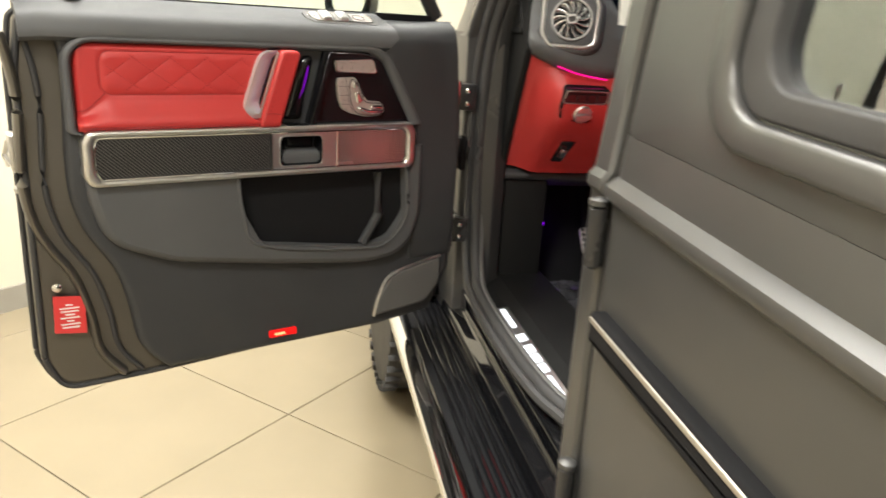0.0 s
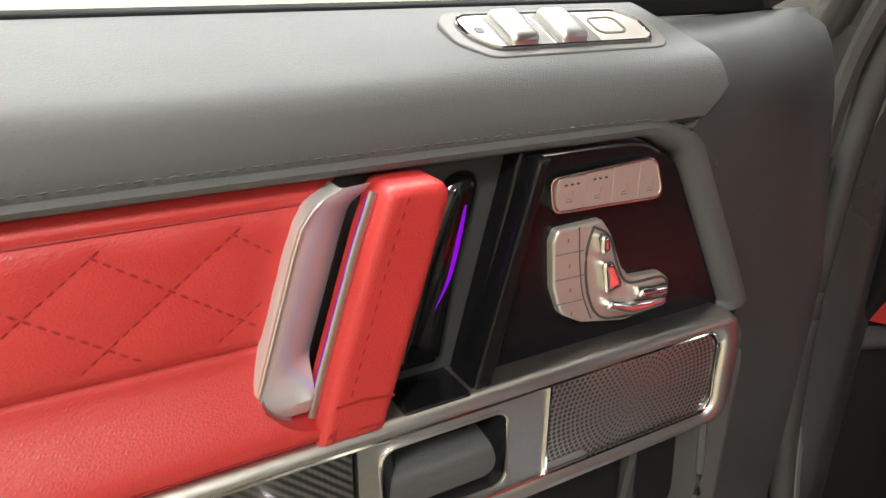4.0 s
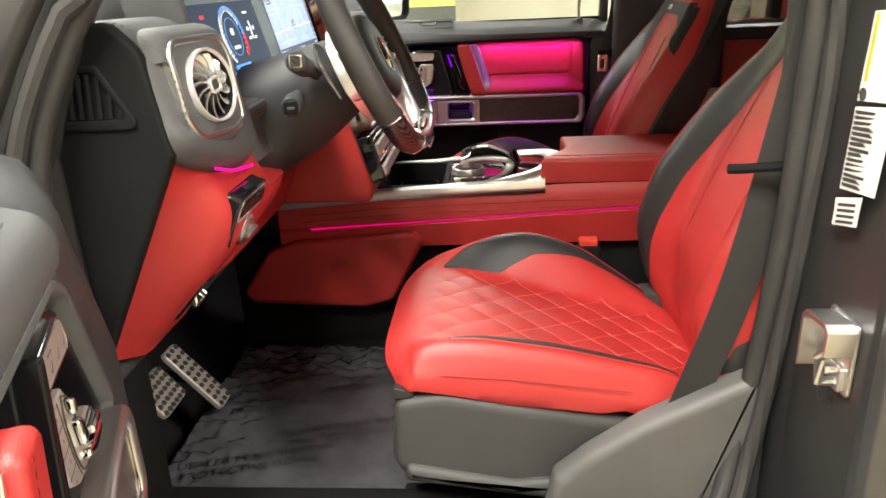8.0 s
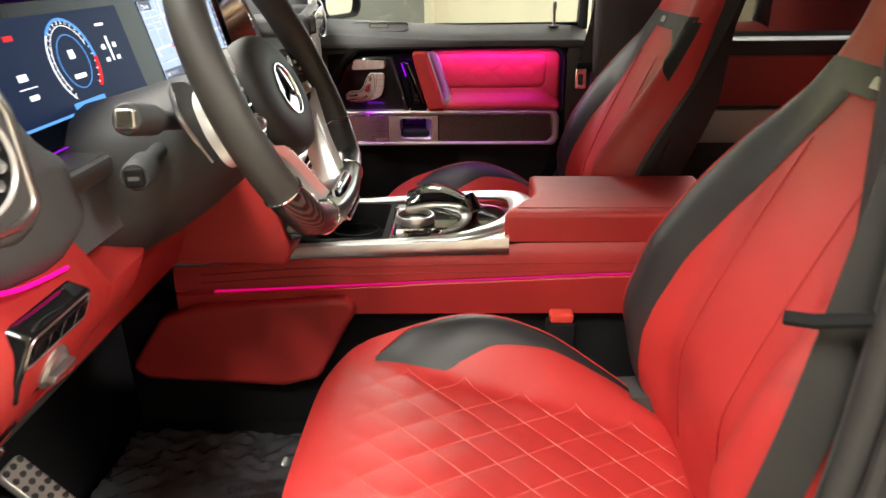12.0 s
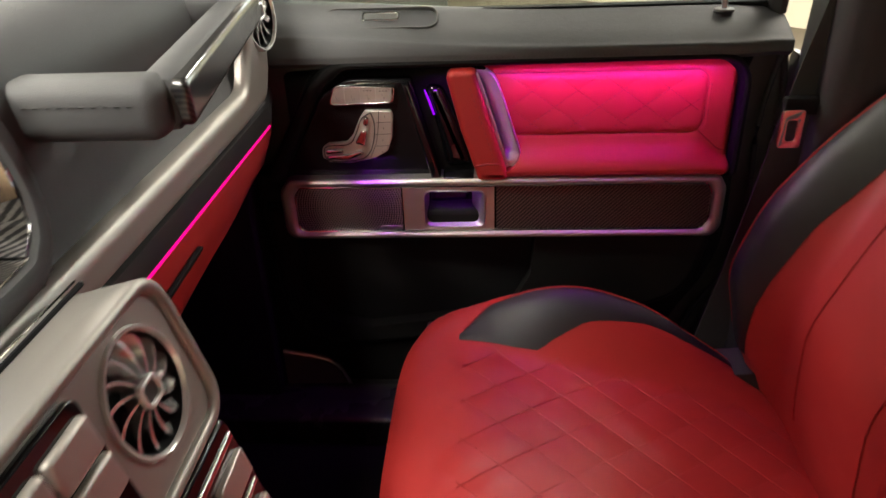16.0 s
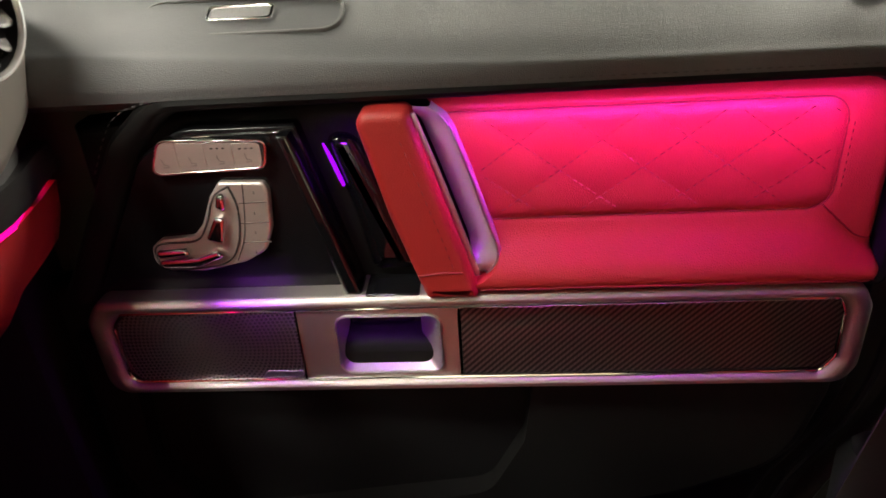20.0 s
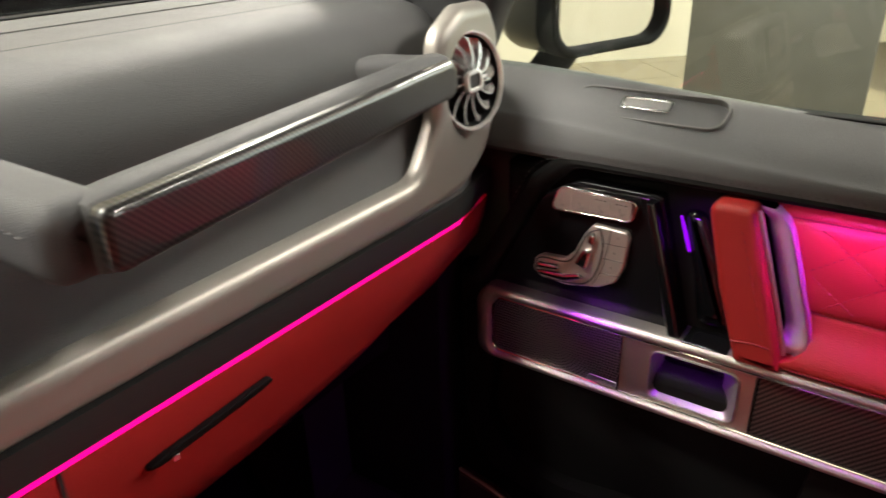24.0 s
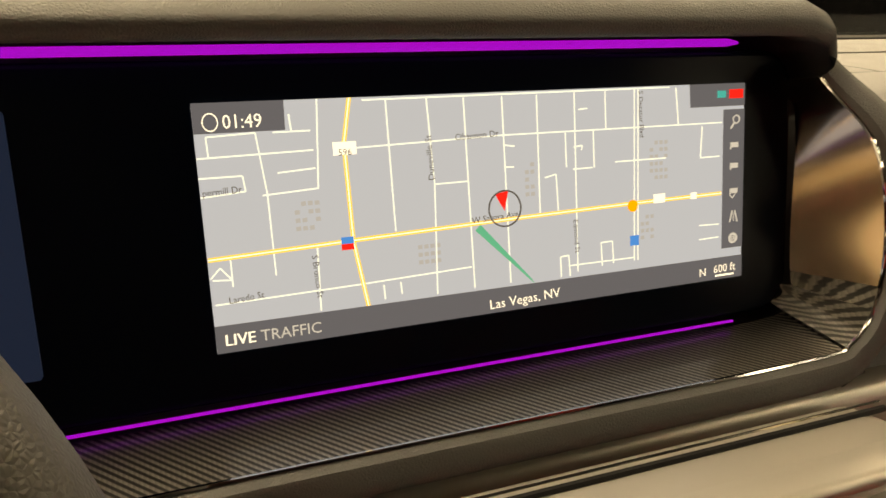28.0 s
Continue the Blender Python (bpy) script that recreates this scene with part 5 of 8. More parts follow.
# upper body, from windscreen to the trim band
face = [(-0.078, 1.150), (-0.082, 1.125), (-0.084, 1.104), (-0.070, 1.094), (0.10, 1.06), (0.36, 1.00)]
full = smooth_line([(0.30, 1.17), (0.292, 1.25), (0.280, 1.296), (0.255, 1.311), (0.16, 1.315), (0.04, 1.316), (-0.004, 1.312), (-0.030, 1.298), (-0.046, 1.270), (-0.052, 1.230), (-0.064, 1.180), face[0]], 4)
full = [tuple(v) for v in full] + face[1:]
low_ = [(0.30, 1.17), (0.29, 1.25), (0.28, 1.29), (0.16, 1.300), (0.06, 1.290), (0.05, 1.20), (0.02, 1.178), (-0.060, 1.172), (-0.074, 1.166)] + face


def dash_row(x, prof):
    e = sstep(abs(x), 0.70, 0.785)
    e2 = sstep(abs(x), 0.76, 0.785) * 0.02
    return [Vector((x, y + 0.030 * e * (y < 0.2) + e2, z - 0.010 * e * (z > 1.1) - (e2 if z > 1.15 else -e2) * 0.6)) for y, z in prof]


part("upper_body", loft([dash_row(x, full) for x in steps(0.212, 0.70, 12) + [0.735, 0.762, 0.778, 0.784]]), GREY, dash, "grey-black leather upper dashboard")
part("centre_body", loft([dash_row(x, low_) for x in steps(-0.56, 0.212, 6)]), GREY, dash, "leather body under the screens")
part("driver_body", loft([dash_row(x, [(0.30, 1.17), (0.29, 1.25), (0.275, 1.292), (0.16, 1.306), (0.03, 1.308), (0.0, 1.16), (0.10, 1.06), (0.36, 1.0)]) for x in (-0.772, -0.768, -0.755, -0.70, -0.64, -0.56)]), GREY, dash, "leather dashboard top by the pillar")
part("airbag_seam", tube([(0.24, 0.05, 1.3155), (0.72, 0.05, 1.3155)], 0.0009, 5), INK, dash)
for a, b in (((0.30, 0.135), (0.64, 0.135)), ((0.30, 0.135), (0.315, 0.05)), ((0.235, 0.165), (0.30, 0.135)), ((0.64, 0.135), (0.66, 0.05))):
    part("airbag_seam", tube([Vector((a[0] + (b[0] - a[0]) * t, a[1] + (b[1] - a[1]) * t, 1.3158)) for t in steps(0, 1, 6)], 0.0008, 5), INK, dash)
part("defroster", block(-0.60, 0.62, 0.235, 0.255, 1.3085, 1.3150, 0.003), MATTE, dash)

# hood over the screens
hp_ = arc_round([(-0.024, 1.3505), (-0.028, 1.358), (-0.018, 1.368), (0.03, 1.381), (0.11, 1.376), (0.20, 1.325), (0.20, 1.29), (0.05, 1.29), (0.03, 1.3505)], [0.004, 0.008, 0.02, 0.05, 0.06, 0.04, 0, 0, 0.02], 3)
rows = []
for x, k, d in [(-0.612, 0.35, 0.03), (-0.610, 0.62, 0.018), (-0.602, 0.85, 0.008), (-0.585, 0.97, 0.002), (-0.56, 1, 0)] + [(x, 1, 0) for x in steps(-0.52, 0.14, 14)] + [(0.165, 1, 0.001), (0.182, 0.96, 0.005), (0.195, 0.84, 0.014), (0.201, 0.6, 0.028), (0.203, 0.3, 0.04)]:
    rows.append([Vector((x, 0.06 + (y - 0.06) * (0.3 + 0.7 * k), 1.325 + (z - 1.325) * k - d)) for y, z in hp_])
part("screen_hood", loft(rows), GREY, dash, "leather hood over the screens")

# screens
panel = part("screen_panel", prism(rrect(-0.580, 0.182, -0.024, 0.1275, 0.022, 5), -0.02, 0.0, SP, 0.003), SCREEN_GLASS, dash, "wide black glass screen panel")
part("light_guide", tube([SP(x, 0.1310, 0.003) for x in steps(-0.572, 0.132, 12)] + [SP(0.140, 0.1310, 0.002)], [0.0021] * 13 + [0.0008], 8), SCREEN_LINE, dash, "violet light line over the screens")
part("light_guide", tube([SP(x, -0.0262, 0.002) for x in steps(-0.560, 0.140, 12)], 0.0008, 8), SCREEN_LINE, dash, "violet light line under the screens")
edge = [Vector((a, b)) for a, b in smooth_line([(-0.594, 0.128), (-0.604, 0.09), (-0.606, 0.03), (-0.602, -0.015), (-0.585, -0.036), (-0.55, -0.042), (-0.35, -0.042), (-0.05, -0.042), (0.155, -0.042), (0.190, -0.036), (0.206, -0.016), (0.211, 0.012), (0.210, 0.038), (0.204, 0.062), (0.195, 0.080), (0.184, 0.096), (0.172, 0.110)], 6)]
strips = []
for i, p in enumerate(edge):
    t = (edge[min(i + 1, len(edge) - 1)] - edge[max(i - 1, 0)]).normalized()
    w = 0.012 + 0.020 * abs(t.y)
    w = max(0.0008, min(w, p.x - 0.184)) if p.x > 0.170 and p.y > -0.020 else max(0.0008, min(w, -0.582 - p.x)) if p.x < -0.57 and p.y > -0.020 else w
    strips.append((p, Vector((t.y, -t.x)), w))
fade = lambda i: 1.0 - 0.30 * sstep(i, len(strips) - 16, len(strips) - 1)
across = lambda lv: [[SP(*(p + n * (o * fade(i) if o > 0 else -w)), c * (fade(i) if c > 0 else 1)) for i, (p, n, w) in enumerate(strips)] for o, c in lv]
tray = across(((-1, 0.0), (1e-6, 0.040)))
part("screen_surround", loft([r[:63] for r in tray], False, None, close=False), carbon("carbon_twill_tray", (0, 1), 0.0040, 0.6, 0.17), dash, "carbon fibre tray under the screens")
part("screen_surround", loft([r[62:] for r in tray], False, None, close=False), MIRROR_END, dash, "glossy dark tray end with a copper reflection put into its colour")
part("bright_edge", tube([SP(*p, 0.0405 * fade(i + 24)) for i, (p, n, w) in enumerate(strips[24:])], 0.0011, 6), CHROME, dash)
part("surround_pad", loft(across(((1e-6, 0.040), (0.004, 0.0445), (0.011, 0.0455), (0.020, 0.041), (0.030, 0.022), (0.036, -0.02))), False, None, close=False), GREY, dash, "leather roll round the screens")
part("pad_seam", stitches([SP(*(p + n * 0.024), 0.0365) for p, n, w in strips[48:-16]], 0.004, 0.003, 0.0007), INK, dash)

# map picture
MAP_POWER = 1.3
MAP_BG = glow("map_background", (0.352, 0.42, 0.58), MAP_POWER)
MAP_ROAD = glow("map_road", (0.80, 0.90, 0.97), MAP_POWER)
MAP_MAIN = glow("map_main_road", (0.93, 0.62, 0.13), MAP_POWER)
MAP_BAR = glow("map_grey_bar", (0.09, 0.10, 0.14), MAP_POWER)
MAP_ICON = glow("map_icon", (0.45, 0.47, 0.52), MAP_POWER)
MAP_INK = glow("map_dark_lettering", (0.07, 0.07, 0.08), MAP_POWER)
MAP_WHITE = glow("map_white_lettering", (1, 1, 1), MAP_POWER)
MAP_GREEN = glow("map_green_route", (0.06, 0.38, 0.28), MAP_POWER)
MAP_RED = glow("map_red_mark", (0.8, 0.02, 0.02), MAP_POWER)
MAP_BLUE = glow("map_blue_mark", (0.03, 0.22, 0.75), MAP_POWER)
MAP_ORANGE = glow("map_orange_mark", (1.0, 0.38, 0.02), MAP_POWER)
MW, MH = 0.292, 0.1095
drift = lambda u, v: 0.015 * max(0.0, min(1.0, u / 0.14, (0.95 - u) / 0.10)) if 0.001 < v < 0.88 else 0.0
mp = lambda u, v, c=0.0: SP(-0.146 + MW * (u - drift(u, v)), MH * (1 - v), 0.0014 + c)
scr = part("map_screen", prism([(0, 0), (1, 0), (1, 1), (0, 1)], -0.001, 0.0, lambda a, b, c: mp(a, b, c)), MAP_BG, dash, "lit navigation map with streets")


def road(pts, w, mat, c=0.0003, name="street"):
    """A street: a thin ribbon over the map; w is its width in parts of the map's height."""
    bm = bmesh.new()
    h = w / 2
    for (u0, v0), (u1, v1) in zip(pts, pts[1:]):
        d = Vector(((u1 - u0) * MW, (v1 - v0) * MH))
        if d.length < 1e-6:
            continue
        d.normalize()
        nx, ny = -d.y * h * MH / MW, d.x * h
        vs = [bm.verts.new(mp(u + s * nx, v + s * ny, c)) for u, v, s in ((u0, v0, -1), (u1, v1, -1), (u1, v1, 1), (u0, v0, 1))]
        bm.faces.new(vs)
    return part(name, bm, mat, scr, doubles=False)


H = [[(0.0, 0.212), (0.186, 0.204)], [(0.018, 0.131), (0.097, 0.123), (0.108, 0.371), (0.110, 0.704)], [(0.128, 0.287), (0.187, 0.278)], [(0.1, 0.373), (0.189, 0.361)], [(0.126, 0.125), (0.184, 0.125)], [(0.251, 0.206), (0.507, 0.19), (0.948, 0.192)], [(0.267, 0.012), (0.843, 0.008)], [(0.382, 0.384), (0.438, 0.383)], [(0.005, 0.798), (0.241, 0.787), (0.439, 0.771)], [(0.726, 0.348), (0.835, 0.348)], [(0.905, 0.361), (0.908, 0.204)], [(0.905, 0.361), (0.944, 0.36)], [(0.639, 0.367), (0.679, 0.366)], [(0.626, 0.825), (0.763, 0.826)], [(0.904, 0.705), (0.944, 0.709)], [(0.904, 0.779), (0.944, 0.776)]]
V = [[(0.182, 0.0), (0.189, 0.361)], [(0.305, 0.011), (0.309, 0.573)], [(0.373, 0.011), (0.38, 0.383), (0.375, 0.875)], [(0.437, 0.018), (0.443, 0.872)], [(0.506, 0.02), (0.511, 0.869)], [(0.571, 0.019), (0.572, 0.574)], [(0.644, 0.014), (0.645, 0.859)], [(0.706, 0.015), (0.707, 0.186)], [(0.767, 0.013), (0.765, 0.842)], [(0.775, 0.013), (0.773, 0.842)], [(0.856, 0.012), (0.861, 0.189)], [(0.018, 0.131), (0.019, 0.211)], [(0.18, 0.605), (0.178, 0.878)], [(0.681, 0.191), (0.682, 0.367)], [(0.625, 0.196), (0.626, 0.356)], [(0.037, 0.608), (0.037, 0.731)], [(0.153, 0.056), (0.155, 0.121)], [(0.283, 0.802), (0.284, 0.867)], [(0.312, 0.799), (0.313, 0.852)]]
H += [[(0.611, 0.876), (0.61, 0.777), (0.627, 0.774), (0.629, 0.876)], [(0.696, 0.847), (0.694, 0.732), (0.718, 0.731), (0.72, 0.841)], [(0.0, 0.289), (0.07, 0.289), (0.073, 0.351), (0.0, 0.364)], [(0.641, 0.265), (0.658, 0.259), (0.657, 0.281)], [(0.583, 0.396), (0.605, 0.384), (0.608, 0.555)], [(0.002, 0.69), (0.019, 0.649), (0.037, 0.703), (0.005, 0.696)], [(0.652, 0.093), (0.67, 0.09)], [(0.509, 0.235), (0.527, 0.243)], [(0.509, 0.333), (0.525, 0.336)]]
for h in H + V:
    road(h, 0.0068, MAP_ROAD)
main_h = [(0.001, 0.613), (0.239, 0.593), (0.509, 0.571), (0.766, 0.556), (0.948, 0.550)]
main_v = [(0.232, 0.0), (0.234, 0.184), (0.238, 0.598), (0.246, 0.985)]
for path in (main_h, main_v):
    road(path, 0.019, MAP_MAIN, 0.0004, "main_street")
    road(path, 0.0055, MAP_WHITE, 0.0005, "street_line")
road([(0.453, 0.595), (0.547, 0.876)], 0.036, MAP_GREEN, 0.00045, "route")
MAP_BLOCK = glow("map_building", (0.33, 0.36, 0.44), MAP_POWER)
for u0, v0, nu, nv in ((0.335, 0.655, 5, 3), (0.80, 0.27, 4, 6), (0.15, 0.42, 4, 4), (0.545, 0.33, 2, 5), (0.78, 0.63, 3, 4)):
    for k in range(nu * nv):
        a, b = u0 + (k % nu) * 0.0105, v0 + (k // nu) * 0.034
        if (k * 7) % 5:
            road([(a, b), (a + 0.0075, b - 0.001)], 0.018, MAP_BLOCK, 0.0002, "building")


def bar(u0, u1, v0, v1, mat, c, name, parent=None):
    return part(name, prism([(u0, v0), (u1, v0), (u1, v1), (u0, v1)], c - 0.0001, c, lambda a, b, d: mp(a + drift(a, b) - (0.0 if u1 - u0 > 0.06 else drift((u0 + u1) / 2, (v0 + v1) / 2)), b, d)), mat, parent or scr)


low_bar = bar(0, 1, 0.885, 1.0, MAP_BAR, 0.0006, "status_bar")
bar(0, 0.132, 0.0, 0.118, MAP_BAR, 0.0006, "clock_bar")
bar(0.872, 1, 0.0, 0.112, MAP_BAR, 0.0006, "top_bar")
bar(0.950, 1.0, 0.129, 0.84, MAP_BAR, 0.0006, "icon_bar")


def words(text, u, v, size, mat, turn=0.0, align="CENTER", c=0.0008):
    t = radians(turn)

    def f(a, b, d):
        x, y = a * math.cos(t) - b * math.sin(t), a * math.sin(t) + b * math.cos(t)
        return mp(u + x / MW, v - y / MH, c)

    return part("lettering", lettering(text, size, f, align=align), mat, scr, doubles=False)


words("LIVE", 0.012, 0.950, 0.0074, MAP_WHITE, 0, "LEFT")
words("LIVE", 0.0128, 0.950, 0.0074, MAP_WHITE, 0, "LEFT")
words("TRAFFIC", 0.066, 0.950, 0.0074, MAP_ICON, 0, "LEFT")
words("Las Vegas, NV", 0.522, 0.955, 0.0070, MAP_WHITE, 2)
words("600 ft", 0.957, 0.945, 0.0066, MAP_WHITE, 2)
words("N", 0.905, 0.955, 0.0066, MAP_WHITE, 2)
words("01:49", 0.078, 0.078, 0.0085, MAP_WHITE, 0)
bar(0.216, 0.253, 0.178, 0.232, MAP_WHITE, 0.0007, "road_shield")
words("596", 0.2345, 0.222, 0.0042, MAP_INK, 0, c=0.0010)
words("Obannon Dr", 0.458, 0.185, 0.0044, MAP_INK, 2)
words("Duneville St", 0.374, 0.268, 0.0044, MAP_INK, 92)
words("W Sahara Ave", 0.486, 0.556, 0.0044, MAP_INK, 3)
words("S Bronco St", 0.176, 0.729, 0.0042, MAP_INK, -87)
words("Laredo St", 0.057, 0.782, 0.0044, MAP_INK, 3)
words("permill Dr", 0.035, 0.345, 0.0044, MAP_INK, 2)
words("Edmond St", 0.642, 0.685, 0.0040, MAP_INK, -87)
words("S Decatur Blvd", 0.780, 0.131, 0.0040, MAP_INK, -88)
bar(0.935, 0.980, 0.975, 0.985, MAP_WHITE, 0.0008, "scale_line")
part("position_ring", tube([mp(0.504 + 0.030 * math.cos(w), 0.520 + 0.082 * math.sin(w), 0.0009) for w in steps(0, 2 * math.pi, 36)[:-1]], 0.00045, 5, closed=True), MAP_INK, scr)
part("position_arrow", prism([(0.486, 0.450), (0.511, 0.440), (0.503, 0.530)], 0.0008, 0.0010, lambda a, b, d: mp(a, b, d)), MAP_RED, scr)
part("map_mark", turned([(0.0032, 0), (0.0032, 0.0002)], mp(0.761, 0.568, 0.0008), SN, 16), MAP_ORANGE, scr)
bar(0.755, 0.774, 0.715, 0.765, MAP_BLUE, 0.0009, "parking_mark")
bar(0.218, 0.238, 0.575, 0.604, MAP_BLUE, 0.0009, "station_mark")
bar(0.218, 0.238, 0.604, 0.63, MAP_RED, 0.0009, "station_mark")
bar(0.807, 0.832, 0.522, 0.566, MAP_WHITE, 0.0008, "road_shield")
bar(0.884, 0.898, 0.532, 0.565, MAP_WHITE, 0.0008, "road_shield")
bar(0.962, 0.995, 0.03, 0.075, MAP_RED, 0.0009, "flag")
bar(0.935, 0.955, 0.035, 0.07, glow("map_teal", (0.02, 0.45, 0.5), 1.0), 0.0009, "vehicle_symbol")
part("clock_symbol", tube([mp(0.027 + 0.012 * math.cos(w), 0.075 + 0.034 * math.sin(w), 0.0008) for w in steps(0, 2 * math.pi, 16)], 0.0003, 4), MAP_WHITE, scr)
icon_line = lambda pts, r=0.0004: part("icon", tube([mp(u, v, 0.0008) for u, v in pts], r, 4), MAP_ICON, scr)
circle = lambda u, v, r: [(u + r * 0.375 * math.cos(w), v + r * math.sin(w)) for w in steps(0, 2 * math.pi, 14)]
icon_line(circle(0.980, 0.180, 0.020))
icon_line([(0.974, 0.200), (0.967, 0.225)], 0.0006)
for k in (0.295, 0.400, 0.530):
    icon_line([(0.968, k + 0.035), (0.968, k)])
    bar(0.970, 0.986, k, k + 0.026, MAP_ICON, 0.0008, "icon")
icon_line([(0.968, 0.435), (0.968, 0.415), (0.976, 0.412)])
icon_line([(0.968, 0.565), (0.974, 0.580), (0.980, 0.560)])
icon_line([(0.968, 0.705), (0.974, 0.645)])
icon_line([(0.986, 0.705), (0.980, 0.645)])
icon_line([(0.977, 0.700), (0.977, 0.655)], 0.0003)
icon_line(circle(0.976, 0.790, 0.022), 0.0008)
icon_line(circle(0.976, 0.790, 0.008))

# instrument display
DIAL_BG = glow("dial_background", (0.008, 0.016, 0.045), 1.0)
DIAL_BLUE = glow("dial_blue", (0.12, 0.35, 0.85), 1.0)
cl = part("instrument_display", prism(rrect(-0.535, -0.215, 0.0, 0.1095, 0.002), -0.001, 0.0014, SP), DIAL_BG, dash, "lit blue and red instrument display")
DC = (-0.362, 0.055)
for r, m, a0, a1, w in ((0.047, DIAL_BLUE, 0.0, 2.4, 0.0016), (0.047, MAP_WHITE, 2.4, 4.1, 0.0007), (0.047, MAP_RED, -0.75, 0.0, 0.0022), (0.040, MAP_WHITE, 0.4, 3.9, 0.0004), (0.030, DIAL_BLUE, 0.0, 6.28, 0.0005)):
    part("dial_ring", tube([SP(DC[0] + r * math.cos(w_), DC[1] + r * math.sin(w_), 0.0018) for w_ in steps(a0, a1, 26)], w, 5), m, cl)
for k in range(25):
    w_ = -0.7 + k * 4.75 / 24
    part("dial_tick", tube([SP(DC[0] + r * math.cos(w_), DC[1] + r * math.sin(w_), 0.0018) for r in (0.0415, 0.0455)], 0.0004, 4), MAP_WHITE, cl)
bar2 = lambda a0, a1, b0, b1, m: part("readout", prism([(a0, b0), (a1, b0), (a1, b1), (a0, b1)], 0.0014, 0.0018, SP), m, cl)
for a0, a1, b0, b1, m in ((-0.47, -0.455, 0.088, 0.093, MAP_RED), (-0.475, -0.46, 0.048, 0.055, MAP_WHITE), (-0.48, -0.45, 0.040, 0.041, MAP_WHITE), (-0.47, -0.455, 0.028, 0.033, MAP_WHITE), (-0.368, -0.357, 0.058, 0.068, MAP_WHITE), (-0.374, -0.35, 0.036, 0.041, MAP_WHITE), (-0.285, -0.265, 0.088, 0.091, MAP_WHITE), (-0.29, -0.282, 0.06, 0.066, MAP_WHITE), (-0.262, -0.254, 0.06, 0.066, MAP_WHITE), (-0.274, -0.270, 0.045, 0.075, MAP_WHITE), (-0.29, -0.282, 0.045, 0.05, MAP_WHITE), (-0.262, -0.254, 0.045, 0.05, MAP_WHITE), (-0.40, -0.33, 0.004, 0.012, DIAL_BLUE), (-0.52, -0.23, 0.0, 0.003, DIAL_BLUE)):
    bar2(a0, a1, b0, b1, m)


# vents
def vent(at, axis, r, parent):
    """A turbine vent: bright ring, dark bowl, slim bright blades, and a framed hub with a grip."""
    v = part("air_vent", turned([(r + 0.0022, -0.014), (r + 0.0024, -0.001), (r + 0.0014, 0.0012), (r - 0.0004, 0.0012), (r - 0.0018, -0.0006), (r - 0.0024, -0.012)], at, axis, 44, caps=False), WHEEL_SILVER, parent, "round turbine air vent")
    part("vent_bowl", turned([(r - 0.0022, -0.002), (r * 0.90, -0.0100), (0.004, -0.0118)], at, axis, 28, caps=False), MATTE, v)
    q = Vector((0, 0, 1)).rotation_difference(Vector(axis).normalized())
    P = lambda rr, w, h: Vector(at) + q @ Vector((rr * math.cos(w), rr * math.sin(w), h))
    H = lambda a, b, c: Vector(at) + q @ Vector((a, b, c))
    h = r * 0.27
    part("vent_hub", prism(rrect(-h, h, -h * 0.82, h * 0.82, h * 0.5, 4), -0.0112, 0.0010, H, 0.0015), VANE_DARK, v)
    part("hub_frame", frame_prism(rrect(-h, h, -h * 0.82, h * 0.82, h * 0.5, 4), rrect(-h * 0.68, h * 0.68, -h * 0.5, h * 0.5, h * 0.3, 4), -0.002, 0.0030, H, 0.0010), WHEEL_SILVER, v, "bright framed hub")
    part("vent_grip", prism(rrect(h * 0.8, h * 1.7, -0.0018, 0.0018, 0.0012, 2), -0.003, 0.0018, H, 0.0008), WHEEL_SILVER, v)
    for k in range(13):
        w = 2 * math.pi * (k + 0.4) / 13
        rows = []
        for t in steps(0, 1, 6):
            rr = r * (0.24 + 0.72 * t)
            d = (0.0007 + 0.0009 * t) / rr
            tw = w + 0.30 * t * t
            lean = 0.16 + 0.10 * t
            top = -0.0008 - 0.0042 * t
            rows.append([P(rr, tw - d, top), P(rr, tw + d, top), P(rr, tw + d + lean, -0.0110), P(rr, tw - d + lean, -0.0110)])
        part("vane", loft(rows), VANE, v)
    return v


def bore(ob, at, axis, r):
    """Cuts a round opening for a vent into a panel."""
    bm = turned([(r, -0.0125), (r, 0.03)], at, axis, 40)
    bmesh.ops.recalc_face_normals(bm, faces=bm.faces)
    data = bpy.data.meshes.new("cutter")
    bm.to_mesh(data)
    bm.free()
    cutter = new("cutter", data)
    mod = ob.modifiers.new("opening", "BOOLEAN")
    mod.object, mod.operation, mod.solver = cutter, "DIFFERENCE", "EXACT"
    bpy.context.view_layer.update()
    done = bpy.data.meshes.new_from_object(ob.evaluated_get(bpy.context.evaluated_depsgraph_get()))
    ob.modifiers.clear()
    ob.data = done
    bpy.data.objects.remove(cutter, do_unlink=True)
    bpy.data.meshes.remove(data)


# silver band with the right vent housing
band_o = arc_round([(-0.36, 1.127), (0.60, 1.127), (0.70, 1.132), (0.775, 1.155), (0.802, 1.205), (0.800, 1.275), (0.775, 1.308), (0.700, 1.312), (0.660, 1.290), (0.655, 1.215), (0.625, 1.166), (-0.36, 1.162)], [0.004, 0.1, 0.1, 0.05, 0.04, 0.03, 0.025, 0.03, 0.03, 0.03, 0.03, 0.004], 4)
bnd = lambda a, b, c: Vector((a, -0.070 - c + 0.022 * sstep(a, 0.68, 0.82), b))
tb = part("trim_band", prism(band_o, 0.0, 0.017, bnd, 0.011), SATIN_BAND, dash, "satin silver trim band running up round the vent")
vent((0.718, -0.0855, 1.240), (-0.10, -0.98, 0.12), 0.046, dash)
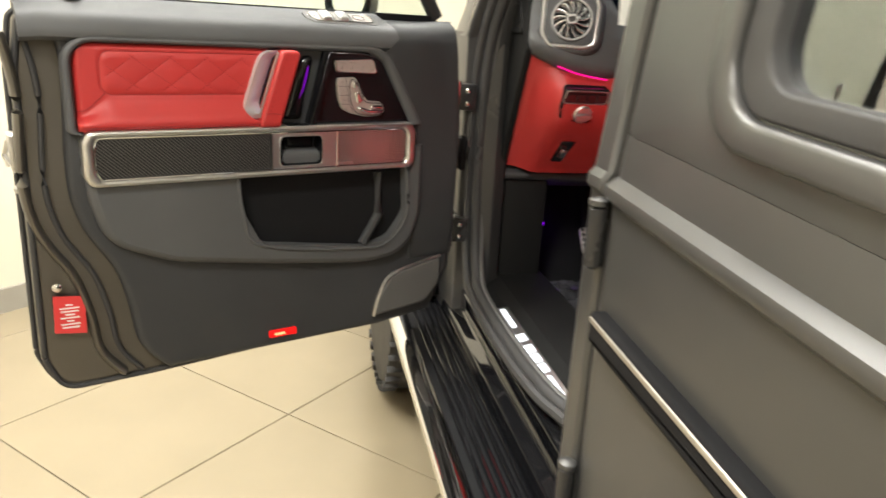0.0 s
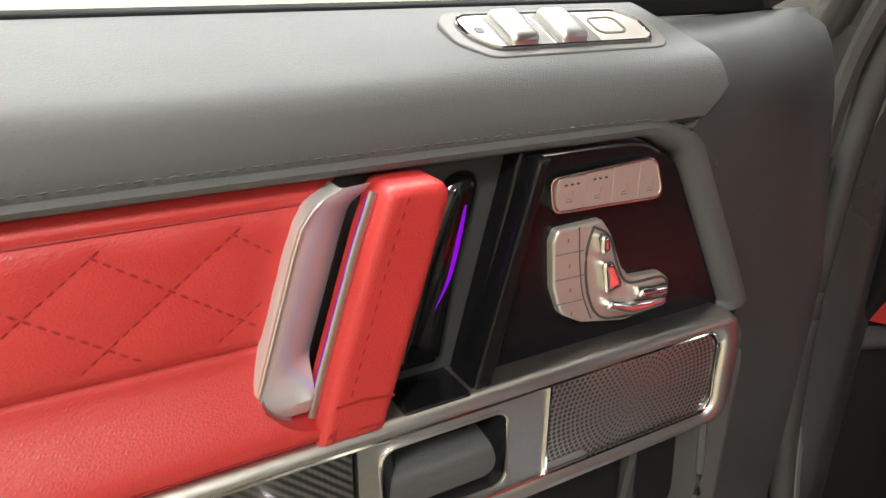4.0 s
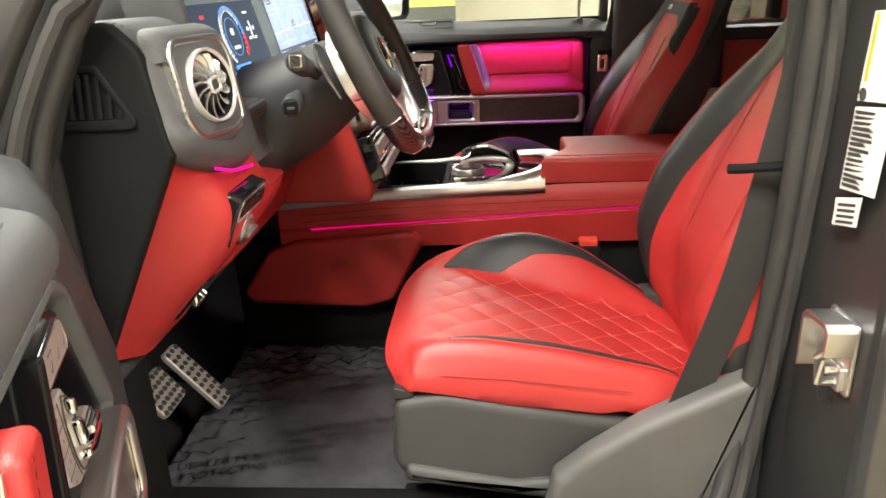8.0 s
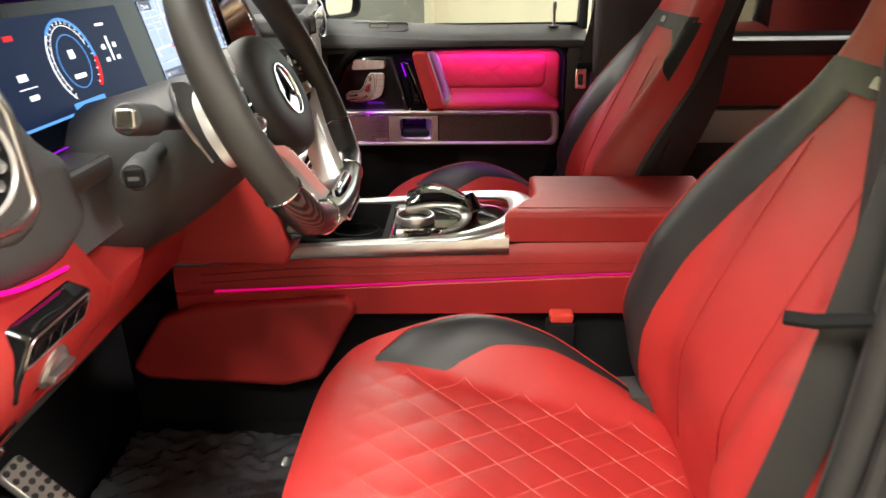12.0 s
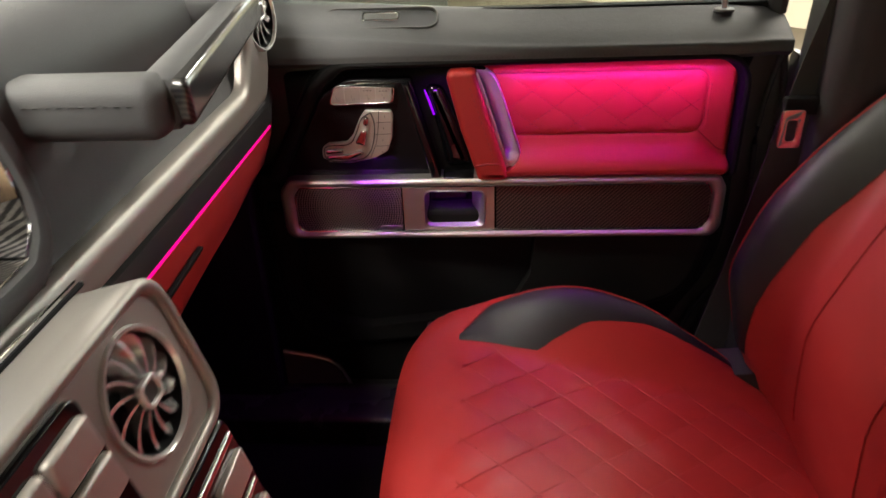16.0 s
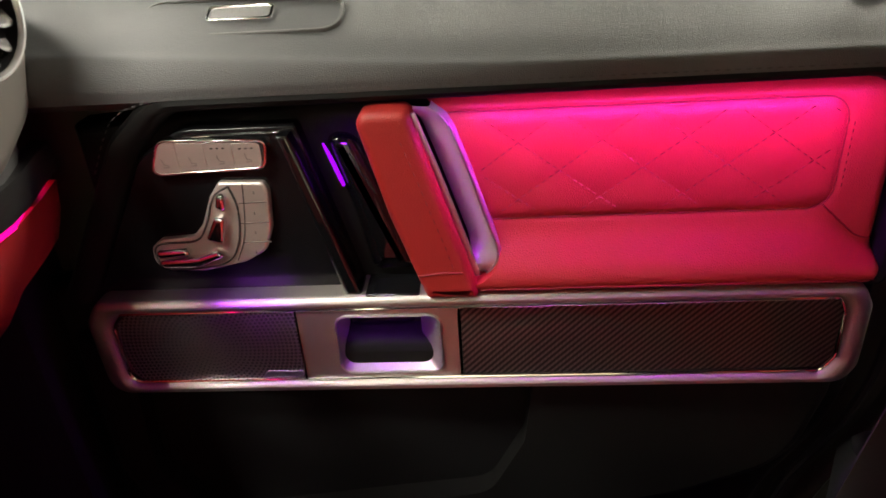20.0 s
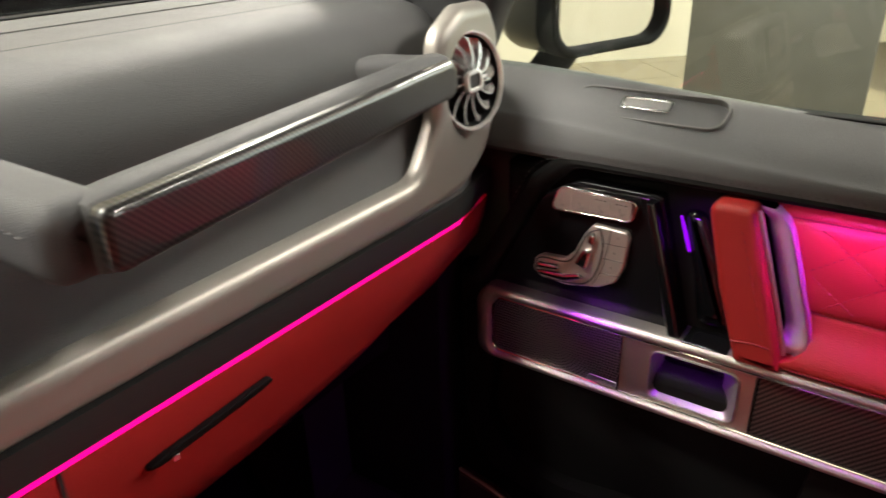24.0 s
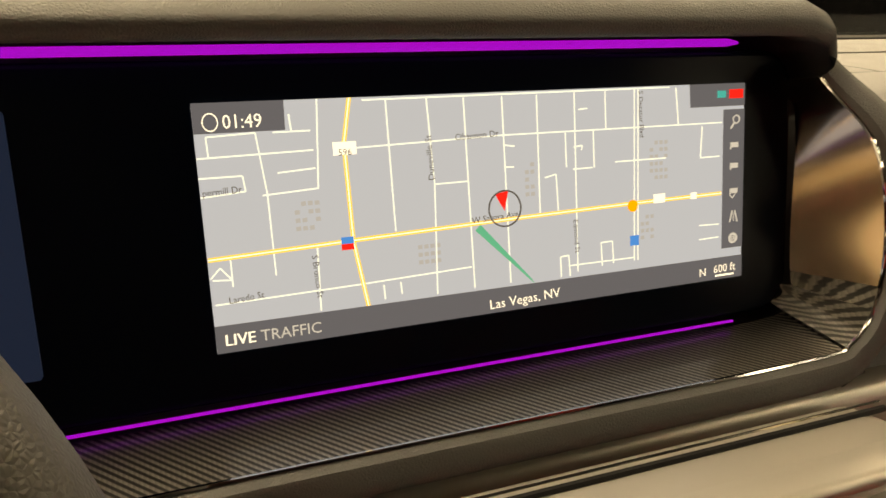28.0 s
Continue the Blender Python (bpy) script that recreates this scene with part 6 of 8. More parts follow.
bore(tb, (0.718, -0.0855, 1.240), (-0.10, -0.98, 0.12), 0.0475)
part("light_guide", prism([(0.205, 1.1020), (0.690, 1.1020), (0.690, 1.0985), (0.205, 1.0985)], 0.0, 0.0135, XZ(-0.073), 0.001), MAGENTA_GLOW, dash, "magenta light line under the trim")
part("light_guide", prism([(0.694, 1.1020), (0.775, 1.1040), (0.775, 1.1005), (0.694, 1.0985)], 0.0, 0.011, lambda a, b, c: Vector((a, -0.073 - c + 0.03 * sstep(a, 0.69, 0.80), b)), 0.001), MAGENTA_GLOW, dash, "magenta light line under the trim")
part("lower_strip", loft([[Vector((x, -0.074 - c + 0.024 * sstep(x, 0.68, 0.80), z)) for c, z in ((0, 1.129), (0.0135, 1.128), (0.0150, 1.116), (0.0135, 1.1040), (0, 1.1030))] for x in steps(0.19, 0.785, 24)]), BLACK, dash, "black leather strip under the trim band")
# red lower panel and glove box
gx = steps(0.20, 0.78, 14)
rows = []
for x in gx:
    zb = lerp_table([(0.20, 0.935), (0.45, 0.945), (0.60, 0.962), (0.70, 0.99), (0.78, 1.03)], x)
    e = 0.02 * sstep(x, 0.69, 0.80)
    rows.append([Vector((x, -0.082 + e, 1.0975)), Vector((x, -0.078 + e, 1.072)), Vector((x, -0.067 + e, 1.045)), Vector((x, -0.045 + e, (1.04 + zb) / 2)), Vector((x, -0.015 + e, zb)), Vector((x, 0.06, zb - 0.03)), Vector((x, 0.12, zb - 0.04)), Vector((x, 0.12, 1.0975))])
part("glove_box", loft(rows), RED, dash, "red leather glove box lid")
part("glove_gap", tube([(0.262, -0.082, 1.096), (0.262, -0.078, 1.072), (0.262, -0.066, 1.048), (0.262, -0.022, 0.986)], 0.0016, 5), INK, dash)
gh = part("glove_handle", prism(arc_round([(0.312, 1.050), (0.33, 1.055), (0.425, 1.066), (0.432, 1.060), (0.42, 1.054), (0.33, 1.043)], 0.004, 3), 0.0, 0.006, lambda a, b, c: Vector((a, -0.069 - c - (b - 1.05) * 0.55, b)), 0.002), MATTE, dash, "dark glove box handle slot")
part("handle_key", prism(rrect(0.336, 0.342, 1.041, 1.047, 0.001, 2), 0.006, 0.009, lambda a, b, c: Vector((a, -0.068 - c, b + 0.003)), 0.001), CHROME, gh)
part("under_panel", block(-0.60, 0.76, 0.06, 0.30, 0.86, 0.955, 0.02), MATTE, dash)

# grab handle
gb = thing("grab_handle", (0.45, -0.10, 1.26), "padded leather grab handle with a glossy carbon face", "handle")


def hsec(p, w, h, ax):
    a = Vector(ax)
    return [p + a * (w * math.cos(t) * (abs(math.cos(t)) ** -0.35 if abs(math.cos(t)) > 0.01 else 1)) + Vector((0, 0, h * math.sin(t) * (abs(math.sin(t)) ** -0.35 if abs(math.sin(t)) > 0.01 else 1))) for t in (2 * math.pi * j / 16 for j in range(16))]


yb = lambda x: -0.140 + (x - 0.29) * 0.155
part("grip", prism(rrect(0.260, 0.304, 1.2335, 1.2775, 0.015, 5), 0.0, 0.120, XZ(-0.030), 0.014, None, 5), GREY, gb, "soft grey leather arm of the grip")
bar_ = [(0.282, 0.010, 0.014), (0.284, 0.014, 0.019), (0.290, 0.0165, 0.0210)] + [(x, 0.0170, 0.0215) for x in (0.31, 0.36, 0.42, 0.50, 0.58, 0.64)] + [(0.660, 0.0165, 0.0205), (0.668, 0.014, 0.018), (0.671, 0.010, 0.013)]
part("grip_bar", loft([hsec(Vector((x, yb(x), 1.2555)), w, h, (0, -1, 0)) for x, w, h in bar_]), GREY, gb, "soft grey leather grip bar")
right_arm = [((0.655, -0.090, 1.256), 0.015, 0.019), ((0.640, -0.070, 1.257), 0.019, 0.019), ((0.618, -0.045, 1.258), 0.022, 0.020), ((0.60, -0.02, 1.259), 0.024, 0.020)]
part("grip_end", loft([hsec(Vector(p), w, h, Vector((0.75, 0.66, 0)).normalized()) for p, w, h in right_arm]), GREY, gb, "leather end of the grip")
gf = lambda a, b, c: Vector((a, yb(a) - 0.0160 - c, b))
part("face", prism(arc_round([(0.284, 1.2385), (0.658, 1.2385), (0.666, 1.248), (0.665, 1.264), (0.656, 1.2725), (0.282, 1.2735)], [0.008, 0.008, 0.006, 0.006, 0.006, 0.008], 4), -0.012, 0.0065, gf, 0.0055, None, 5), carbon("carbon_twill_grab", (0, 2), 0.0042, 1.0, 0.05), gb, "glossy carbon fibre face")
part("seam", stitches([(0.2596, -0.05, 1.262), (0.2596, -0.135, 1.262)], 0.004, 0.003, 0.0008), INK, gb)

# centre stack
CN = Vector((0, -0.966, 0.259))
CD = Vector((0, 0.259, 0.966))
CP = lambda a, b, c: Vector((0.035 + a, -0.142, 1.176)) + CD * b + CN * c
part("stack_body", prism(arc_round([(0.10, 0.918), (0.10, 1.13), (-0.075, 1.145), (-0.125, 1.14), (-0.180, 0.945), (-0.172, 0.918)], 0.012), -0.128, 0.185, YZ(), 0.006, None, 3, 0.006), RED, dash, "red leather centre stack")
ch = part("vent_housing", prism(rrect(-0.158, 0.160, -0.118, 0.0, 0.026, 6), -0.05, 0.007, CP, 0.008), SATIN_BAND, dash, "satin silver centre vent housing")
part("housing_rim", frame_prism(rrect(-0.158, 0.160, -0.118, 0.0, 0.026, 6), rrect(-0.149, 0.151, -0.109, -0.009, 0.020, 6), -0.01, 0.012, CP, 0.004), SATIN_BAND, ch, "raised satin rim")
part("joint", tube([CP(a, 0.0010, -0.036) for a in steps(-0.150, 0.152, 10)], 0.0020, 6), MATTE, ch)
part("bright_edge", tube([CP(a, 0.0040, -0.039) for a in steps(-0.150, 0.152, 10)], 0.0008, 5), CHROME, ch)
for a in (0.098, -0.098):
    bore(ch, CP(a, -0.056, 0.0080), CN, 0.0414)
    vent(CP(a, -0.056, 0.0085), CN, 0.040, ch)
part("switch_field", prism(rrect(-0.043, 0.043, -0.098, -0.012, 0.006, 3), 0.0, 0.0135, CP, 0.001), PIANO, ch, "black centre switch field")
for k in range(2):
    for j in range(2):
        part("button", prism(rrect(-0.040 + j * 0.041, -0.002 + j * 0.041, -0.070 + k * 0.026, -0.047 + k * 0.026, 0.003, 3), 0.012, 0.0185, CP, 0.003), KEY, ch, "pale metal button")
cs = part("climate_panel", prism(rrect(-0.150, 0.152, -0.225, -0.124, 0.008, 4), -0.05, 0.006, CP, 0.003), PIANO, dash, "black climate control panel")
for k, (b0, b1) in enumerate(((-0.142, -0.136), (-0.172, -0.150), (-0.186, -0.181), (-0.214, -0.196))):
    for j in range(1 if k % 2 == 0 else 6):
        a0, a1 = (-0.146, 0.148) if k % 2 == 0 else (-0.144 + j * 0.049, -0.144 + j * 0.049 + 0.044)
        part("control_key" if k % 2 else "bright_strip", prism(rrect(a0, a1, b0, b1, 0.0015, 2), 0.004, 0.011 if k % 2 else 0.008, CP, 0.0015), KEY if k % 2 else CHROME, cs)
part("warning_light", prism(rrect(-0.098, -0.082, -0.178, -0.174, 0.0005, 1), 0.006, 0.0075, CP), MAP_ORANGE, cs)

# driver's side: vent pod, side panel, red lower panel
rows = []
for x, k in ((-0.774, 0.74), (-0.772, 0.86), (-0.766, 0.94), (-0.754, 0.99), (-0.735, 1.0), (-0.69, 1.0), (-0.65, 1.0), (-0.615, 0.99), (-0.585, 0.95), (-0.560, 0.87), (-0.54, 0.78), (-0.525, 0.66), (-0.518, 0.5)):
    zb = lerp_table([(-0.79, 1.170), (-0.74, 1.150), (-0.68, 1.126), (-0.60, 1.112), (-0.50, 1.110)], x)
    yf = -0.082 + 0.014 * sstep(-x, 0.70, 0.79)
    zt = 1.316 - 0.06 * sstep(x, -0.62, -0.53)
    o = arc_round([(0.06, zt - 0.003), (yf + 0.050, zt), (yf + 0.004, zt - 0.040), (yf - 0.014, 1.205), (yf - 0.026, zb + 0.024), (yf - 0.006, zb), (0.06, zb + 0.01)], [0, 0.05, 0.035, 0.03, 0.025, 0.02, 0], 5)
    zc = (zt + zb) / 2
    rows.append([Vector((x, 0.06 + (y - 0.06) * (0.62 + 0.38 * k), zc + (z - zc) * (0.35 + 0.65 * k))) for y, z in o])
part("vent_pod", loft(rows), GREY, dash, "grey leather vent pod with rounded corners")
part("pod_seam", stitches([(-0.757, 0.03, 1.3165), (-0.757, -0.035, 1.313), (-0.760, -0.078, 1.283), (-0.760, -0.093, 1.23), (-0.755, -0.090, 1.19)], 0.005, 0.0035, 0.0007), INK, dash)
VA = Vector((-0.20, -0.96, 0.16)).normalized()
VR = VA.cross(Vector((0, 0, 1))).normalized() * -1
VU = VR.cross(VA).normalized() * (1 if VR.cross(VA).z > 0 else -1)
VC = Vector((-0.690, -0.091, 1.236))
vp = lambda a, b, c: VC + VR * a + VU * b + VA * c
vo_ = arc_round([(-0.062, 0.058), (0.050, 0.058), (0.060, 0.030), (0.056, -0.050), (0.030, -0.060), (-0.046, -0.058), (-0.064, -0.030)], [0.024, 0.022, 0.03, 0.022, 0.03, 0.024, 0.03], 5)
vi_ = [(0.047 * math.cos(w), 0.047 * math.sin(w)) for w in steps(0, 2 * math.pi, 48)[:-1]]
part("vent_cushion", loft([[vp(a, b, c) for a, b in inset2(vo_, d)] for d, c in ((-0.017, -0.034), (-0.0155, -0.016), (-0.012, -0.005), (-0.007, 0.002), (-0.003, 0.0055), (0.003, 0.0065), (0.0045, -0.006))], close=False), GREY, dash, "soft leather cushion round the vent")
part("vent_frame", frame_prism(vo_, inset2(vo_, 0.0085), -0.012, 0.0095, vp, 0.0035), SATIN, dash, "satin silver vent frame")
vf_ = inset2(vo_, 0.0075)
vi_ = [tuple(Vector(p).normalized() * 0.0440) for p in vf_]
part("vent_field", frame_prism(vf_, vi_, -0.004, 0.0075, vp, 0.0015), GREY, dash, "dark leather field in the vent frame")
vent(tuple(VC + VA * 0.0130), tuple(VA), 0.041, dash)
part("light_guide", tube(smooth_line([(-0.712, -0.097, 1.1420), (-0.675, -0.101, 1.1300), (-0.64, -0.1025, 1.1235), (-0.60, -0.102, 1.1180)], 5), 0.0020, 6), MAGENTA_GLOW, dash, "magenta light line under the pod")
ye = lambda z: lerp_table([(0.88, 0.078), (0.915, 0.060), (1.171, -0.074)], z)
ym = lambda z: lerp_table([(0.88, 0.050), (0.922, 0.012), (0.965, -0.028), (1.005, -0.072), (1.04, -0.097), (1.075, -0.110), (1.100, -0.104), (1.135, -0.080), (1.17, -0.070)], z)
rows = []
for x in [-0.770, -0.768, -0.760] + steps(-0.745, -0.575, 12) + [-0.55, -0.52, -0.48, -0.44, -0.42, -0.405, -0.395]:
    k = sstep(x, -0.765, -0.690)
    e = (0.010 if x < -0.769 else 0.003 if x < -0.767 else 0.0) + 0.05 * sstep(x, -0.44, -0.39) ** 2 + 0.012 * sstep(x, -0.58, -0.50)
    zl = 0.885 + 0.012 * (1 - k)
    zz = steps(1.165 - 0.10 * sstep(x, -0.58, -0.52), zl, 30)
    fy = lambda z: sum(ye(z + d) * (1 - k) + ym(z + d) * k for d in (-0.02, -0.01, 0, 0.01, 0.02)) / 5
    pr = [Vector((x + 0.012 * (1.16 - z) / 0.28 * (1 - k), fy(z) + e, z)) for z in zz]
    rows.append(pr + [Vector((x, fy(zl) + e + 0.014, zl + 0.001)), Vector((x, 0.11, zl + 0.03)), Vector((x, 0.11, 1.15))])
part("knee_panel", loft(rows), RED, dash, "red leather knee panel")
part("under_cover", prism(arc_round([(0.078, 0.868), (0.0, 0.93), (-0.030, 1.00), (0.05, 1.06), (0.25, 0.9), (0.25, 0.83)], 0.01), -0.47, -0.14, YZ(), 0.004), RED, dash, "red leather panel under the column")
part("under_cover", prism(arc_round([(0.05, 0.872), (0.09, 0.852), (0.28, 0.80), (0.28, 0.90), (0.1, 0.9)], 0.01), -0.775, -0.14, YZ(), 0.006), PLASTIC, dash, "black cover under the red panel")
side = arc_round([(0.090, 0.868), (0.060, 1.20), (0.040, 1.312), (-0.03, 1.316), (-0.060, 1.285), (-0.078, 1.172), (0.060, 0.900)], [0.01, 0.02, 0.04, 0.02, 0.03, 0.004, 0.005], 4)
part("side_panel", prism(side, -0.764, -0.778, YZ(), 0.005), PLASTIC_DK, dash, "black plastic end panel")
sv = lambda a, b, c: Vector((-0.778 - c, a, b))
tri_o, tri_i = arc_round([(0.056, 1.203), (0.024, 1.274), (-0.012, 1.274), (-0.052, 1.203)], 0.009, 4), arc_round([(0.044, 1.216), (0.020, 1.265), (-0.008, 1.265), (-0.036, 1.216)], 0.005, 4)
sg = part("side_vent", frame_prism(tri_o, tri_i, -0.004, 0.004, sv, 0.003), PLASTIC_DK, dash, "black triangular side vent")
part("vent_back", prism(tri_i, -0.004, -0.001, sv), MATTE, sg)
for k in range(7):
    y = 0.036 - k * 0.0105
    h = min(1.264, 1.2655 - max(0.0, y - 0.020) * 2.0 - max(0.0, -0.004 - y) * 1.7)
    part("slat", tube([Vector((-0.780, y, 1.2165)), Vector((-0.780, y - 0.004, h))], 0.0024, 6, flat=1.6), PLASTIC_DK, sg)

# light switch, brake switch
KN = Vector((0, -0.90, -0.40)).normalized()
KD = Vector((0, -0.40, 0.90))
KD = (KD - KN * KD.dot(KN)).normalized()
KP = lambda a, b, c: Vector((-0.645 + a, -0.092, 1.052)) + KD * b + KN * c
lsw = part("light_switch", prism(arc_round([(-0.055, 0.010), (-0.050, -0.020), (0.005, -0.032), (0.050, -0.020), (0.056, 0.010), (0.052, 0.052), (-0.050, 0.052)], 0.010, 4), -0.015, 0.006, KP, 0.003), PIANO, dash, "black headlamp switch block")
part("rim", tube([KP(a, b, 0.006) for a, b in arc_round([(-0.050, 0.018), (0.050, 0.018), (0.048, 0.048), (-0.046, 0.048)], 0.008, 4)], 0.0014, 6, closed=True), SATIN, lsw)
for k in range(4):
    part("key", prism(rrect(-0.042 + k * 0.022, -0.023 + k * 0.022, 0.024, 0.042, 0.002, 2), 0.005, 0.009, KP, 0.001), PIANO, lsw)
part("dial", turned([(0.021, 0.0), (0.021, 0.006), (0.018, 0.009), (0.004, 0.0095)], KP(0.0, -0.007, 0.004), KN, 28), SATIN, lsw, "chrome headlamp dial")
part("dial_grip", block(-0.019, 0.019, -0.005, 0.005, 0, 0.009, 0.003, None, lambda a, b, c: KP(a, b - 0.007, 0.012 + c)), SATIN, lsw)
BN = Vector((0, -0.72, -0.69)).normalized()
BD = Vector((0, -0.69, 0.72)).normalized()
BP = lambda a, b, c: Vector((-0.650 + a, -0.010, 0.955)) + BD * b + BN * c
bsw = part("brake_switch", prism(arc_round([(-0.018, -0.044), (0.010, -0.044), (0.022, 0.034), (-0.012, 0.034)], 0.005, 3), -0.012, 0.010, BP, 0.003), PIANO, dash, "black parking brake switch")
part("lever", prism(rrect(-0.008, 0.008, -0.016, 0.010, 0.003, 3), 0.008, 0.020, BP, 0.004), CHROME, bsw)
part("wiper_column", tube(smooth_line([(-0.352, -0.205, 1.216), (-0.358, -0.16, 1.190), (-0.372, -0.08, 1.150), (-0.39, 0.05, 1.10)], 4), [0.052 + 0.052 * t for t in steps(0, 1, 12)], 24), PLASTIC, dash, "black steering column cover")
def stalk(a, b, r, cap):
    a, b = Vector(a), Vector(b)
    d = (b - a).normalized()
    u = d.cross(Vector((0, 0, 1))).normalized()
    v = u.cross(d)
    sk = part("stalk", tube([a, a + (b - a) * 0.55, a + (b - a) * 0.62, b - d * 0.004, b], [r * 0.62, r * 0.66, r, r, r * 0.85], 16), PLASTIC, dash, "black column stalk")
    m = lambda p, q, c: b + u * p + v * q + d * c
    part("stalk_cap", prism(rrect(-r * 0.62, r * 0.62, -r * 0.62, r * 0.62, r * 0.25, 4), -0.002, 0.005, m, 0.002), CHROME if cap else PLASTIC_DK, sk)
    if not cap:
        part("stalk_mark", prism(rrect(-r * 0.35, r * 0.35, -r * 0.12, r * 0.12, 0.0005, 2), 0.005, 0.0055, m), PLASTIC_GREY, sk)


stalk((-0.43, -0.16, 1.215), (-0.588, -0.175, 1.250), 0.0145, True)
stalk((-0.43, -0.13, 1.185), (-0.530, -0.145, 1.182), 0.0150, False)


# ---- centre console ----
con = thing("centre_console", (0.07, -0.45, 0.55), "red leather centre console with bright rails and a shifter", "console")
top = lambda y: lerp_table([(-0.90, 0.925), (-0.52, 0.922), (-0.20, 0.914), (0.04, 0.896)], y)
sunk = lambda y: 0.012 + 0.052 * sstep(y, -0.34, -0.30)
gz = lambda y: lerp_table([(-0.90, 0.878), (-0.69, 0.872), (-0.02, 0.838), (0.05, 0.834)], y)
rows = []
for y in [0.05, 0.045] + steps(0.02, -0.28, 8) + [-0.30, -0.31, -0.32, -0.33, -0.34] + steps(-0.38, -0.85, 8) + [-0.90]:
    zt_ = top(y)
    lo = lerp_table([(-0.9, 0.80), (-0.28, 0.795), (0.05, 0.77)], y)
    zt_ += 0.006 * sstep(-y, 0.52, 0.56)
    rows.append([Vector(p) for p in ((-0.046, y, zt_), (-0.053, y, zt_ - 0.006), (-0.058, y, zt_ - 0.03), (-0.060, y, gz(y) + 0.004), (-0.054, y, gz(y)), (-0.060, y, gz(y) - 0.006), (-0.058, y, lo), (-0.02, y, lo), (0.17, y, lo), (0.196, y, lo), (0.196, y, zt_ - 0.01), (0.190, y, zt_), (0.184, y, zt_ - sunk(y)), (-0.042, y, zt_ - sunk(y)))])
part("body", loft(rows), RED, con, "red leather console body")
part("base", block(-0.03, 0.17, -0.95, 0.18, 0.53, 0.80, 0.01), CARPET, con)
part("light_guide", tube([(-0.0585, y, gz(y)) for y in steps(-0.02, -0.80, 14)], 0.0017, 6), MAGENTA_FAINT, con, "magenta light line along the console")
for dz in (0.03, 0.045):
    part("seam", tube([(-0.0592, y, top(y) - dz) for y in steps(0.0, -0.80, 10)], 0.0010, 5), SEAM_RED, con)
part("knee_pad", prism(arc_round([(0.150, 0.690), (0.080, 0.790), (0.013, 0.815), (-0.250, 0.832), (-0.272, 0.812), (-0.195, 0.672), (-0.130, 0.655), (0.120, 0.668)], [0.02, 0.03, 0.03, 0.015, 0.02, 0.03, 0.04, 0.02], 4), -0.04, -0.078, YZ(), 0.010), RED, con, "red leather knee pad")
# rails round the shifter
rail = smooth_line([(-0.050, 0.03, 0.904), (-0.049, -0.10, 0.914), (-0.047, -0.25, 0.922), (-0.046, -0.38, 0.929), (-0.040, -0.46, 0.936), (-0.010, -0.525, 0.944), (0.035, -0.556, 0.950), (0.080, -0.562, 0.951), (0.125, -0.552, 0.950), (0.162, -0.515, 0.944), (0.180, -0.44, 0.937), (0.184, -0.35, 0.930), (0.184, -0.25, 0.924), (0.182, -0.16, 0.920)], 6)
rr = [0.010 + 0.014 * math.sin(math.pi * max(0, min(1, (i - 18) / 46))) ** 1.3 for i in range(len(rail))]
part("rail", tube(rail, rr, 14, flat=0.45), SATIN, con, "satin aluminium rail round the shifter")
rx_ = lambda y: lerp_table([(-0.54, 0.010), (-0.525, -0.010), (-0.46, -0.038), (-0.38, -0.046), (-0.25, -0.047), (0.05, -0.050)], y)
rz_ = lambda y: lerp_table([(-0.54, 0.946), (-0.525, 0.944), (-0.46, 0.936), (-0.38, 0.929), (-0.25, 0.922), (-0.10, 0.914), (0.05, 0.902)], y)
part("side_strip", loft([[Vector(p) for p in ((-0.0615, y, top(y) - 0.012), (-0.0645, y, top(y) - 0.008), (-0.0645, y, top(y) + 0.002), (-0.0605, y, (top(y) + rz_(y)) / 2 + 0.006), (rx_(y) - 0.004, y, rz_(y) + 0.002), (rx_(y), y, rz_(y) - 0.006), (rx_(y), y, top(y) - 0.012))] for y in steps(0.045, -0.532, 22)]), SATIN, con, "bright strip on the console edge")
tray_o = [(-0.045, -0.318), (0.183, -0.318), (0.183, -0.38), (0.180, -0.44), (0.172, -0.485), (0.158, -0.517), (0.128, -0.548), (0.080, -0.560), (0.032, -0.553), (-0.010, -0.524), (-0.030, -0.488), (-0.042, -0.44), (-0.045, -0.38)]
part("shifter_plate", prism(tray_o, 0.905, 0.924, XY(), 0.002), carbon("carbon_twill_console", (0, 1), 0.005, 0.9), con, "dark carbon shifter plate")
part("storage_well", prism(rrect(-0.040, 0.182, -0.322, -0.150, 0.012, 4), 0.866, 0.872, XY(), 0.001), MATTE, con, "open black storage well")
part("well_rim", frame_prism(rrect(-0.044, 0.183, -0.326, -0.150, 0.015, 4), rrect(-0.026, 0.164, -0.313, -0.170, 0.012, 4), 0.870, 0.9255, XY(), 0.002), MATTE, con)
for x in (0.028, 0.112):
    part("cup_ring", tube([(x + 0.036 * math.cos(w), -0.248 + 0.044 * math.sin(w), 0.890) for w in steps(0, 2 * math.pi, 26)], 0.0018, 6), PLASTIC_DK, con)
sh = part("control_field", prism(arc_round([(-0.028, -0.334), (0.125, -0.327), (0.118, -0.41), (0.080, -0.450), (0.012, -0.438), (-0.030, -0.395)], [0.006, 0.006, 0.03, 0.02, 0.03, 0.02], 4), 0.920, 0.927, XY(), 0.002), PIANO, con, "black control field")
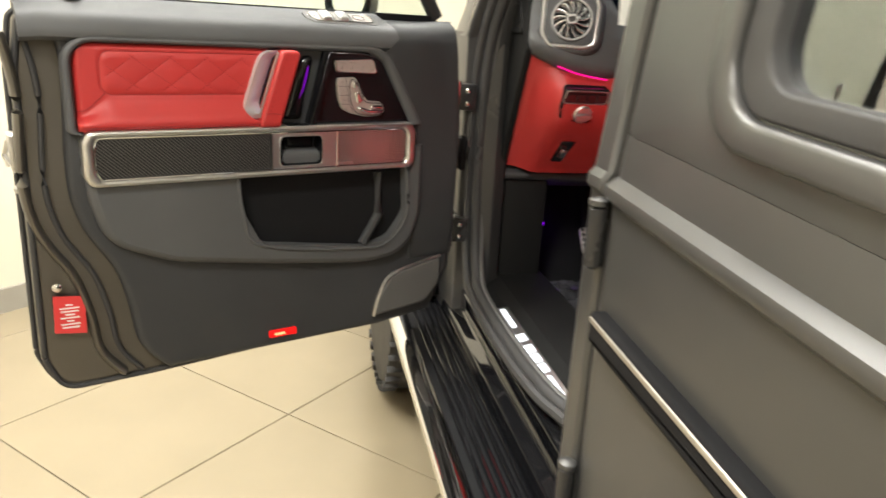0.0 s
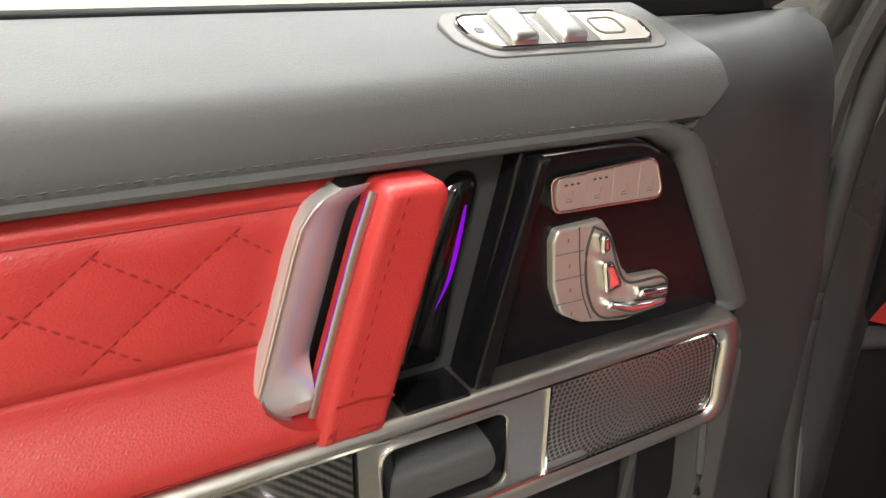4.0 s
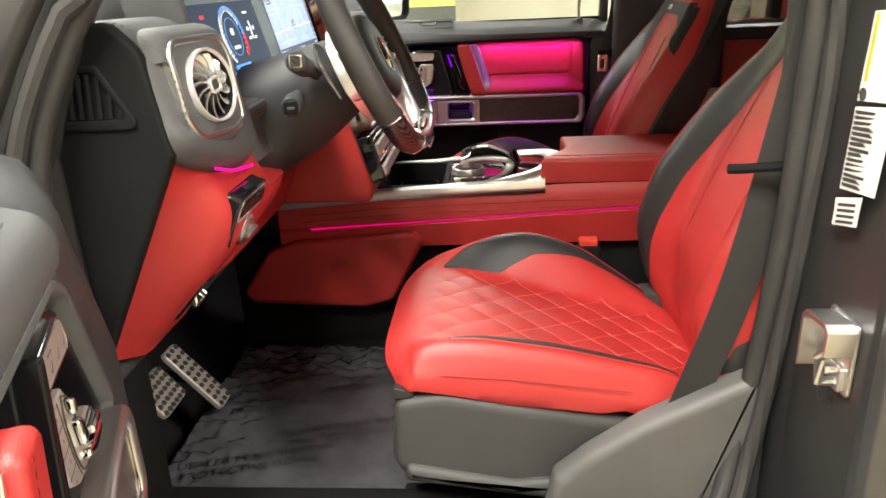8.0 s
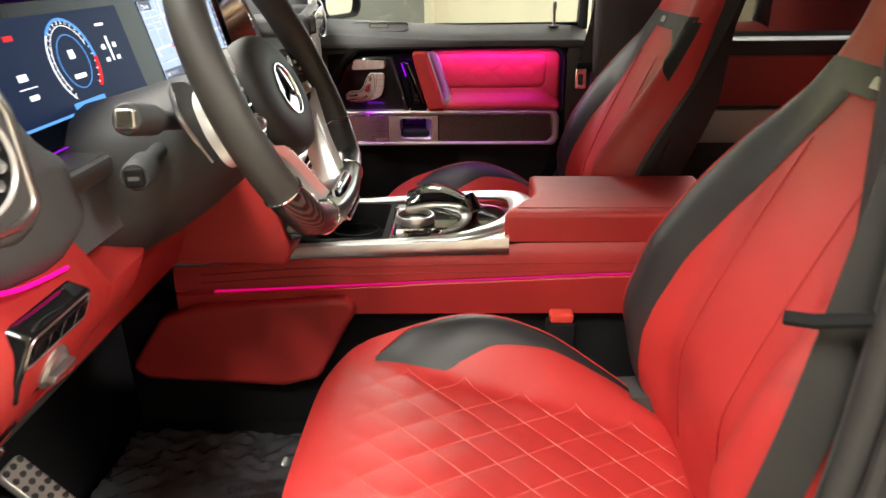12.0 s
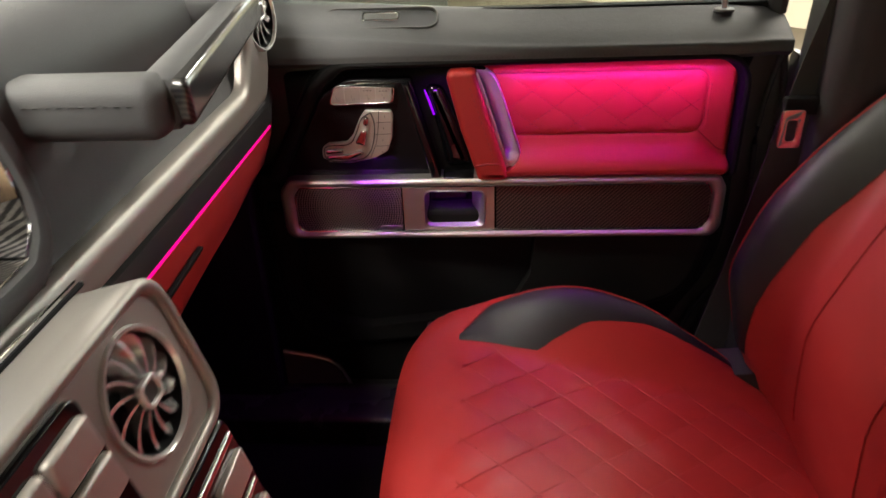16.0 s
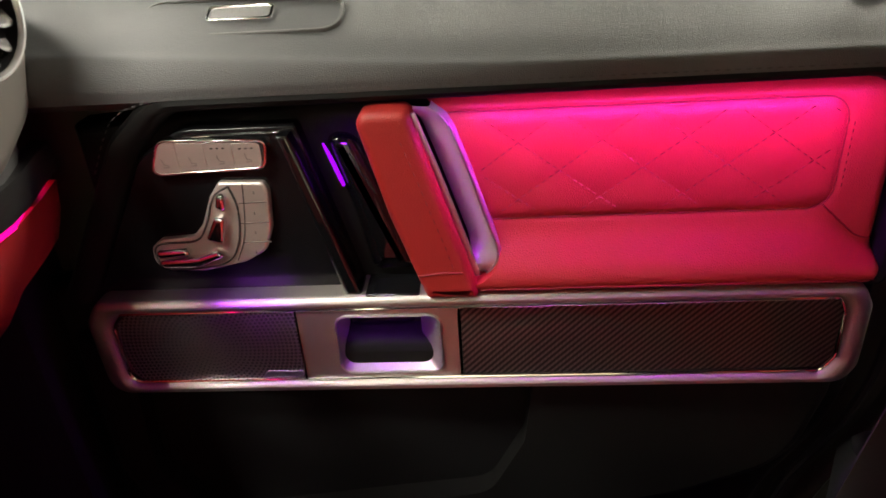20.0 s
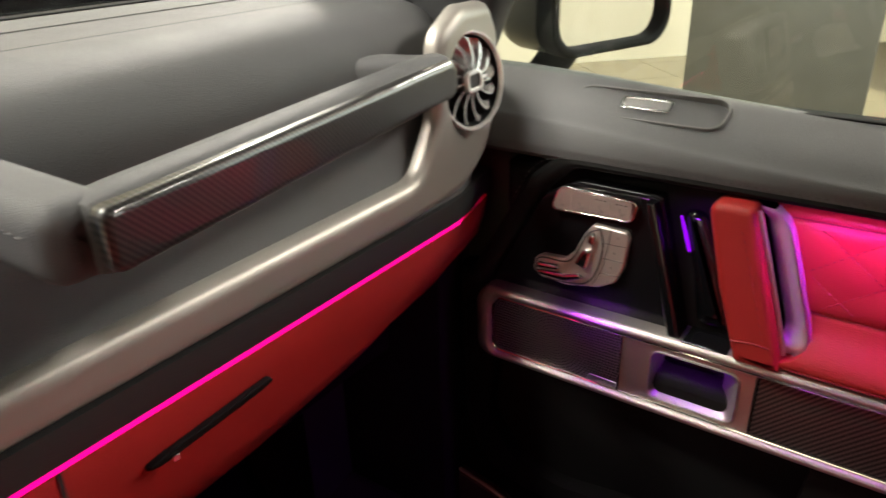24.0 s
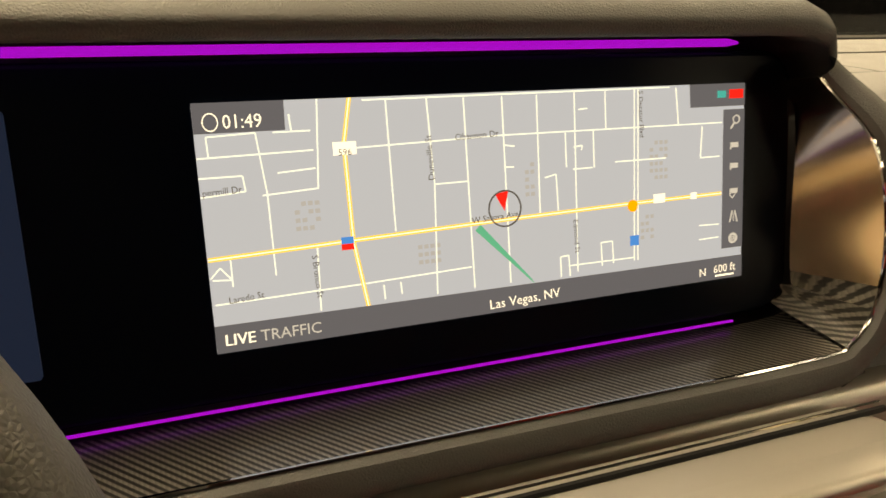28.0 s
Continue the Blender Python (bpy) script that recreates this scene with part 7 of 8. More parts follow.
part("chrome_frame", tube([Vector((a, b, 0.929)) for a, b in arc_round([(-0.030, -0.332), (0.127, -0.325), (0.120, -0.41), (0.080, -0.452), (0.012, -0.440), (-0.033, -0.395)], [0.006, 0.006, 0.03, 0.02, 0.03, 0.02], 4)], 0.0026, 8, closed=True), CHROME, sh)
part("divider", tube([(0.002, -0.336, 0.9295), (0.005, -0.40, 0.9295), (0.018, -0.438, 0.9295)], 0.0022, 8), CHROME, sh)
ringc = Vector((0.058, -0.366, 0.927))
part("control_ring", turned([(0.036, 0), (0.036, 0.011), (0.0345, 0.0135), (0.0315, 0.0140), (0.0300, 0.012), (0.029, 0.004)], ringc, (0, 0, 1), 30, caps=False), SATIN, sh, "bright rotary control ring")
part("ring_dish", turned([(0.0295, 0.004), (0.024, 0.006), (0.003, 0.007)], ringc, (0, 0, 1), 30), KEY_FIELD, sh)
for x, y in ((0.108, -0.338), (-0.016, -0.345), (-0.014, -0.372), (-0.008, -0.392), (0.0, -0.412)):
    part("key", block(x - 0.008, x + 0.008, y - 0.007, y + 0.007, 0.926, 0.934, 0.002), KEY if x > 0.1 or y > -0.35 else PIANO, sh)
part("grille", prism([(0.085 + 0.062 * math.cos(w), -0.505 + 0.030 * math.sin(w)) for w in steps(0, 2 * math.pi, 32)[:-1]], 0.922, 0.926, XY(), 0.0015), PIANO, con, "glossy black oval inlay")
# hand rest over the touch pad
rows = []
for t in steps(0, 1, 12):
    y = -0.352 - 0.105 * t
    x0, x1 = 0.030 + 0.002 * t, 0.105 - 0.012 * t * t
    zt_ = 0.960 + 0.030 * math.sin(math.pi * (0.15 + 0.72 * t))
    th = 0.016 + 0.012 * t
    rows.append([Vector((x0, y, zt_ - th * 0.6)), Vector((x0 + 0.008, y, zt_ - 0.002)), Vector(((x0 + x1) / 2, y, zt_ + 0.003)), Vector((x1 - 0.008, y, zt_ - 0.002)), Vector((x1, y, zt_ - th * 0.6)), Vector((x1 - 0.01, y, zt_ - th)), Vector((x0 + 0.01, y, zt_ - th))])
hr = part("hand_rest", loft(rows), PIANO, con, "glossy black hand rest and touch pad")
blade = smooth_line([(0.028, -0.352, 0.960), (0.030, -0.400, 0.968), (0.030, -0.440, 0.966), (0.024, -0.459, 0.956), (0.010, -0.457, 0.944), (-0.004, -0.440, 0.935), (-0.014, -0.418, 0.930)], 5)
rows = []
for i, p in enumerate(blade):
    t = blade[min(i + 1, len(blade) - 1)] - blade[max(i - 1, 0)]
    n = Vector((t.y, -t.x, 0)).normalized() * (0.003 + 0.007 * math.sin(math.pi * (0.12 + 0.83 * i / (len(blade) - 1))))
    rows.append([p + n * 0.8 + Vector((0, 0, 0.003)), p + Vector((0, 0, 0.0045)), p - n * 0.8 + Vector((0, 0, 0.003)), p - n, p - n * 0.8 - Vector((0, 0, 0.005)), p + n * 0.8 - Vector((0, 0, 0.005)), p + n])
part("hand_rest_edge", loft(rows), SATIN, hr, "bright swept hand rest arm")
part("hand_rest_foot", tube([(0.072, -0.455, 0.965), (0.07, -0.468, 0.945), (0.066, -0.465, 0.925)], 0.022, 12), PIANO, hr)
# armrest
front = [(x, -0.524 - 0.058 * sstep(x, -0.055, 0.075)) for x in steps(-0.052, 0.172, 20)]
arm = part("armrest", prism(front + [(0.172, -0.90), (-0.052, -0.90)], 0.929, 0.981, XY(), 0.011, None, 4), RED, con, "red leather armrest lid")
part("armrest_gap", prism([(x, y - 0.004) for x, y in front] + [(0.172, -0.89), (-0.052, -0.89)], 0.918, 0.9295, lambda a, b, c: Vector((a if a > -0.04 else a + 0.003, b, c)), 0.0), MATTE, con)
part("armrest_seam", tube([(-0.030, -0.548, 0.9815), (-0.030, -0.70, 0.9815), (-0.030, -0.88, 0.9815)], 0.0010, 5), SEAM_RED, arm)

# ---- steering wheel ----
WC = Vector((-0.351, -0.246, 1.236))
WN = Vector((0, -0.9135, 0.4067))
WU = Vector((0, 0.4067, 0.9135))
W = lambda a, b, c: WC + Vector((a, 0, 0)) + WU * b + WN * c
WK = lambda a, b, c: W(a, b, c - 0.006)
sw_ = thing("steering_wheel", WC, "flat-bottomed steering wheel with suede, carbon and silver spokes", "steering wheel")


def rim_pt(w):
    r = 0.177
    a, b = r * math.sin(w), r * math.cos(w)
    if b < -0.126:
        b = -0.126 - (-0.126 - b) * 0.45
    return a, b


RIM_SKIN = leather("rim_leather", (0.040, 0.037, 0.034), 0.5, 700, 0.2)
HUB_SKIN = leather("hub_leather", (0.030, 0.028, 0.026), 0.55, 900, 0.08, 0.35)
RIM_CARBON = carbon("carbon_twill_rim", (0, 1), 0.0034, 0.9)
for nm, a0, a1, mat, rad, lab in (("rim", -2.06, 2.06, RIM_SKIN, 0.0172, "dark leather rim"), ("rim_base", 2.06, 4.223, RIM_CARBON, 0.0176, "glossy carbon fibre lower rim")):
    pts = [W(*rim_pt(a0 + (a1 - a0) * i / 72), 0.0) for i in range(73)]
    rim = part(nm, tube(pts, rad, 20, up=WN, flat=1.15), mat, sw_, lab)
for s in (-1, 1):
    for w, r in ((2.06, 0.0184), (2.62, 0.0186)):
        c = Vector(W(*rim_pt(s * w), 0))
        t = (Vector(W(*rim_pt(s * (w + 0.02)), 0)) - c).normalized()
        n = t.cross(WN).normalized()
        part("rim_band", tube([c + (n * math.cos(q) + WN * math.sin(q) * 1.12) * r for q in steps(0, 2 * math.pi, 26)[:-1]], 0.0013, 6, closed=True), CHROME, sw_)
    seam = [Vector(W(*[k * 0.905 for k in rim_pt(s * w)], 0.004)) for w in steps(0.15, 1.2, 24)]
    part("rim_seam", stitches(seam, 0.005, 0.0035, 0.0006), INK, sw_)
# hub: silver shell, pad and badge
rows = []
for d, c in ((0.004, -0.034), (0.0, -0.020), (0.0, -0.009), (0.0015, -0.003), (0.005, 0.0025), (0.012, 0.0058), (0.026, 0.0083), (0.044, 0.0092), (0.047, 0.0075), (0.060, 0.0070)):
    rows.append([W(a, b, c) for a, b in inset2([(0.084 * math.cos(w), -0.005 + 0.0725 * math.sin(w)) for w in steps(0, 2 * math.pi, 56)[:-1]], d)])
hub = part("hub_pad", loft(rows), HUB_SKIN, sw_, "black leather hub pad")
part("badge_dish", turned([(0.0295, 0), (0.0290, 0.0010), (0.004, 0.0012)], W(0, -0.004, 0.0075), WN, 40), PIANO, hub)
part("badge_ring", turned([(0.0316, -0.002), (0.0314, 0.0012), (0.0306, 0.0021), (0.0296, 0.0021), (0.0289, 0.0012), (0.0287, -0.001)], W(0, -0.004, 0.0085), WN, 56, caps=False), CHROME, hub, "bright badge ring")
for k in range(3):
    w = math.pi / 2 + k * 2 * math.pi / 3
    part("badge_arm", tube([W(0, -0.004, 0.0108), W(0.014 * math.cos(w), 0.014 * math.sin(w) - 0.004, 0.0102), W(0.029 * math.cos(w), 0.029 * math.sin(w) - 0.004, 0.0096)], [0.0026, 0.0018, 0.0009], 4), CHROME, hub)
for s in (-1, 1):
    part("horn_mark", tube([W(s * 0.051, 0.004, 0.0078), W(s * 0.055, -0.004, 0.0074), W(s * 0.050, -0.010, 0.0080)], 0.0006, 5), INK, hub)
# polished shell: a dished collar that is wide at the sides and below, and hidden by the pad above
rows = []
for d, c in ((-0.002, -0.052), (-0.001, -0.036), (0.0, -0.026), (0.003, -0.0175), (0.008, -0.0125), (0.014, -0.0120), (0.019, -0.0150), (0.030, -0.022)):
    rows.append([W(a, b, c) for a, b in inset2([(0.106 * math.cos(w), -0.006 + (0.072 if math.sin(w) > 0 else 0.086) * math.sin(w)) for w in steps(0, 2 * math.pi, 60)[:-1]], d)])
part("hub_shell", loft(rows), WHEEL_SILVER, sw_, "polished silver shell round the hub")
for s in (-1, 1):
    out = arc_round([(s * 0.070, 0.046), (s * 0.120, 0.046), (s * 0.158, 0.030), (s * 0.168, -0.005), (s * 0.160, -0.042), (s * 0.120, -0.046), (s * 0.070, -0.050)], [0.004, 0.03, 0.03, 0.03, 0.03, 0.02, 0.004], 4)
    sp = part("spoke", prism(out, -0.036, -0.016, W, 0.008, None, 4), WHEEL_SILVER if s < 0 else PLASTIC, sw_, "side spoke with keys")
    fld = part("key_field", prism(arc_round([(s * 0.090, 0.039), (s * 0.124, 0.038), (s * 0.150, 0.022), (s * 0.156, -0.005), (s * 0.148, -0.030), (s * 0.120, -0.036), (s * 0.092, -0.036)], [0.004, 0.02, 0.02, 0.02, 0.02, 0.02, 0.004], 4), -0.008, 0.0, WK, 0.003), KEY_FIELD, sp, "glossy black key field")
    part("divider", tube([WK(s * 0.094, 0.003, 0.0005), WK(s * 0.120, 0.002, 0.0005), WK(s * 0.154, -0.002, 0.0)], 0.0013, 6), CHROME, fld)
    part("roller", turned([(0.0055, 0), (0.0072, 0.003), (0.0072, 0.013), (0.0055, 0.016)], WK(s * 0.112 - 0.008, -0.018, 0.003), (1, 0, 0), 16), SATIN, fld)
    part("roller_frame", tube([WK(s * 0.112 + x, -0.018 + y, 0.001) for x, y in rrect(-0.020, 0.020, -0.009, 0.009, 0.008, 4)], 0.0010, 5, closed=True), CHROME, fld)
    part("touch_key", frame_prism(rrect(s * 0.112 - 0.005, s * 0.112 + 0.005, 0.013, 0.029, 0.004, 4), rrect(s * 0.112 - 0.003, s * 0.112 + 0.003, 0.015, 0.027, 0.003, 4), -0.001, 0.002, WK, 0.0006), CHROME, fld)
    for a, b in ((0.100, 0.020), (0.135, 0.017), (0.142, 0.006), (0.142, -0.014), (0.136, -0.024), (0.099, -0.010), (0.101, -0.026)):
        part("key", prism(rrect(s * a - 0.0035, s * a + 0.0035, b - 0.0022, b + 0.0022, 0.001, 2), -0.001, 0.0016, WK, 0.0006), KEY, fld)
    # swept silver leg: broad where it leaves the side spoke, narrowing towards the flat base
    inner = smooth_line([(0.068, -0.060), (0.060, -0.072), (0.044, -0.100), (0.028, -0.130), (0.024, -0.146)], 5)
    outer = smooth_line([(0.150, -0.022), (0.128, -0.044), (0.098, -0.076), (0.082, -0.108), (0.070, -0.142)], 5)
    prof = ((-0.02, -0.026), (0.0, -0.014), (0.04, -0.005), (0.12, 0.0015), (0.24, 0.0020), (0.40, -0.0045), (0.56, -0.0120), (0.70, -0.0110), (0.84, -0.0010), (0.92, 0.0005), (0.97, -0.0040), (1.0, -0.014), (1.02, -0.026))
    part("lower_spoke", loft([[W(s * (a0 + (a1 - a0) * t), b0 + (b1 - b0) * t, c + 0.006 * k / 20) for t, c in prof] for k, ((a0, b0), (a1, b1)) in enumerate(zip(inner, outer))]), WHEEL_SILVER, sw_, "swept polished lower spoke")
    part("shift_paddle", prism(arc_round([(s * 0.085, 0.050), (s * 0.138, 0.056), (s * 0.156, 0.02), (s * 0.140, -0.035), (s * 0.090, -0.025)], 0.02, 4), -0.058, -0.055, W, 0.001), PLASTIC, sw_, "black shift paddle with a bright edge")
    part("paddle_edge", tube(smooth_line([W(s * 0.136, 0.054, -0.054), W(s * 0.150, 0.036, -0.054), W(s * 0.155, 0.015, -0.054), W(s * 0.142, -0.030, -0.054)], 5), [0.0012] * 3 + [0.0024] * 10 + [0.0012] * 3, 6), SATIN, sw_)
bp_ = part("base_plate", prism(arc_round([(-0.050, -0.126), (0.050, -0.126), (0.044, -0.166), (-0.044, -0.166)], [0.010, 0.010, 0.010, 0.010], 5), -0.018, 0.0165, W, 0.007, None, 4), PIANO, sw_, "dark polished plate at the flat base")
part("plate_edge", tube([W(a, b, 0.0120) for a, b in arc_round([(-0.0505, -0.1255), (0.0505, -0.1255), (0.0445, -0.1665), (-0.0445, -0.1665)], 0.010, 5)], 0.0014, 6, closed=True), WHEEL_SILVER, bp_, "bright edge of the plate")
for k in range(3):
    part("plate_mark", prism(rrect(-0.020 + k * 0.014, -0.010 + k * 0.014, -0.149, -0.142, 0.001, 2), 0.016, 0.0172, W), SATIN, bp_)

# ---- seats ----
SEAT_COVER = surface("grained_seat_plastic", (0.052, 0.051, 0.050), 0.5, 0, 800, 0.3, 0.08, spec=0.35)
BOL = [(-0.80, 0.665), (-0.78, 0.690), (-0.71, 0.760), (-0.59, 0.848), (-0.52, 0.876), (-0.47, 0.884), (-0.40, 0.870), (-0.33, 0.845), (-0.28, 0.828), (-0.255, 0.818)]
BOLN = [(-0.80, 0.73), (-0.74, 0.78), (-0.665, 0.818), (-0.52, 0.853), (-0.40, 0.872), (-0.34, 0.868), (-0.29, 0.846), (-0.255, 0.818)]
MID = [(-0.80, 0.705), (-0.72, 0.735), (-0.60, 0.775), (-0.45, 0.815), (-0.36, 0.832), (-0.31, 0.832), (-0.275, 0.828), (-0.258, 0.822), (-0.250, 0.816)]


THREAD = surface("pale_red_thread", (0.66, 0.12, 0.10), 0.6, 0, 300, 0)


def smooth_table(rows, x):
    a = [lerp_table(rows, x + d) for d in (-0.022, -0.011, 0, 0.011, 0.022)]
    return sum(a) / 5


def seat(cx, far, label):
    """far: +1 if the doorway side lies towards -x of the seat (its far wedge towards +x)."""
    st_ = thing("front_seat", (cx, -0.55, 0.545), label, "seat", "front seats")
    hw = 0.228

    def height(X, y, pad=True):
        b = sstep(abs(X), 0.118, 0.205)
        m = smooth_table(MID, y)
        bo = smooth_table(BOLN if X * far < 0 else BOL, y)
        z = m * (1 - b) + max(bo, m - 0.02) * b if y < -0.30 else m + (max(bo, m) - m) * b * sstep(-y, 0.25, 0.33)
        z += 0.010 * math.sin(math.pi * b) * sstep(-y, 0.36, 0.50)
        if pad and abs(X) < 0.138 and y < -0.30:
            z += 0.003 * (pillow(X, y + 0.3, 0.066, 0.080) - 0.6) * sstep(0.138 - abs(X), 0, 0.02) * sstep(-y, 0.30, 0.34)
        e = max(0.0, abs(X) - 0.205) / (hw - 0.205)
        return z - 0.030 * e * e * (0.3 + 0.7 * sstep(-y, 0.27, 0.35))

    xs = sorted(set(steps(-hw, hw, 90)))
    ys_ = steps(-0.252, -0.80, 90)
    rows = []
    for y in ys_:
        f = max(0.0, (y + 0.285) / 0.035)
        bow = lambda X: 0.030 * (abs(X) / hw) ** 4 * sstep(y, -0.335, -0.252)
        row = [Vector((cx + X * (1 - 0.10 * f * f), y - bow(X), height(X, y) - 0.010 * f * f * f)) for X in xs]
        zb = lerp_table([(-0.8, 0.78), (-0.65, 0.775), (-0.57, 0.760), (-0.44, 0.772), (-0.33, 0.796), (-0.29, 0.800), (-0.27, 0.800), (-0.252, 0.800)], y)
        zb = min(zb + 0.006 * f, min(p.z for p in row) - 0.006)
        for s, k in ((1, -1), (-1, 0)):
            zt = row[-1].z if s > 0 else row[0].z
            w = hw * (1 - 0.10 * f * f)
            side = [Vector((cx + s * (w + dx), y - bow(hw), zt * (1 - q) + zb * q)) for dx, q in ((0.006 - 0.006 * f, 0.22), (0.009 - 0.009 * f, 0.5), (0.007 - 0.012 * f, 0.78), (-0.006 - 0.02 * f, 1.0))]
            row += side if s > 0 else side[::-1]
        rows.append(row)
    cu = part("cushion", loft(rows), RED, st_, "quilted red leather seat cushion")

    def patch(name, parent, f, a, b, v0, v1, mat, lift, lab, nu=10, nv=26):
        def g(t, v):
            return f(a(v) + (b(v) - a(v)) * t, v, lift * min(1.0, 4 * min(t, 1 - t) + 0.35))
        return part(name, sheet(g, steps(0, 1, nu), steps(v0, v1, nv)), mat, parent, lab)

    cf = lambda X, y, l: Vector((cx + X, y, height(X, y) + l))
    for s in (-1, 1):
        # black crescent along each bolster, pointed at both ends
        A = lambda y, s=s: 0.92 * s * lerp_table([(-0.78, 0.196), (-0.70, 0.200), (-0.58, 0.192), (-0.50, 0.178), (-0.450, 0.158), (-0.435, 0.148), (-0.40, 0.150), (-0.33, 0.160)], y)
        Bq = lambda y, s=s: 0.92 * s * lerp_table([(-0.78, 0.208), (-0.70, 0.218), (-0.55, 0.223), (-0.43, 0.222), (-0.37, 0.212), (-0.33, 0.170)], y)
        near = s * far < 0
        if near:
            A = lambda y, s=s: s * (0.198 - 0.021 * math.sin(math.pi * min(1.0, max(0.0, (-0.36 - y) / 0.32))) ** 0.6)
            Bq = lambda y, s=s: s * 0.2
        y0, y1 = (-0.36, -0.68) if near else (-0.33, -0.74)
        patch("bolster_insert", cu, cf, A, Bq, y0, y1, BLACK, 0.0022, "black leather bolster insert", 10, 40)
        part("bolster_seam", tube([cf(Bq(y) + s * 0.003, y, 0.001) for y in steps(y0 - 0.005, y1, 24)], 0.0010, 5), RED, cu)
    # fine stitching of the quilted centre
    bm = bmesh.new()
    for k in range(-9, 10):
        for s in (1, -1):
            pts = []
            for y in steps(-0.335, -0.755, 40):
                X = 0.066 * k + s * 0.066 * (y + 0.3) / 0.080
                X = (X + 0.627) % 1.254 - 0.627
                if abs(X) < 0.136:
                    pts.append((X, y))
                elif pts:
                    if len(pts) > 2:
                        tube([cf(a, b, 0.0008) for a, b in pts], 0.0007, 4, bm, caps=False)
                    pts = []
            if len(pts) > 2:
                tube([cf(a, b, 0.0008) for a, b in pts], 0.0007, 4, bm, caps=False)
    part("quilt_stitching", bm, THREAD if cx < 0 else SEAM_SOFT, cu)
    for s in (-1, 1):
        part("side_seam", tube([Vector((cx + s * (hw + 0.0086), y, lerp_table([(-0.78, 0.795), (-0.66, 0.800), (-0.60, 0.806), (-0.44, 0.826), (-0.30, 0.836)], y))) for y in steps(-0.35, -0.61, 20)], 0.0009, 5), SEAM_RED, cu)
        part("front_notch", prism(arc_round([(-0.276, 0.790), (-0.282, 0.810), (-0.330, 0.796)], 0.005, 3), s * (hw - 0.010) + cx, s * (hw + 0.004) + cx, YZ(), 0.002), BLACK, cu)
    # base plinth
    base = [(-0.282, 0.790), (-0.35, 0.800), (-0.48, 0.778), (-0.62, 0.756), (-0.80, 0.77), (-0.82, 0.64), (-0.55, 0.622), (-0.30, 0.652), (-0.272, 0.69)]
    for s in (-1, 1):
        x0 = cx + s * (hw - 0.06)
        sh_ = part("side_cover", prism(arc_round(base, [0.02, 0.06, 0.08, 0.05, 0.02, 0.02, 0.05, 0.03, 0.04], 4), x0, cx + s * (hw + 0.010), YZ(), 0.014), SEAT_COVER, st_, "dark grey plastic seat side cover")
        step_ = [(-0.290, 0.662), (-0.294, 0.690), (-0.45, 0.662), (-0.52, 0.670), (-0.545, 0.638), (-0.50, 0.632)]
        part("cover_step", prism(arc_round(step_, [0.01, 0.01, 0.03, 0.03, 0.01, 0.01], 3), cx + s * (hw - 0.01), cx + s * (hw + 0.022), YZ(), 0.012), SEAT_COVER, sh_)
    part("frame", block(cx - hw + 0.06, cx + hw - 0.06, -0.78, -0.31, 0.60, 0.690, 0.02), MATTE, st_)
    for s in (-1, 1):
        part("seat_rail", block(cx + s * 0.19 - 0.02, cx + s * 0.19 + 0.02, -0.85, -0.28, 0.545, 0.602, 0.006), MATTE, st_)

    # backrest: sections along its height
    YC = [(0.70, -0.765), (0.80, -0.748), (0.90, -0.742), (1.00, -0.778), (1.10, -0.822), (1.20, -0.868), (1.28, -0.905), (1.36, -0.930), (1.46, -0.945), (1.54, -0.962)]
    HW = [(0.70, 0.205), (0.78, 0.235), (0.90, 0.252), (1.02, 0.248), (1.10, 0.232), (1.17, 0.200), (1.23, 0.160), (1.30, 0.140), (1.42, 0.138), (1.50, 0.120), (1.545, 0.075)]
    FW = [(0.70, 0.01), (0.80, 0.036), (0.90, 0.050), (1.00, 0.055), (1.08, 0.042), (1.15, 0.024), (1.22, 0.008), (1.5, 0.0)]

    def back(q, z, l=0.0):
        """q from -1 to 1 across the front."""
        w = smooth_table(HW, z)
        X = q * w
        b = sstep(abs(X), 0.115, 0.19)
        y = smooth_table(YC, z) + smooth_table(FW, z) * b - 0.030 * max(0.0, abs(q) - 0.86) ** 2 / 0.0196
        y += 0.010 * (1 - min(1.0, (X / 0.10) ** 2)) * 0.4
        return Vector((cx + X, y + l, z + l * 0.4))

    zs = steps(0.70, 1.545, 56)
    rows = []
    for z in zs:
        w = smooth_table(HW, z)
        yc = smooth_table(YC, z)
        d = lerp_table([(0.70, 0.10), (1.1, 0.115), (1.25, 0.085), (1.45, 0.075), (1.545, 0.03)], z)
        row = [back(q, z) for q in steps(-1, 1, 40)]
        row += [Vector((cx + w * 1.0, yc - d * 0.45, z)), Vector((cx + w * 0.86, yc - d, z)), Vector((cx - w * 0.86, yc - d, z)), Vector((cx - w * 1.0, yc - d * 0.45, z))]
        rows.append(row)
    bk = part("backrest", loft(rows), RED, st_, "red leather backrest with built-in headrest")
    part("back_shell", loft([[p + Vector((0, -0.012, 0)) if i > 40 else Vector((cx + (p.x - cx) * 1.02, p.y - 0.05, p.z)) for i, p in enumerate(r)] for r in rows[2:-3]]), BLACK, st_, "black seat back shell")
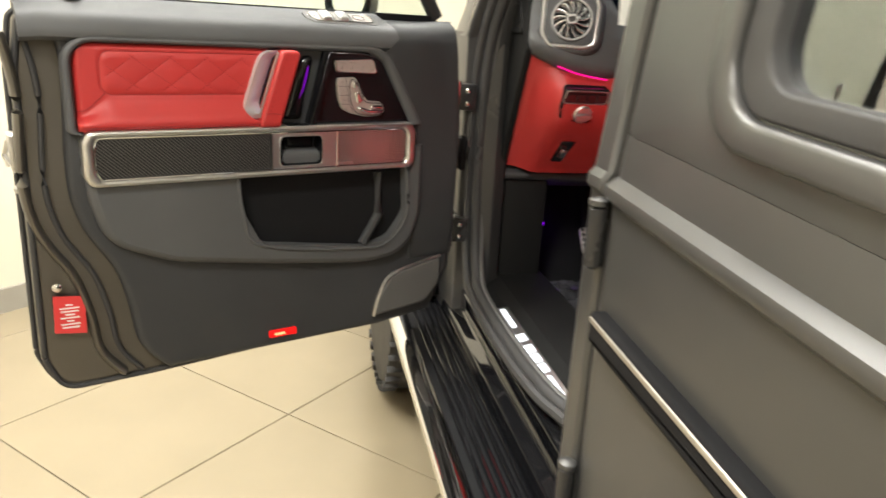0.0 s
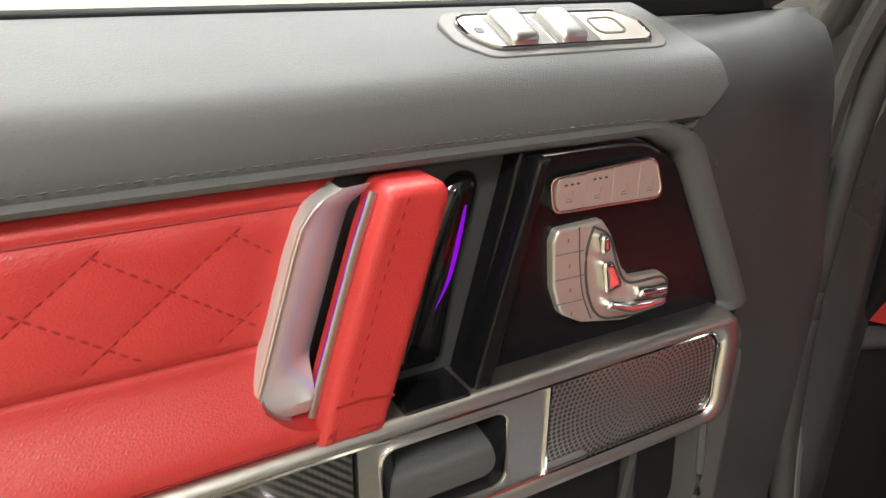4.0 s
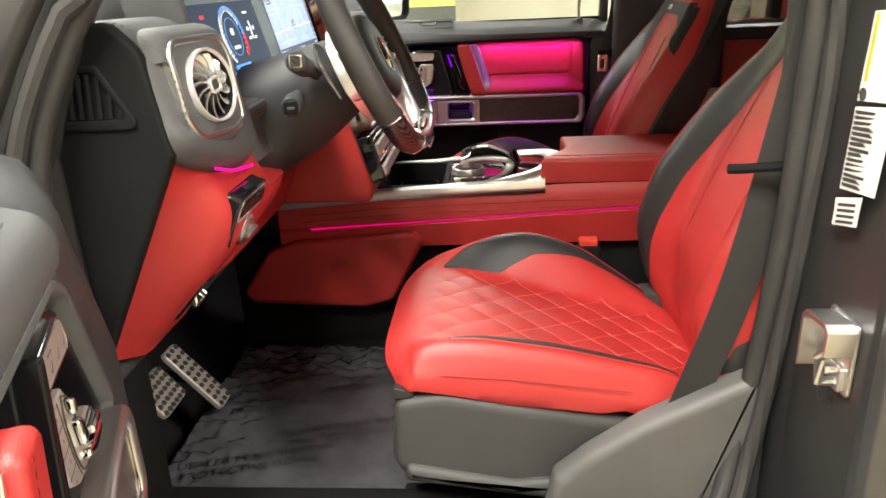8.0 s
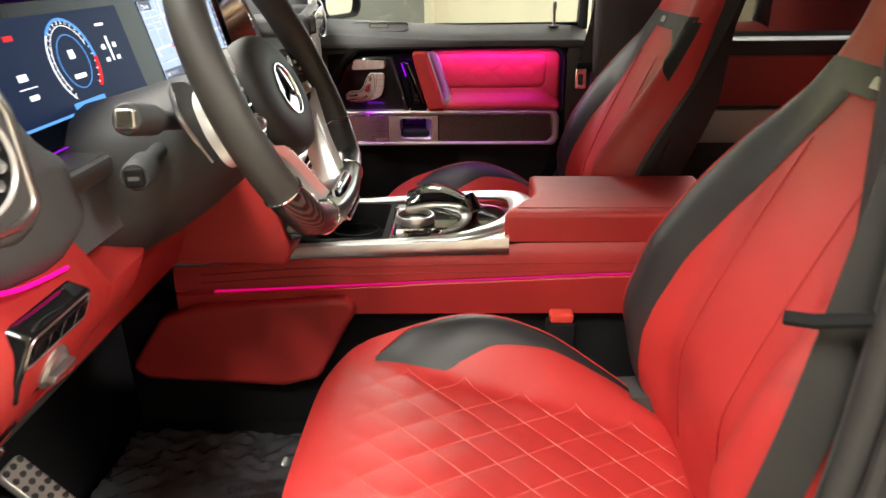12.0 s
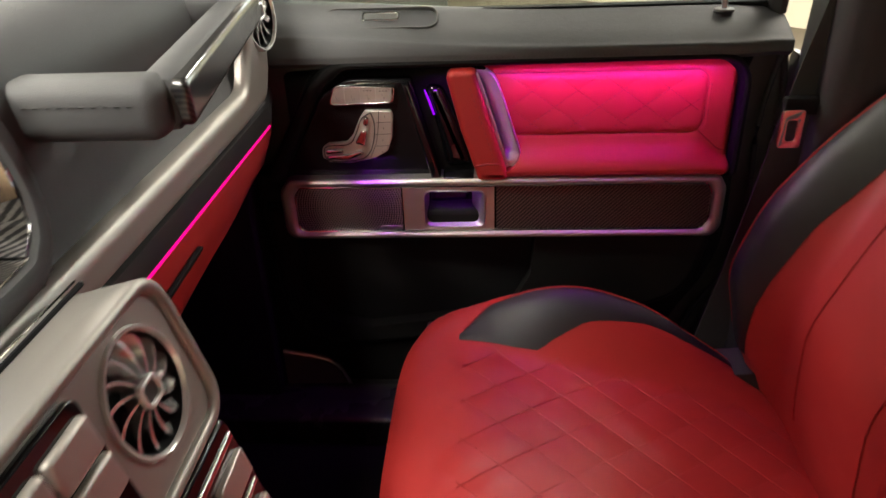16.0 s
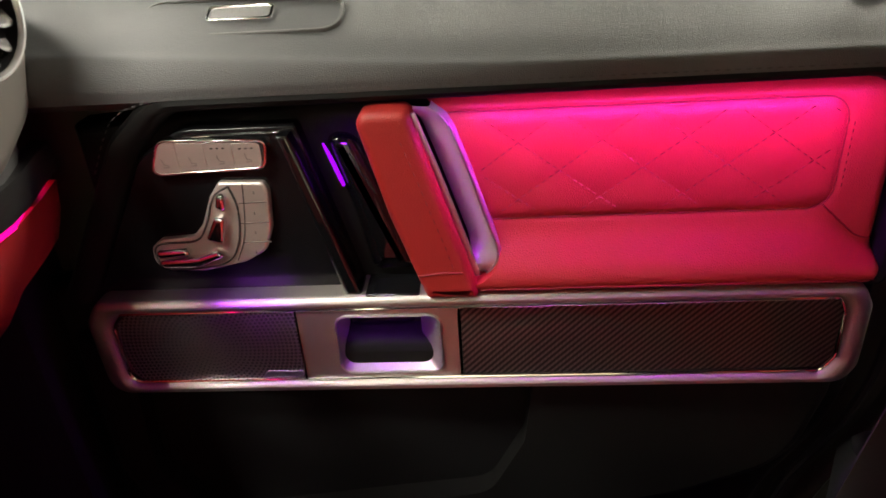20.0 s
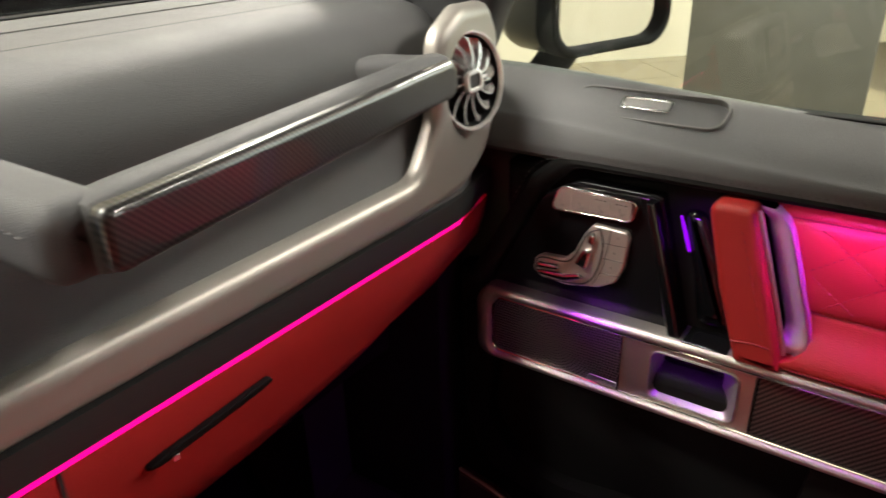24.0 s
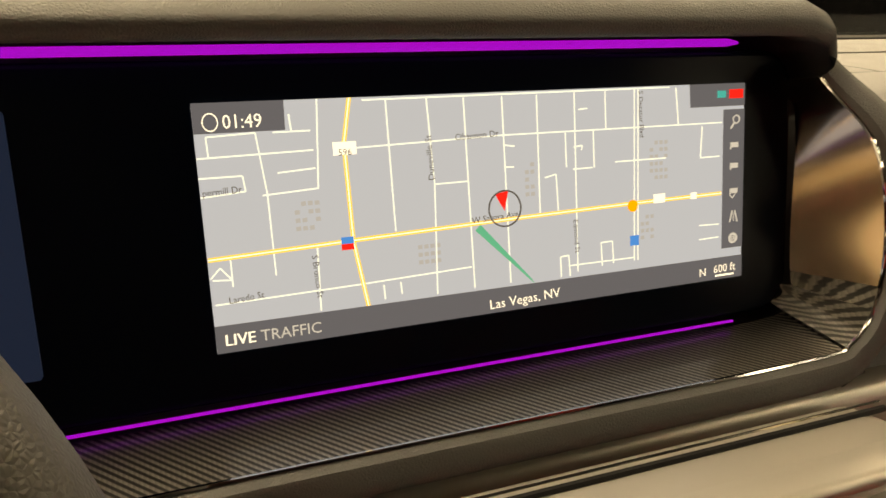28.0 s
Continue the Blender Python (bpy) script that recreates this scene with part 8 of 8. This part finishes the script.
    for s in (-1, 1):
        a = lambda z, s=s: s * lerp_table([(0.74, 0.84), (0.80, 0.74), (0.90, 0.62), (1.0, 0.59), (1.08, 0.55), (1.15, 0.47), (1.20, 0.38), (1.25, 0.28)], z)
        b = lambda z, s=s: s * lerp_table([(0.74, 0.88), (0.85, 0.875), (1.0, 0.865), (1.10, 0.86), (1.20, 0.89), (1.25, 0.95)], z)
        if s * far < 0:
            a = lambda z, s=s: s * lerp_table([(1.15, 0.994), (1.175, 0.90), (1.20, 0.74), (1.22, 0.56), (1.25, 0.30)], z)
            b = lambda z, s=s: s * 0.995
        patch("back_insert", bk, back, a, b, 1.15 if s * far < 0 else 0.79, 1.252, BLACK, 0.003, "black leather backrest insert", 12, 40)
        if s * far > 0:
            part("back_piping", tube([back(b(z) + s * 0.012, z, 0.0010) for z in steps(0.79, 1.25, 26)], 0.0016, 5), RED, bk)
    s = -far
    rows = []
    for z in steps(0.74, 1.05, 18):
        w, yc = smooth_table(HW, z), smooth_table(YC, z)
        d = lerp_table([(0.70, 0.10), (1.1, 0.115), (1.25, 0.085), (1.45, 0.075), (1.545, 0.03)], z)
        rear = Vector((cx + s * (w * 0.86 + 0.004), yc - d - 0.004, z))
        side = [back(s * 0.985, z, 0.003), back(s, z, 0.0) + Vector((s * 0.003, 0, 0)), Vector((cx + s * (w + 0.004), yc - d * 0.45, z)), rear]
        rows.append([p.lerp(rear, 0.85 * sstep(z, 0.84, 1.05)) if i < 2 else p for i, p in enumerate(side)])
    part("side_panel", loft(rows, False, None, close=False), BLACK, bk, "black leather side of the backrest")
    patch("collar", bk, back, lambda z: -0.97, lambda z: 0.97, 1.232, 1.262, BLACK, 0.0035, "black leather collar below the headrest", 24, 6)
    part("badge", prism(rrect(-0.012, 0.012, -0.006, 0.006, 0.002, 2), 0, 0.003, lambda p, q_, c: back(p / 0.15, 1.247 + q_, 0.005 + c), 0.001), SATIN, bk, "small metal badge")
    for X in (-0.07, 0.07):
        part("seam", tube([back(X * (1.0 + 0.35 * (1.2 - z)) / smooth_table(HW, z), z, 0.0008) for z in steps(0.76, 1.18, 24)], 0.0009, 5), SEAM_SOFT, bk)
    return st_


seat(-0.435, 1, "red and black leather driver's seat with diamond quilting")
seat(0.435, 1, "red and black leather passenger seat with diamond quilting")


# seat belt hardware
def ribbon(pts, w, axis, mat, name, parent, lab="", th=0.0012):
    P = smooth_line(pts, 8)
    rows = []
    for i, p in enumerate(P):
        a = Vector(axis(i / (len(P) - 1)) if callable(axis) else axis).normalized()
        t = (P[min(i + 1, len(P) - 1)] - P[max(i - 1, 0)]).normalized()
        n = a.cross(t).normalized()
        rows.append([p + a * w / 2 + n * th, p - a * w / 2 + n * th, p - a * w / 2 - n * th, p + a * w / 2 - n * th])
    return part(name, loft(rows), mat, parent, lab)


WEB = surface("woven_belt_webbing", (0.03, 0.029, 0.028), 0.75, 0, 900, 0.5, 0.1, 30)
belt = thing("seat_belt", (-0.67, -0.76, 0.7), "black woven seat belt hanging from the pillar", "seat belt", "seat belts")
ribbon([(-0.635, -0.815, 1.62), (-0.672, -0.795, 1.35), (-0.690, -0.762, 1.15), (-0.694, -0.722, 0.95), (-0.682, -0.665, 0.745)], 0.048, (0.10, -1, -0.2), WEB, "webbing", belt)
part("belt_guide", tube([(-0.70, -0.785, 1.122), (-0.715, -0.755, 1.128), (-0.712, -0.715, 1.125), (-0.70, -0.700, 1.122)], 0.006, 8), MATTE, belt, "black belt guide")
part("anchor", block(-0.70, -0.66, -0.69, -0.64, 0.71, 0.75, 0.006), MATTE, belt)
pbelt = thing("seat_belt", (0.70, -0.80, 0.7), "black woven seat belt with a metal tongue", "seat belt", "seat belts")
ribbon([(0.655, -0.825, 1.62), (0.690, -0.800, 1.30), (0.700, -0.770, 1.13), (0.712, -0.745, 0.95), (0.715, -0.70, 0.72)], 0.048, (-0.15, -1, 0.1), WEB, "webbing", pbelt)
tg = part("tongue_grip", block(-0.030, 0.030, -0.008, 0.008, -0.012, 0.012, 0.006, None, lambda a, b, c: Vector((0.690 + b, -0.765 - a, 1.115 + c))), MATTE, pbelt)
part("tongue", frame_prism(rrect(-0.014, 0.014, -0.05, 0.0, 0.004, 3), rrect(-0.006, 0.006, -0.040, -0.014, 0.003, 3), 0, 0.003, lambda a, b, c: Vector((0.684 - c, -0.748 - a, 1.112 + b)), 0.001), CHROME, pbelt, "bright metal tongue")
bk_ = thing("belt_buckle", (-0.10, -0.62, 0.74), "red push button belt buckle beside the seat", "buckle")
part("case", block(-0.118, -0.082, -0.645, -0.595, 0.72, 0.808, 0.008), MATTE, bk_)
part("button", block(-0.114, -0.086, -0.640, -0.600, 0.806, 0.822, 0.005), surface("red_plastic", (0.7, 0.06, 0.04), 0.4, 0, 300, 0.02), bk_, "red release button")

# pedals
ALU = surface("pedal_steel", (0.44, 0.42, 0.39), 0.35, 0.5, 500, 0.05, 0.05, 20)


def pedal(name, cx, cy, cz, w, h, tilt, rows_, cols, label):
    pd = thing(name, (cx, cy, cz), label, "pedal", "pedals")
    c_, s_ = math.cos(radians(tilt)), math.sin(radians(tilt))
    f = lambda a, b, c: Vector((cx + a, cy + b * c_ - c * s_, cz + b * s_ + c * c_))
    part("plate", prism(rrect(-w / 2, w / 2, -h / 2, h / 2, 0.01, 4), -0.006, 0.004, f, 0.003), ALU, pd, "brushed steel pedal plate")
    for i in range(rows_):
        for j in range(cols):
            part("stud", turned([(0.0052, 0), (0.0045, 0.003), (0.001, 0.0034)], f(-w / 2 + w * (j + 0.5) / cols, -h / 2 + h * (i + 0.5) / rows_, 0.004), f(0, 0, 1) - f(0, 0, 0), 8), RUBBER, pd)
    part("arm", tube([f(0, 0.0, -0.01), f(0, h * 0.4, -0.06), Vector((cx, cy + 0.14, cz + 0.12))], 0.010, 8), MATTE, pd)


pedal("brake_pedal", -0.455, 0.175, 0.672, 0.085, 0.075, 52, 5, 6, "steel brake pedal with rubber studs")
pedal("accelerator_pedal", -0.372, 0.145, 0.655, 0.050, 0.150, 50, 9, 3, "tall steel accelerator pedal with rubber studs")

# floor mat and clear cover with printing
mat_ = thing("floor_mat", (-0.38, 0.0, 0.546), "black carpet floor mat under a clear printed cover", "floor mat")
part("carpet", prism(rrect(-0.62, -0.06, -0.50, 0.16, 0.03, 4), 0.546, 0.556, XY(), 0.004), CARPET, mat_)
FILM = surface("clear_plastic_film", (0.072, 0.072, 0.080), 0.12, 0, 25, 1.0, 0.25, 14, rvary=0.1)


def film(u, v):
    n = noise.noise(Vector((u * 26, v * 26, 1.3))) * 0.006 + noise.noise(Vector((u * 70, v * 60, 4.3))) * 0.0036
    w = max(sstep(v, -0.02, 0.10), sstep(u, -0.30, -0.16))
    fold = abs(noise.noise(Vector((u * 44 + v * 18, v * 30, 7.7)))) * 0.012 * w
    return Vector((u, v, 0.562 + n * w * 1.3 + n * 0.25 + fold))


fm = part("clear_cover", sheet(film, steps(-0.60, -0.09, 90), steps(-0.42, 0.15, 90)), FILM, mat_, "crinkled clear plastic cover")
PRINT = surface("black_cover_print", (0.004, 0.004, 0.004), 0.5, 0, 100, 0)
for k, (tx, ty) in enumerate(((-0.30, -0.02), (-0.40, -0.16), (-0.22, -0.20), (-0.50, 0.00))):
    for j, text in enumerate(("DEALER MUST REMOVE", "PROTECTIVE COVER")):
        f = lambda a, b, c, tx=tx, ty=ty, j=j: Vector((tx + a * 0.25 + b * 0.97 - j * 0.03, ty - a * 0.97 + b * 0.25, 0.5685))
        part("lettering", lettering(text, 0.026, f), PRINT, fm, doubles=False)
part("print_bars", sheet(lambda u, v: Vector((u, v, 0.5675)), [-0.33, -0.25], [-0.40, -0.22]), surface("grey_cover_print", (0.05, 0.05, 0.055), 0.4, 0, 100, 0.1), fm)

# labels on the pillar
lb = lambda a, b, c: Vector((a - 0.011, -0.7790 + c + (a + 0.80) * 0.06, b))
PAPER = surface("white_label_paper", (0.78, 0.77, 0.73), 0.5, 0, 200, 0.03)
YEL = surface("yellow_label", (0.75, 0.5, 0.03), 0.5, 0, 200, 0.02)
l1 = thing("pillar_label", (-0.84, -0.79, 1.26), "white tyre data label with a yellow band", "label", "pillar labels")
part("paper", prism([(-0.807, 1.298), (-0.800, 1.216), (-0.880, 1.224), (-0.886, 1.305)], 0, 0.0008, lb), PAPER, l1)
part("band", prism([(-0.811, 1.296), (-0.806, 1.235), (-0.811, 1.2355), (-0.816, 1.2965)], 0.0008, 0.0013, lb), YEL, l1)
part("box", prism([(-0.845, 1.297), (-0.843, 1.278), (-0.876, 1.2815), (-0.879, 1.300)], 0.0008, 0.0013, lb), YEL, l1)
part("box_print", prism([(-0.866, 1.296), (-0.865, 1.283), (-0.874, 1.284), (-0.875, 1.297)], 0.0013, 0.0016, lb), INK, l1)
for k in range(3):
    part("print_line", prism([(-0.848, 1.294 - k * 0.005), (-0.848, 1.292 - k * 0.005), (-0.862, 1.2935 - k * 0.005), (-0.862, 1.2955 - k * 0.005)], 0.0013, 0.0016, lb), INK, l1)
part("stamp", turned([(0.0065, 0), (0.0065, 0.0005)], lb(-0.808, 1.223, 0.0008), (0, 1, 0), 14), INK, l1)
l2 = thing("pillar_label", (-0.83, -0.79, 1.17), "black and white data label with printed bars", "label", "pillar labels")
part("paper", prism([(-0.799, 1.210), (-0.793, 1.127), (-0.853, 1.134), (-0.861, 1.219)], 0, 0.0008, lb), PAPER, l2)
rng = random.Random(7)
for k in range(15):
    a0, a1 = -0.800 + 0.00035 * k, -0.838 + 0.0003 * k
    z = 1.207 - k * 0.0052
    part("print_bar", prism([(a0, z), (a0 - 0.002, z - 0.0035), (a1 + 0.02 * rng.random(), z), (a1 + 0.018 * rng.random(), z + 0.0032)], 0.0008, 0.0012, lb), INK, l2)
l3 = thing("pillar_label", (-0.81, -0.79, 1.10), "small white square sticker", "label", "pillar labels")
part("paper", prism([(-0.789, 1.116), (-0.789, 1.087), (-0.832, 1.098), (-0.834, 1.129)], 0, 0.0008, lb), PAPER, l3)
for k in range(4):
    part("print_line", prism([(-0.795, 1.112 - k * 0.006), (-0.795, 1.109 - k * 0.006), (-0.826, 1.117 - k * 0.006), (-0.826, 1.120 - k * 0.006)], 0.0008, 0.0012, lb), INK, l3)

# rear cabin: bench and the far rear door
bench = thing("rear_bench", (0, -1.75, 0.6), "red leather rear bench seat", "seat")
part("cushion", block(-0.70, 0.70, -1.85, -1.35, 0.72, 0.86, 0.05), RED, bench)
part("backrest", block(-0.70, 0.70, -2.05, -1.85, 0.80, 1.35, 0.05), RED, bench)
part("plinth", block(-0.68, 0.68, -1.84, -1.38, 0.546, 0.72, 0.01), MATTE, bench)
prd = thing("rear_door", (0.85, -1.4, 0.5), "closed rear car door with a red leather panel", "car door")
part("lower_trim", block(0.775, 0.86, -1.85, -0.955, 0.52, 1.17, 0.012), PLASTIC, prd)
part("red_panel", block(0.762, 0.778, -1.75, -1.12, 1.00, 1.13, 0.006), RED, prd, "red leather panel")
part("trim_bar", block(0.758, 0.778, -1.75, -1.05, 0.90, 0.99, 0.006), SATIN_WARM, prd)
part("outer_skin", block(0.862, 0.885, -1.85, -0.95, 0.48, 1.18, 0.01), PAINT, prd)
part("window_frame", tube([(0.84, -1.02, 1.17), (0.80, -1.02, 1.70), (0.80, -1.82, 1.70), (0.84, -1.82, 1.17)], 0.02, 8), PLASTIC, prd)
g = part("pane", loft([[Vector((x + 0.845, y, 1.17)) for x, y in ((0, -1.0), (0, -1.84), (0.004, -1.84), (0.004, -1.0))], [Vector((x + 0.805, y, 1.70)) for x, y in ((0, -1.0), (0, -1.84), (0.004, -1.84), (0.004, -1.0))]]), GLASS_DK, prd)
g.visible_shadow = False

# coloured light of the light lines
ambient = (
    ("ambient_light", PD(0.160, 0.014, 0.200), PD(0.160, -0.022, 0.09), 0.29, 0.006, 0.42, (0.54, 0.03, 0.86)),
    ("ambient_light", PD(-0.080, -0.006, 0.180), PD(-0.072, -0.046, 0.10), 0.012, 0.006, 0.008, (0.40, 0.02, 1.0)),
    ("ambient_light", PD(-0.062, -0.010, 0.0265), PD(-0.062, -0.040, -0.010), 0.06, 0.004, 0.022, (0.40, 0.02, 1.0)),
    ("ambient_light", PD(-0.175, 0.018, 0.062), PD(-0.175, -0.008, 0.0), 0.05, 0.006, 0.03, (0.40, 0.02, 1.0)),
)
for nm, at, to, sx, sy, wt, c in ambient:
    area_lamp(nm, look(at, to), sx, sy, wt, c)
part("footwell_lamp", turned([(0.007, 0), (0.007, 0.003), (0.002, 0.005)], (-0.570, 0.300, 0.686), (0.1, -1, 0.1), 12), VIOLET_GLOW, dash, "small violet footwell lamp")
spot_lamp("footwell_light", (-0.56, 0.26, 0.675), 0.02, (0.35, 0.02, 1.0))

# ---- floor tiles, last ----
half = T / 2 - 0.002
tb = bmesh.new()
loft([[Vector((a * k, b * k, z)) for a, b in ((-half, -half), (half, -half), (half, half), (-half, half))] for k, z in ((1.0, -0.004), (1.0, -0.001), (0.997, 0.0))], True, tb)
tile = part("tile", tb, TILE_MAT, floor, sharp=10)
turn = Matrix.Rotation(RA, 4, "Z")
rest = bmesh.new()
near = []
for i in range(-13, 13):
    for j in range(-10, 9):
        p, q = P_OFF + (i + 0.5) * T, Q_OFF + (j + 0.5) * T
        if not (P0 - 0.3 < p < P1 + 0.3 and Q0 - 0.3 < q < Q1 + 0.3):
            continue
        c = room(p, q)
        if (c - Vector((-1.6, 0.6, 0))).length < 4.2:
            near.append(c)
        else:
            loft([[c + turn @ Vector((a * k, b * k, z)) for a, b in ((-half, -half), (half, -half), (half, half), (-half, half))] for k, z in ((1.0, -0.004), (0.997, 0.0))], True, rest)
for k, c in enumerate(near):
    ob = tile if k == 0 else new("tile", tile.data)
    ob.parent = floor
    ob.matrix_local = Matrix.Translation(c) @ turn
tagged(part("far_tiles", rest, TILE_MAT, floor, doubles=False), kind="stuff")
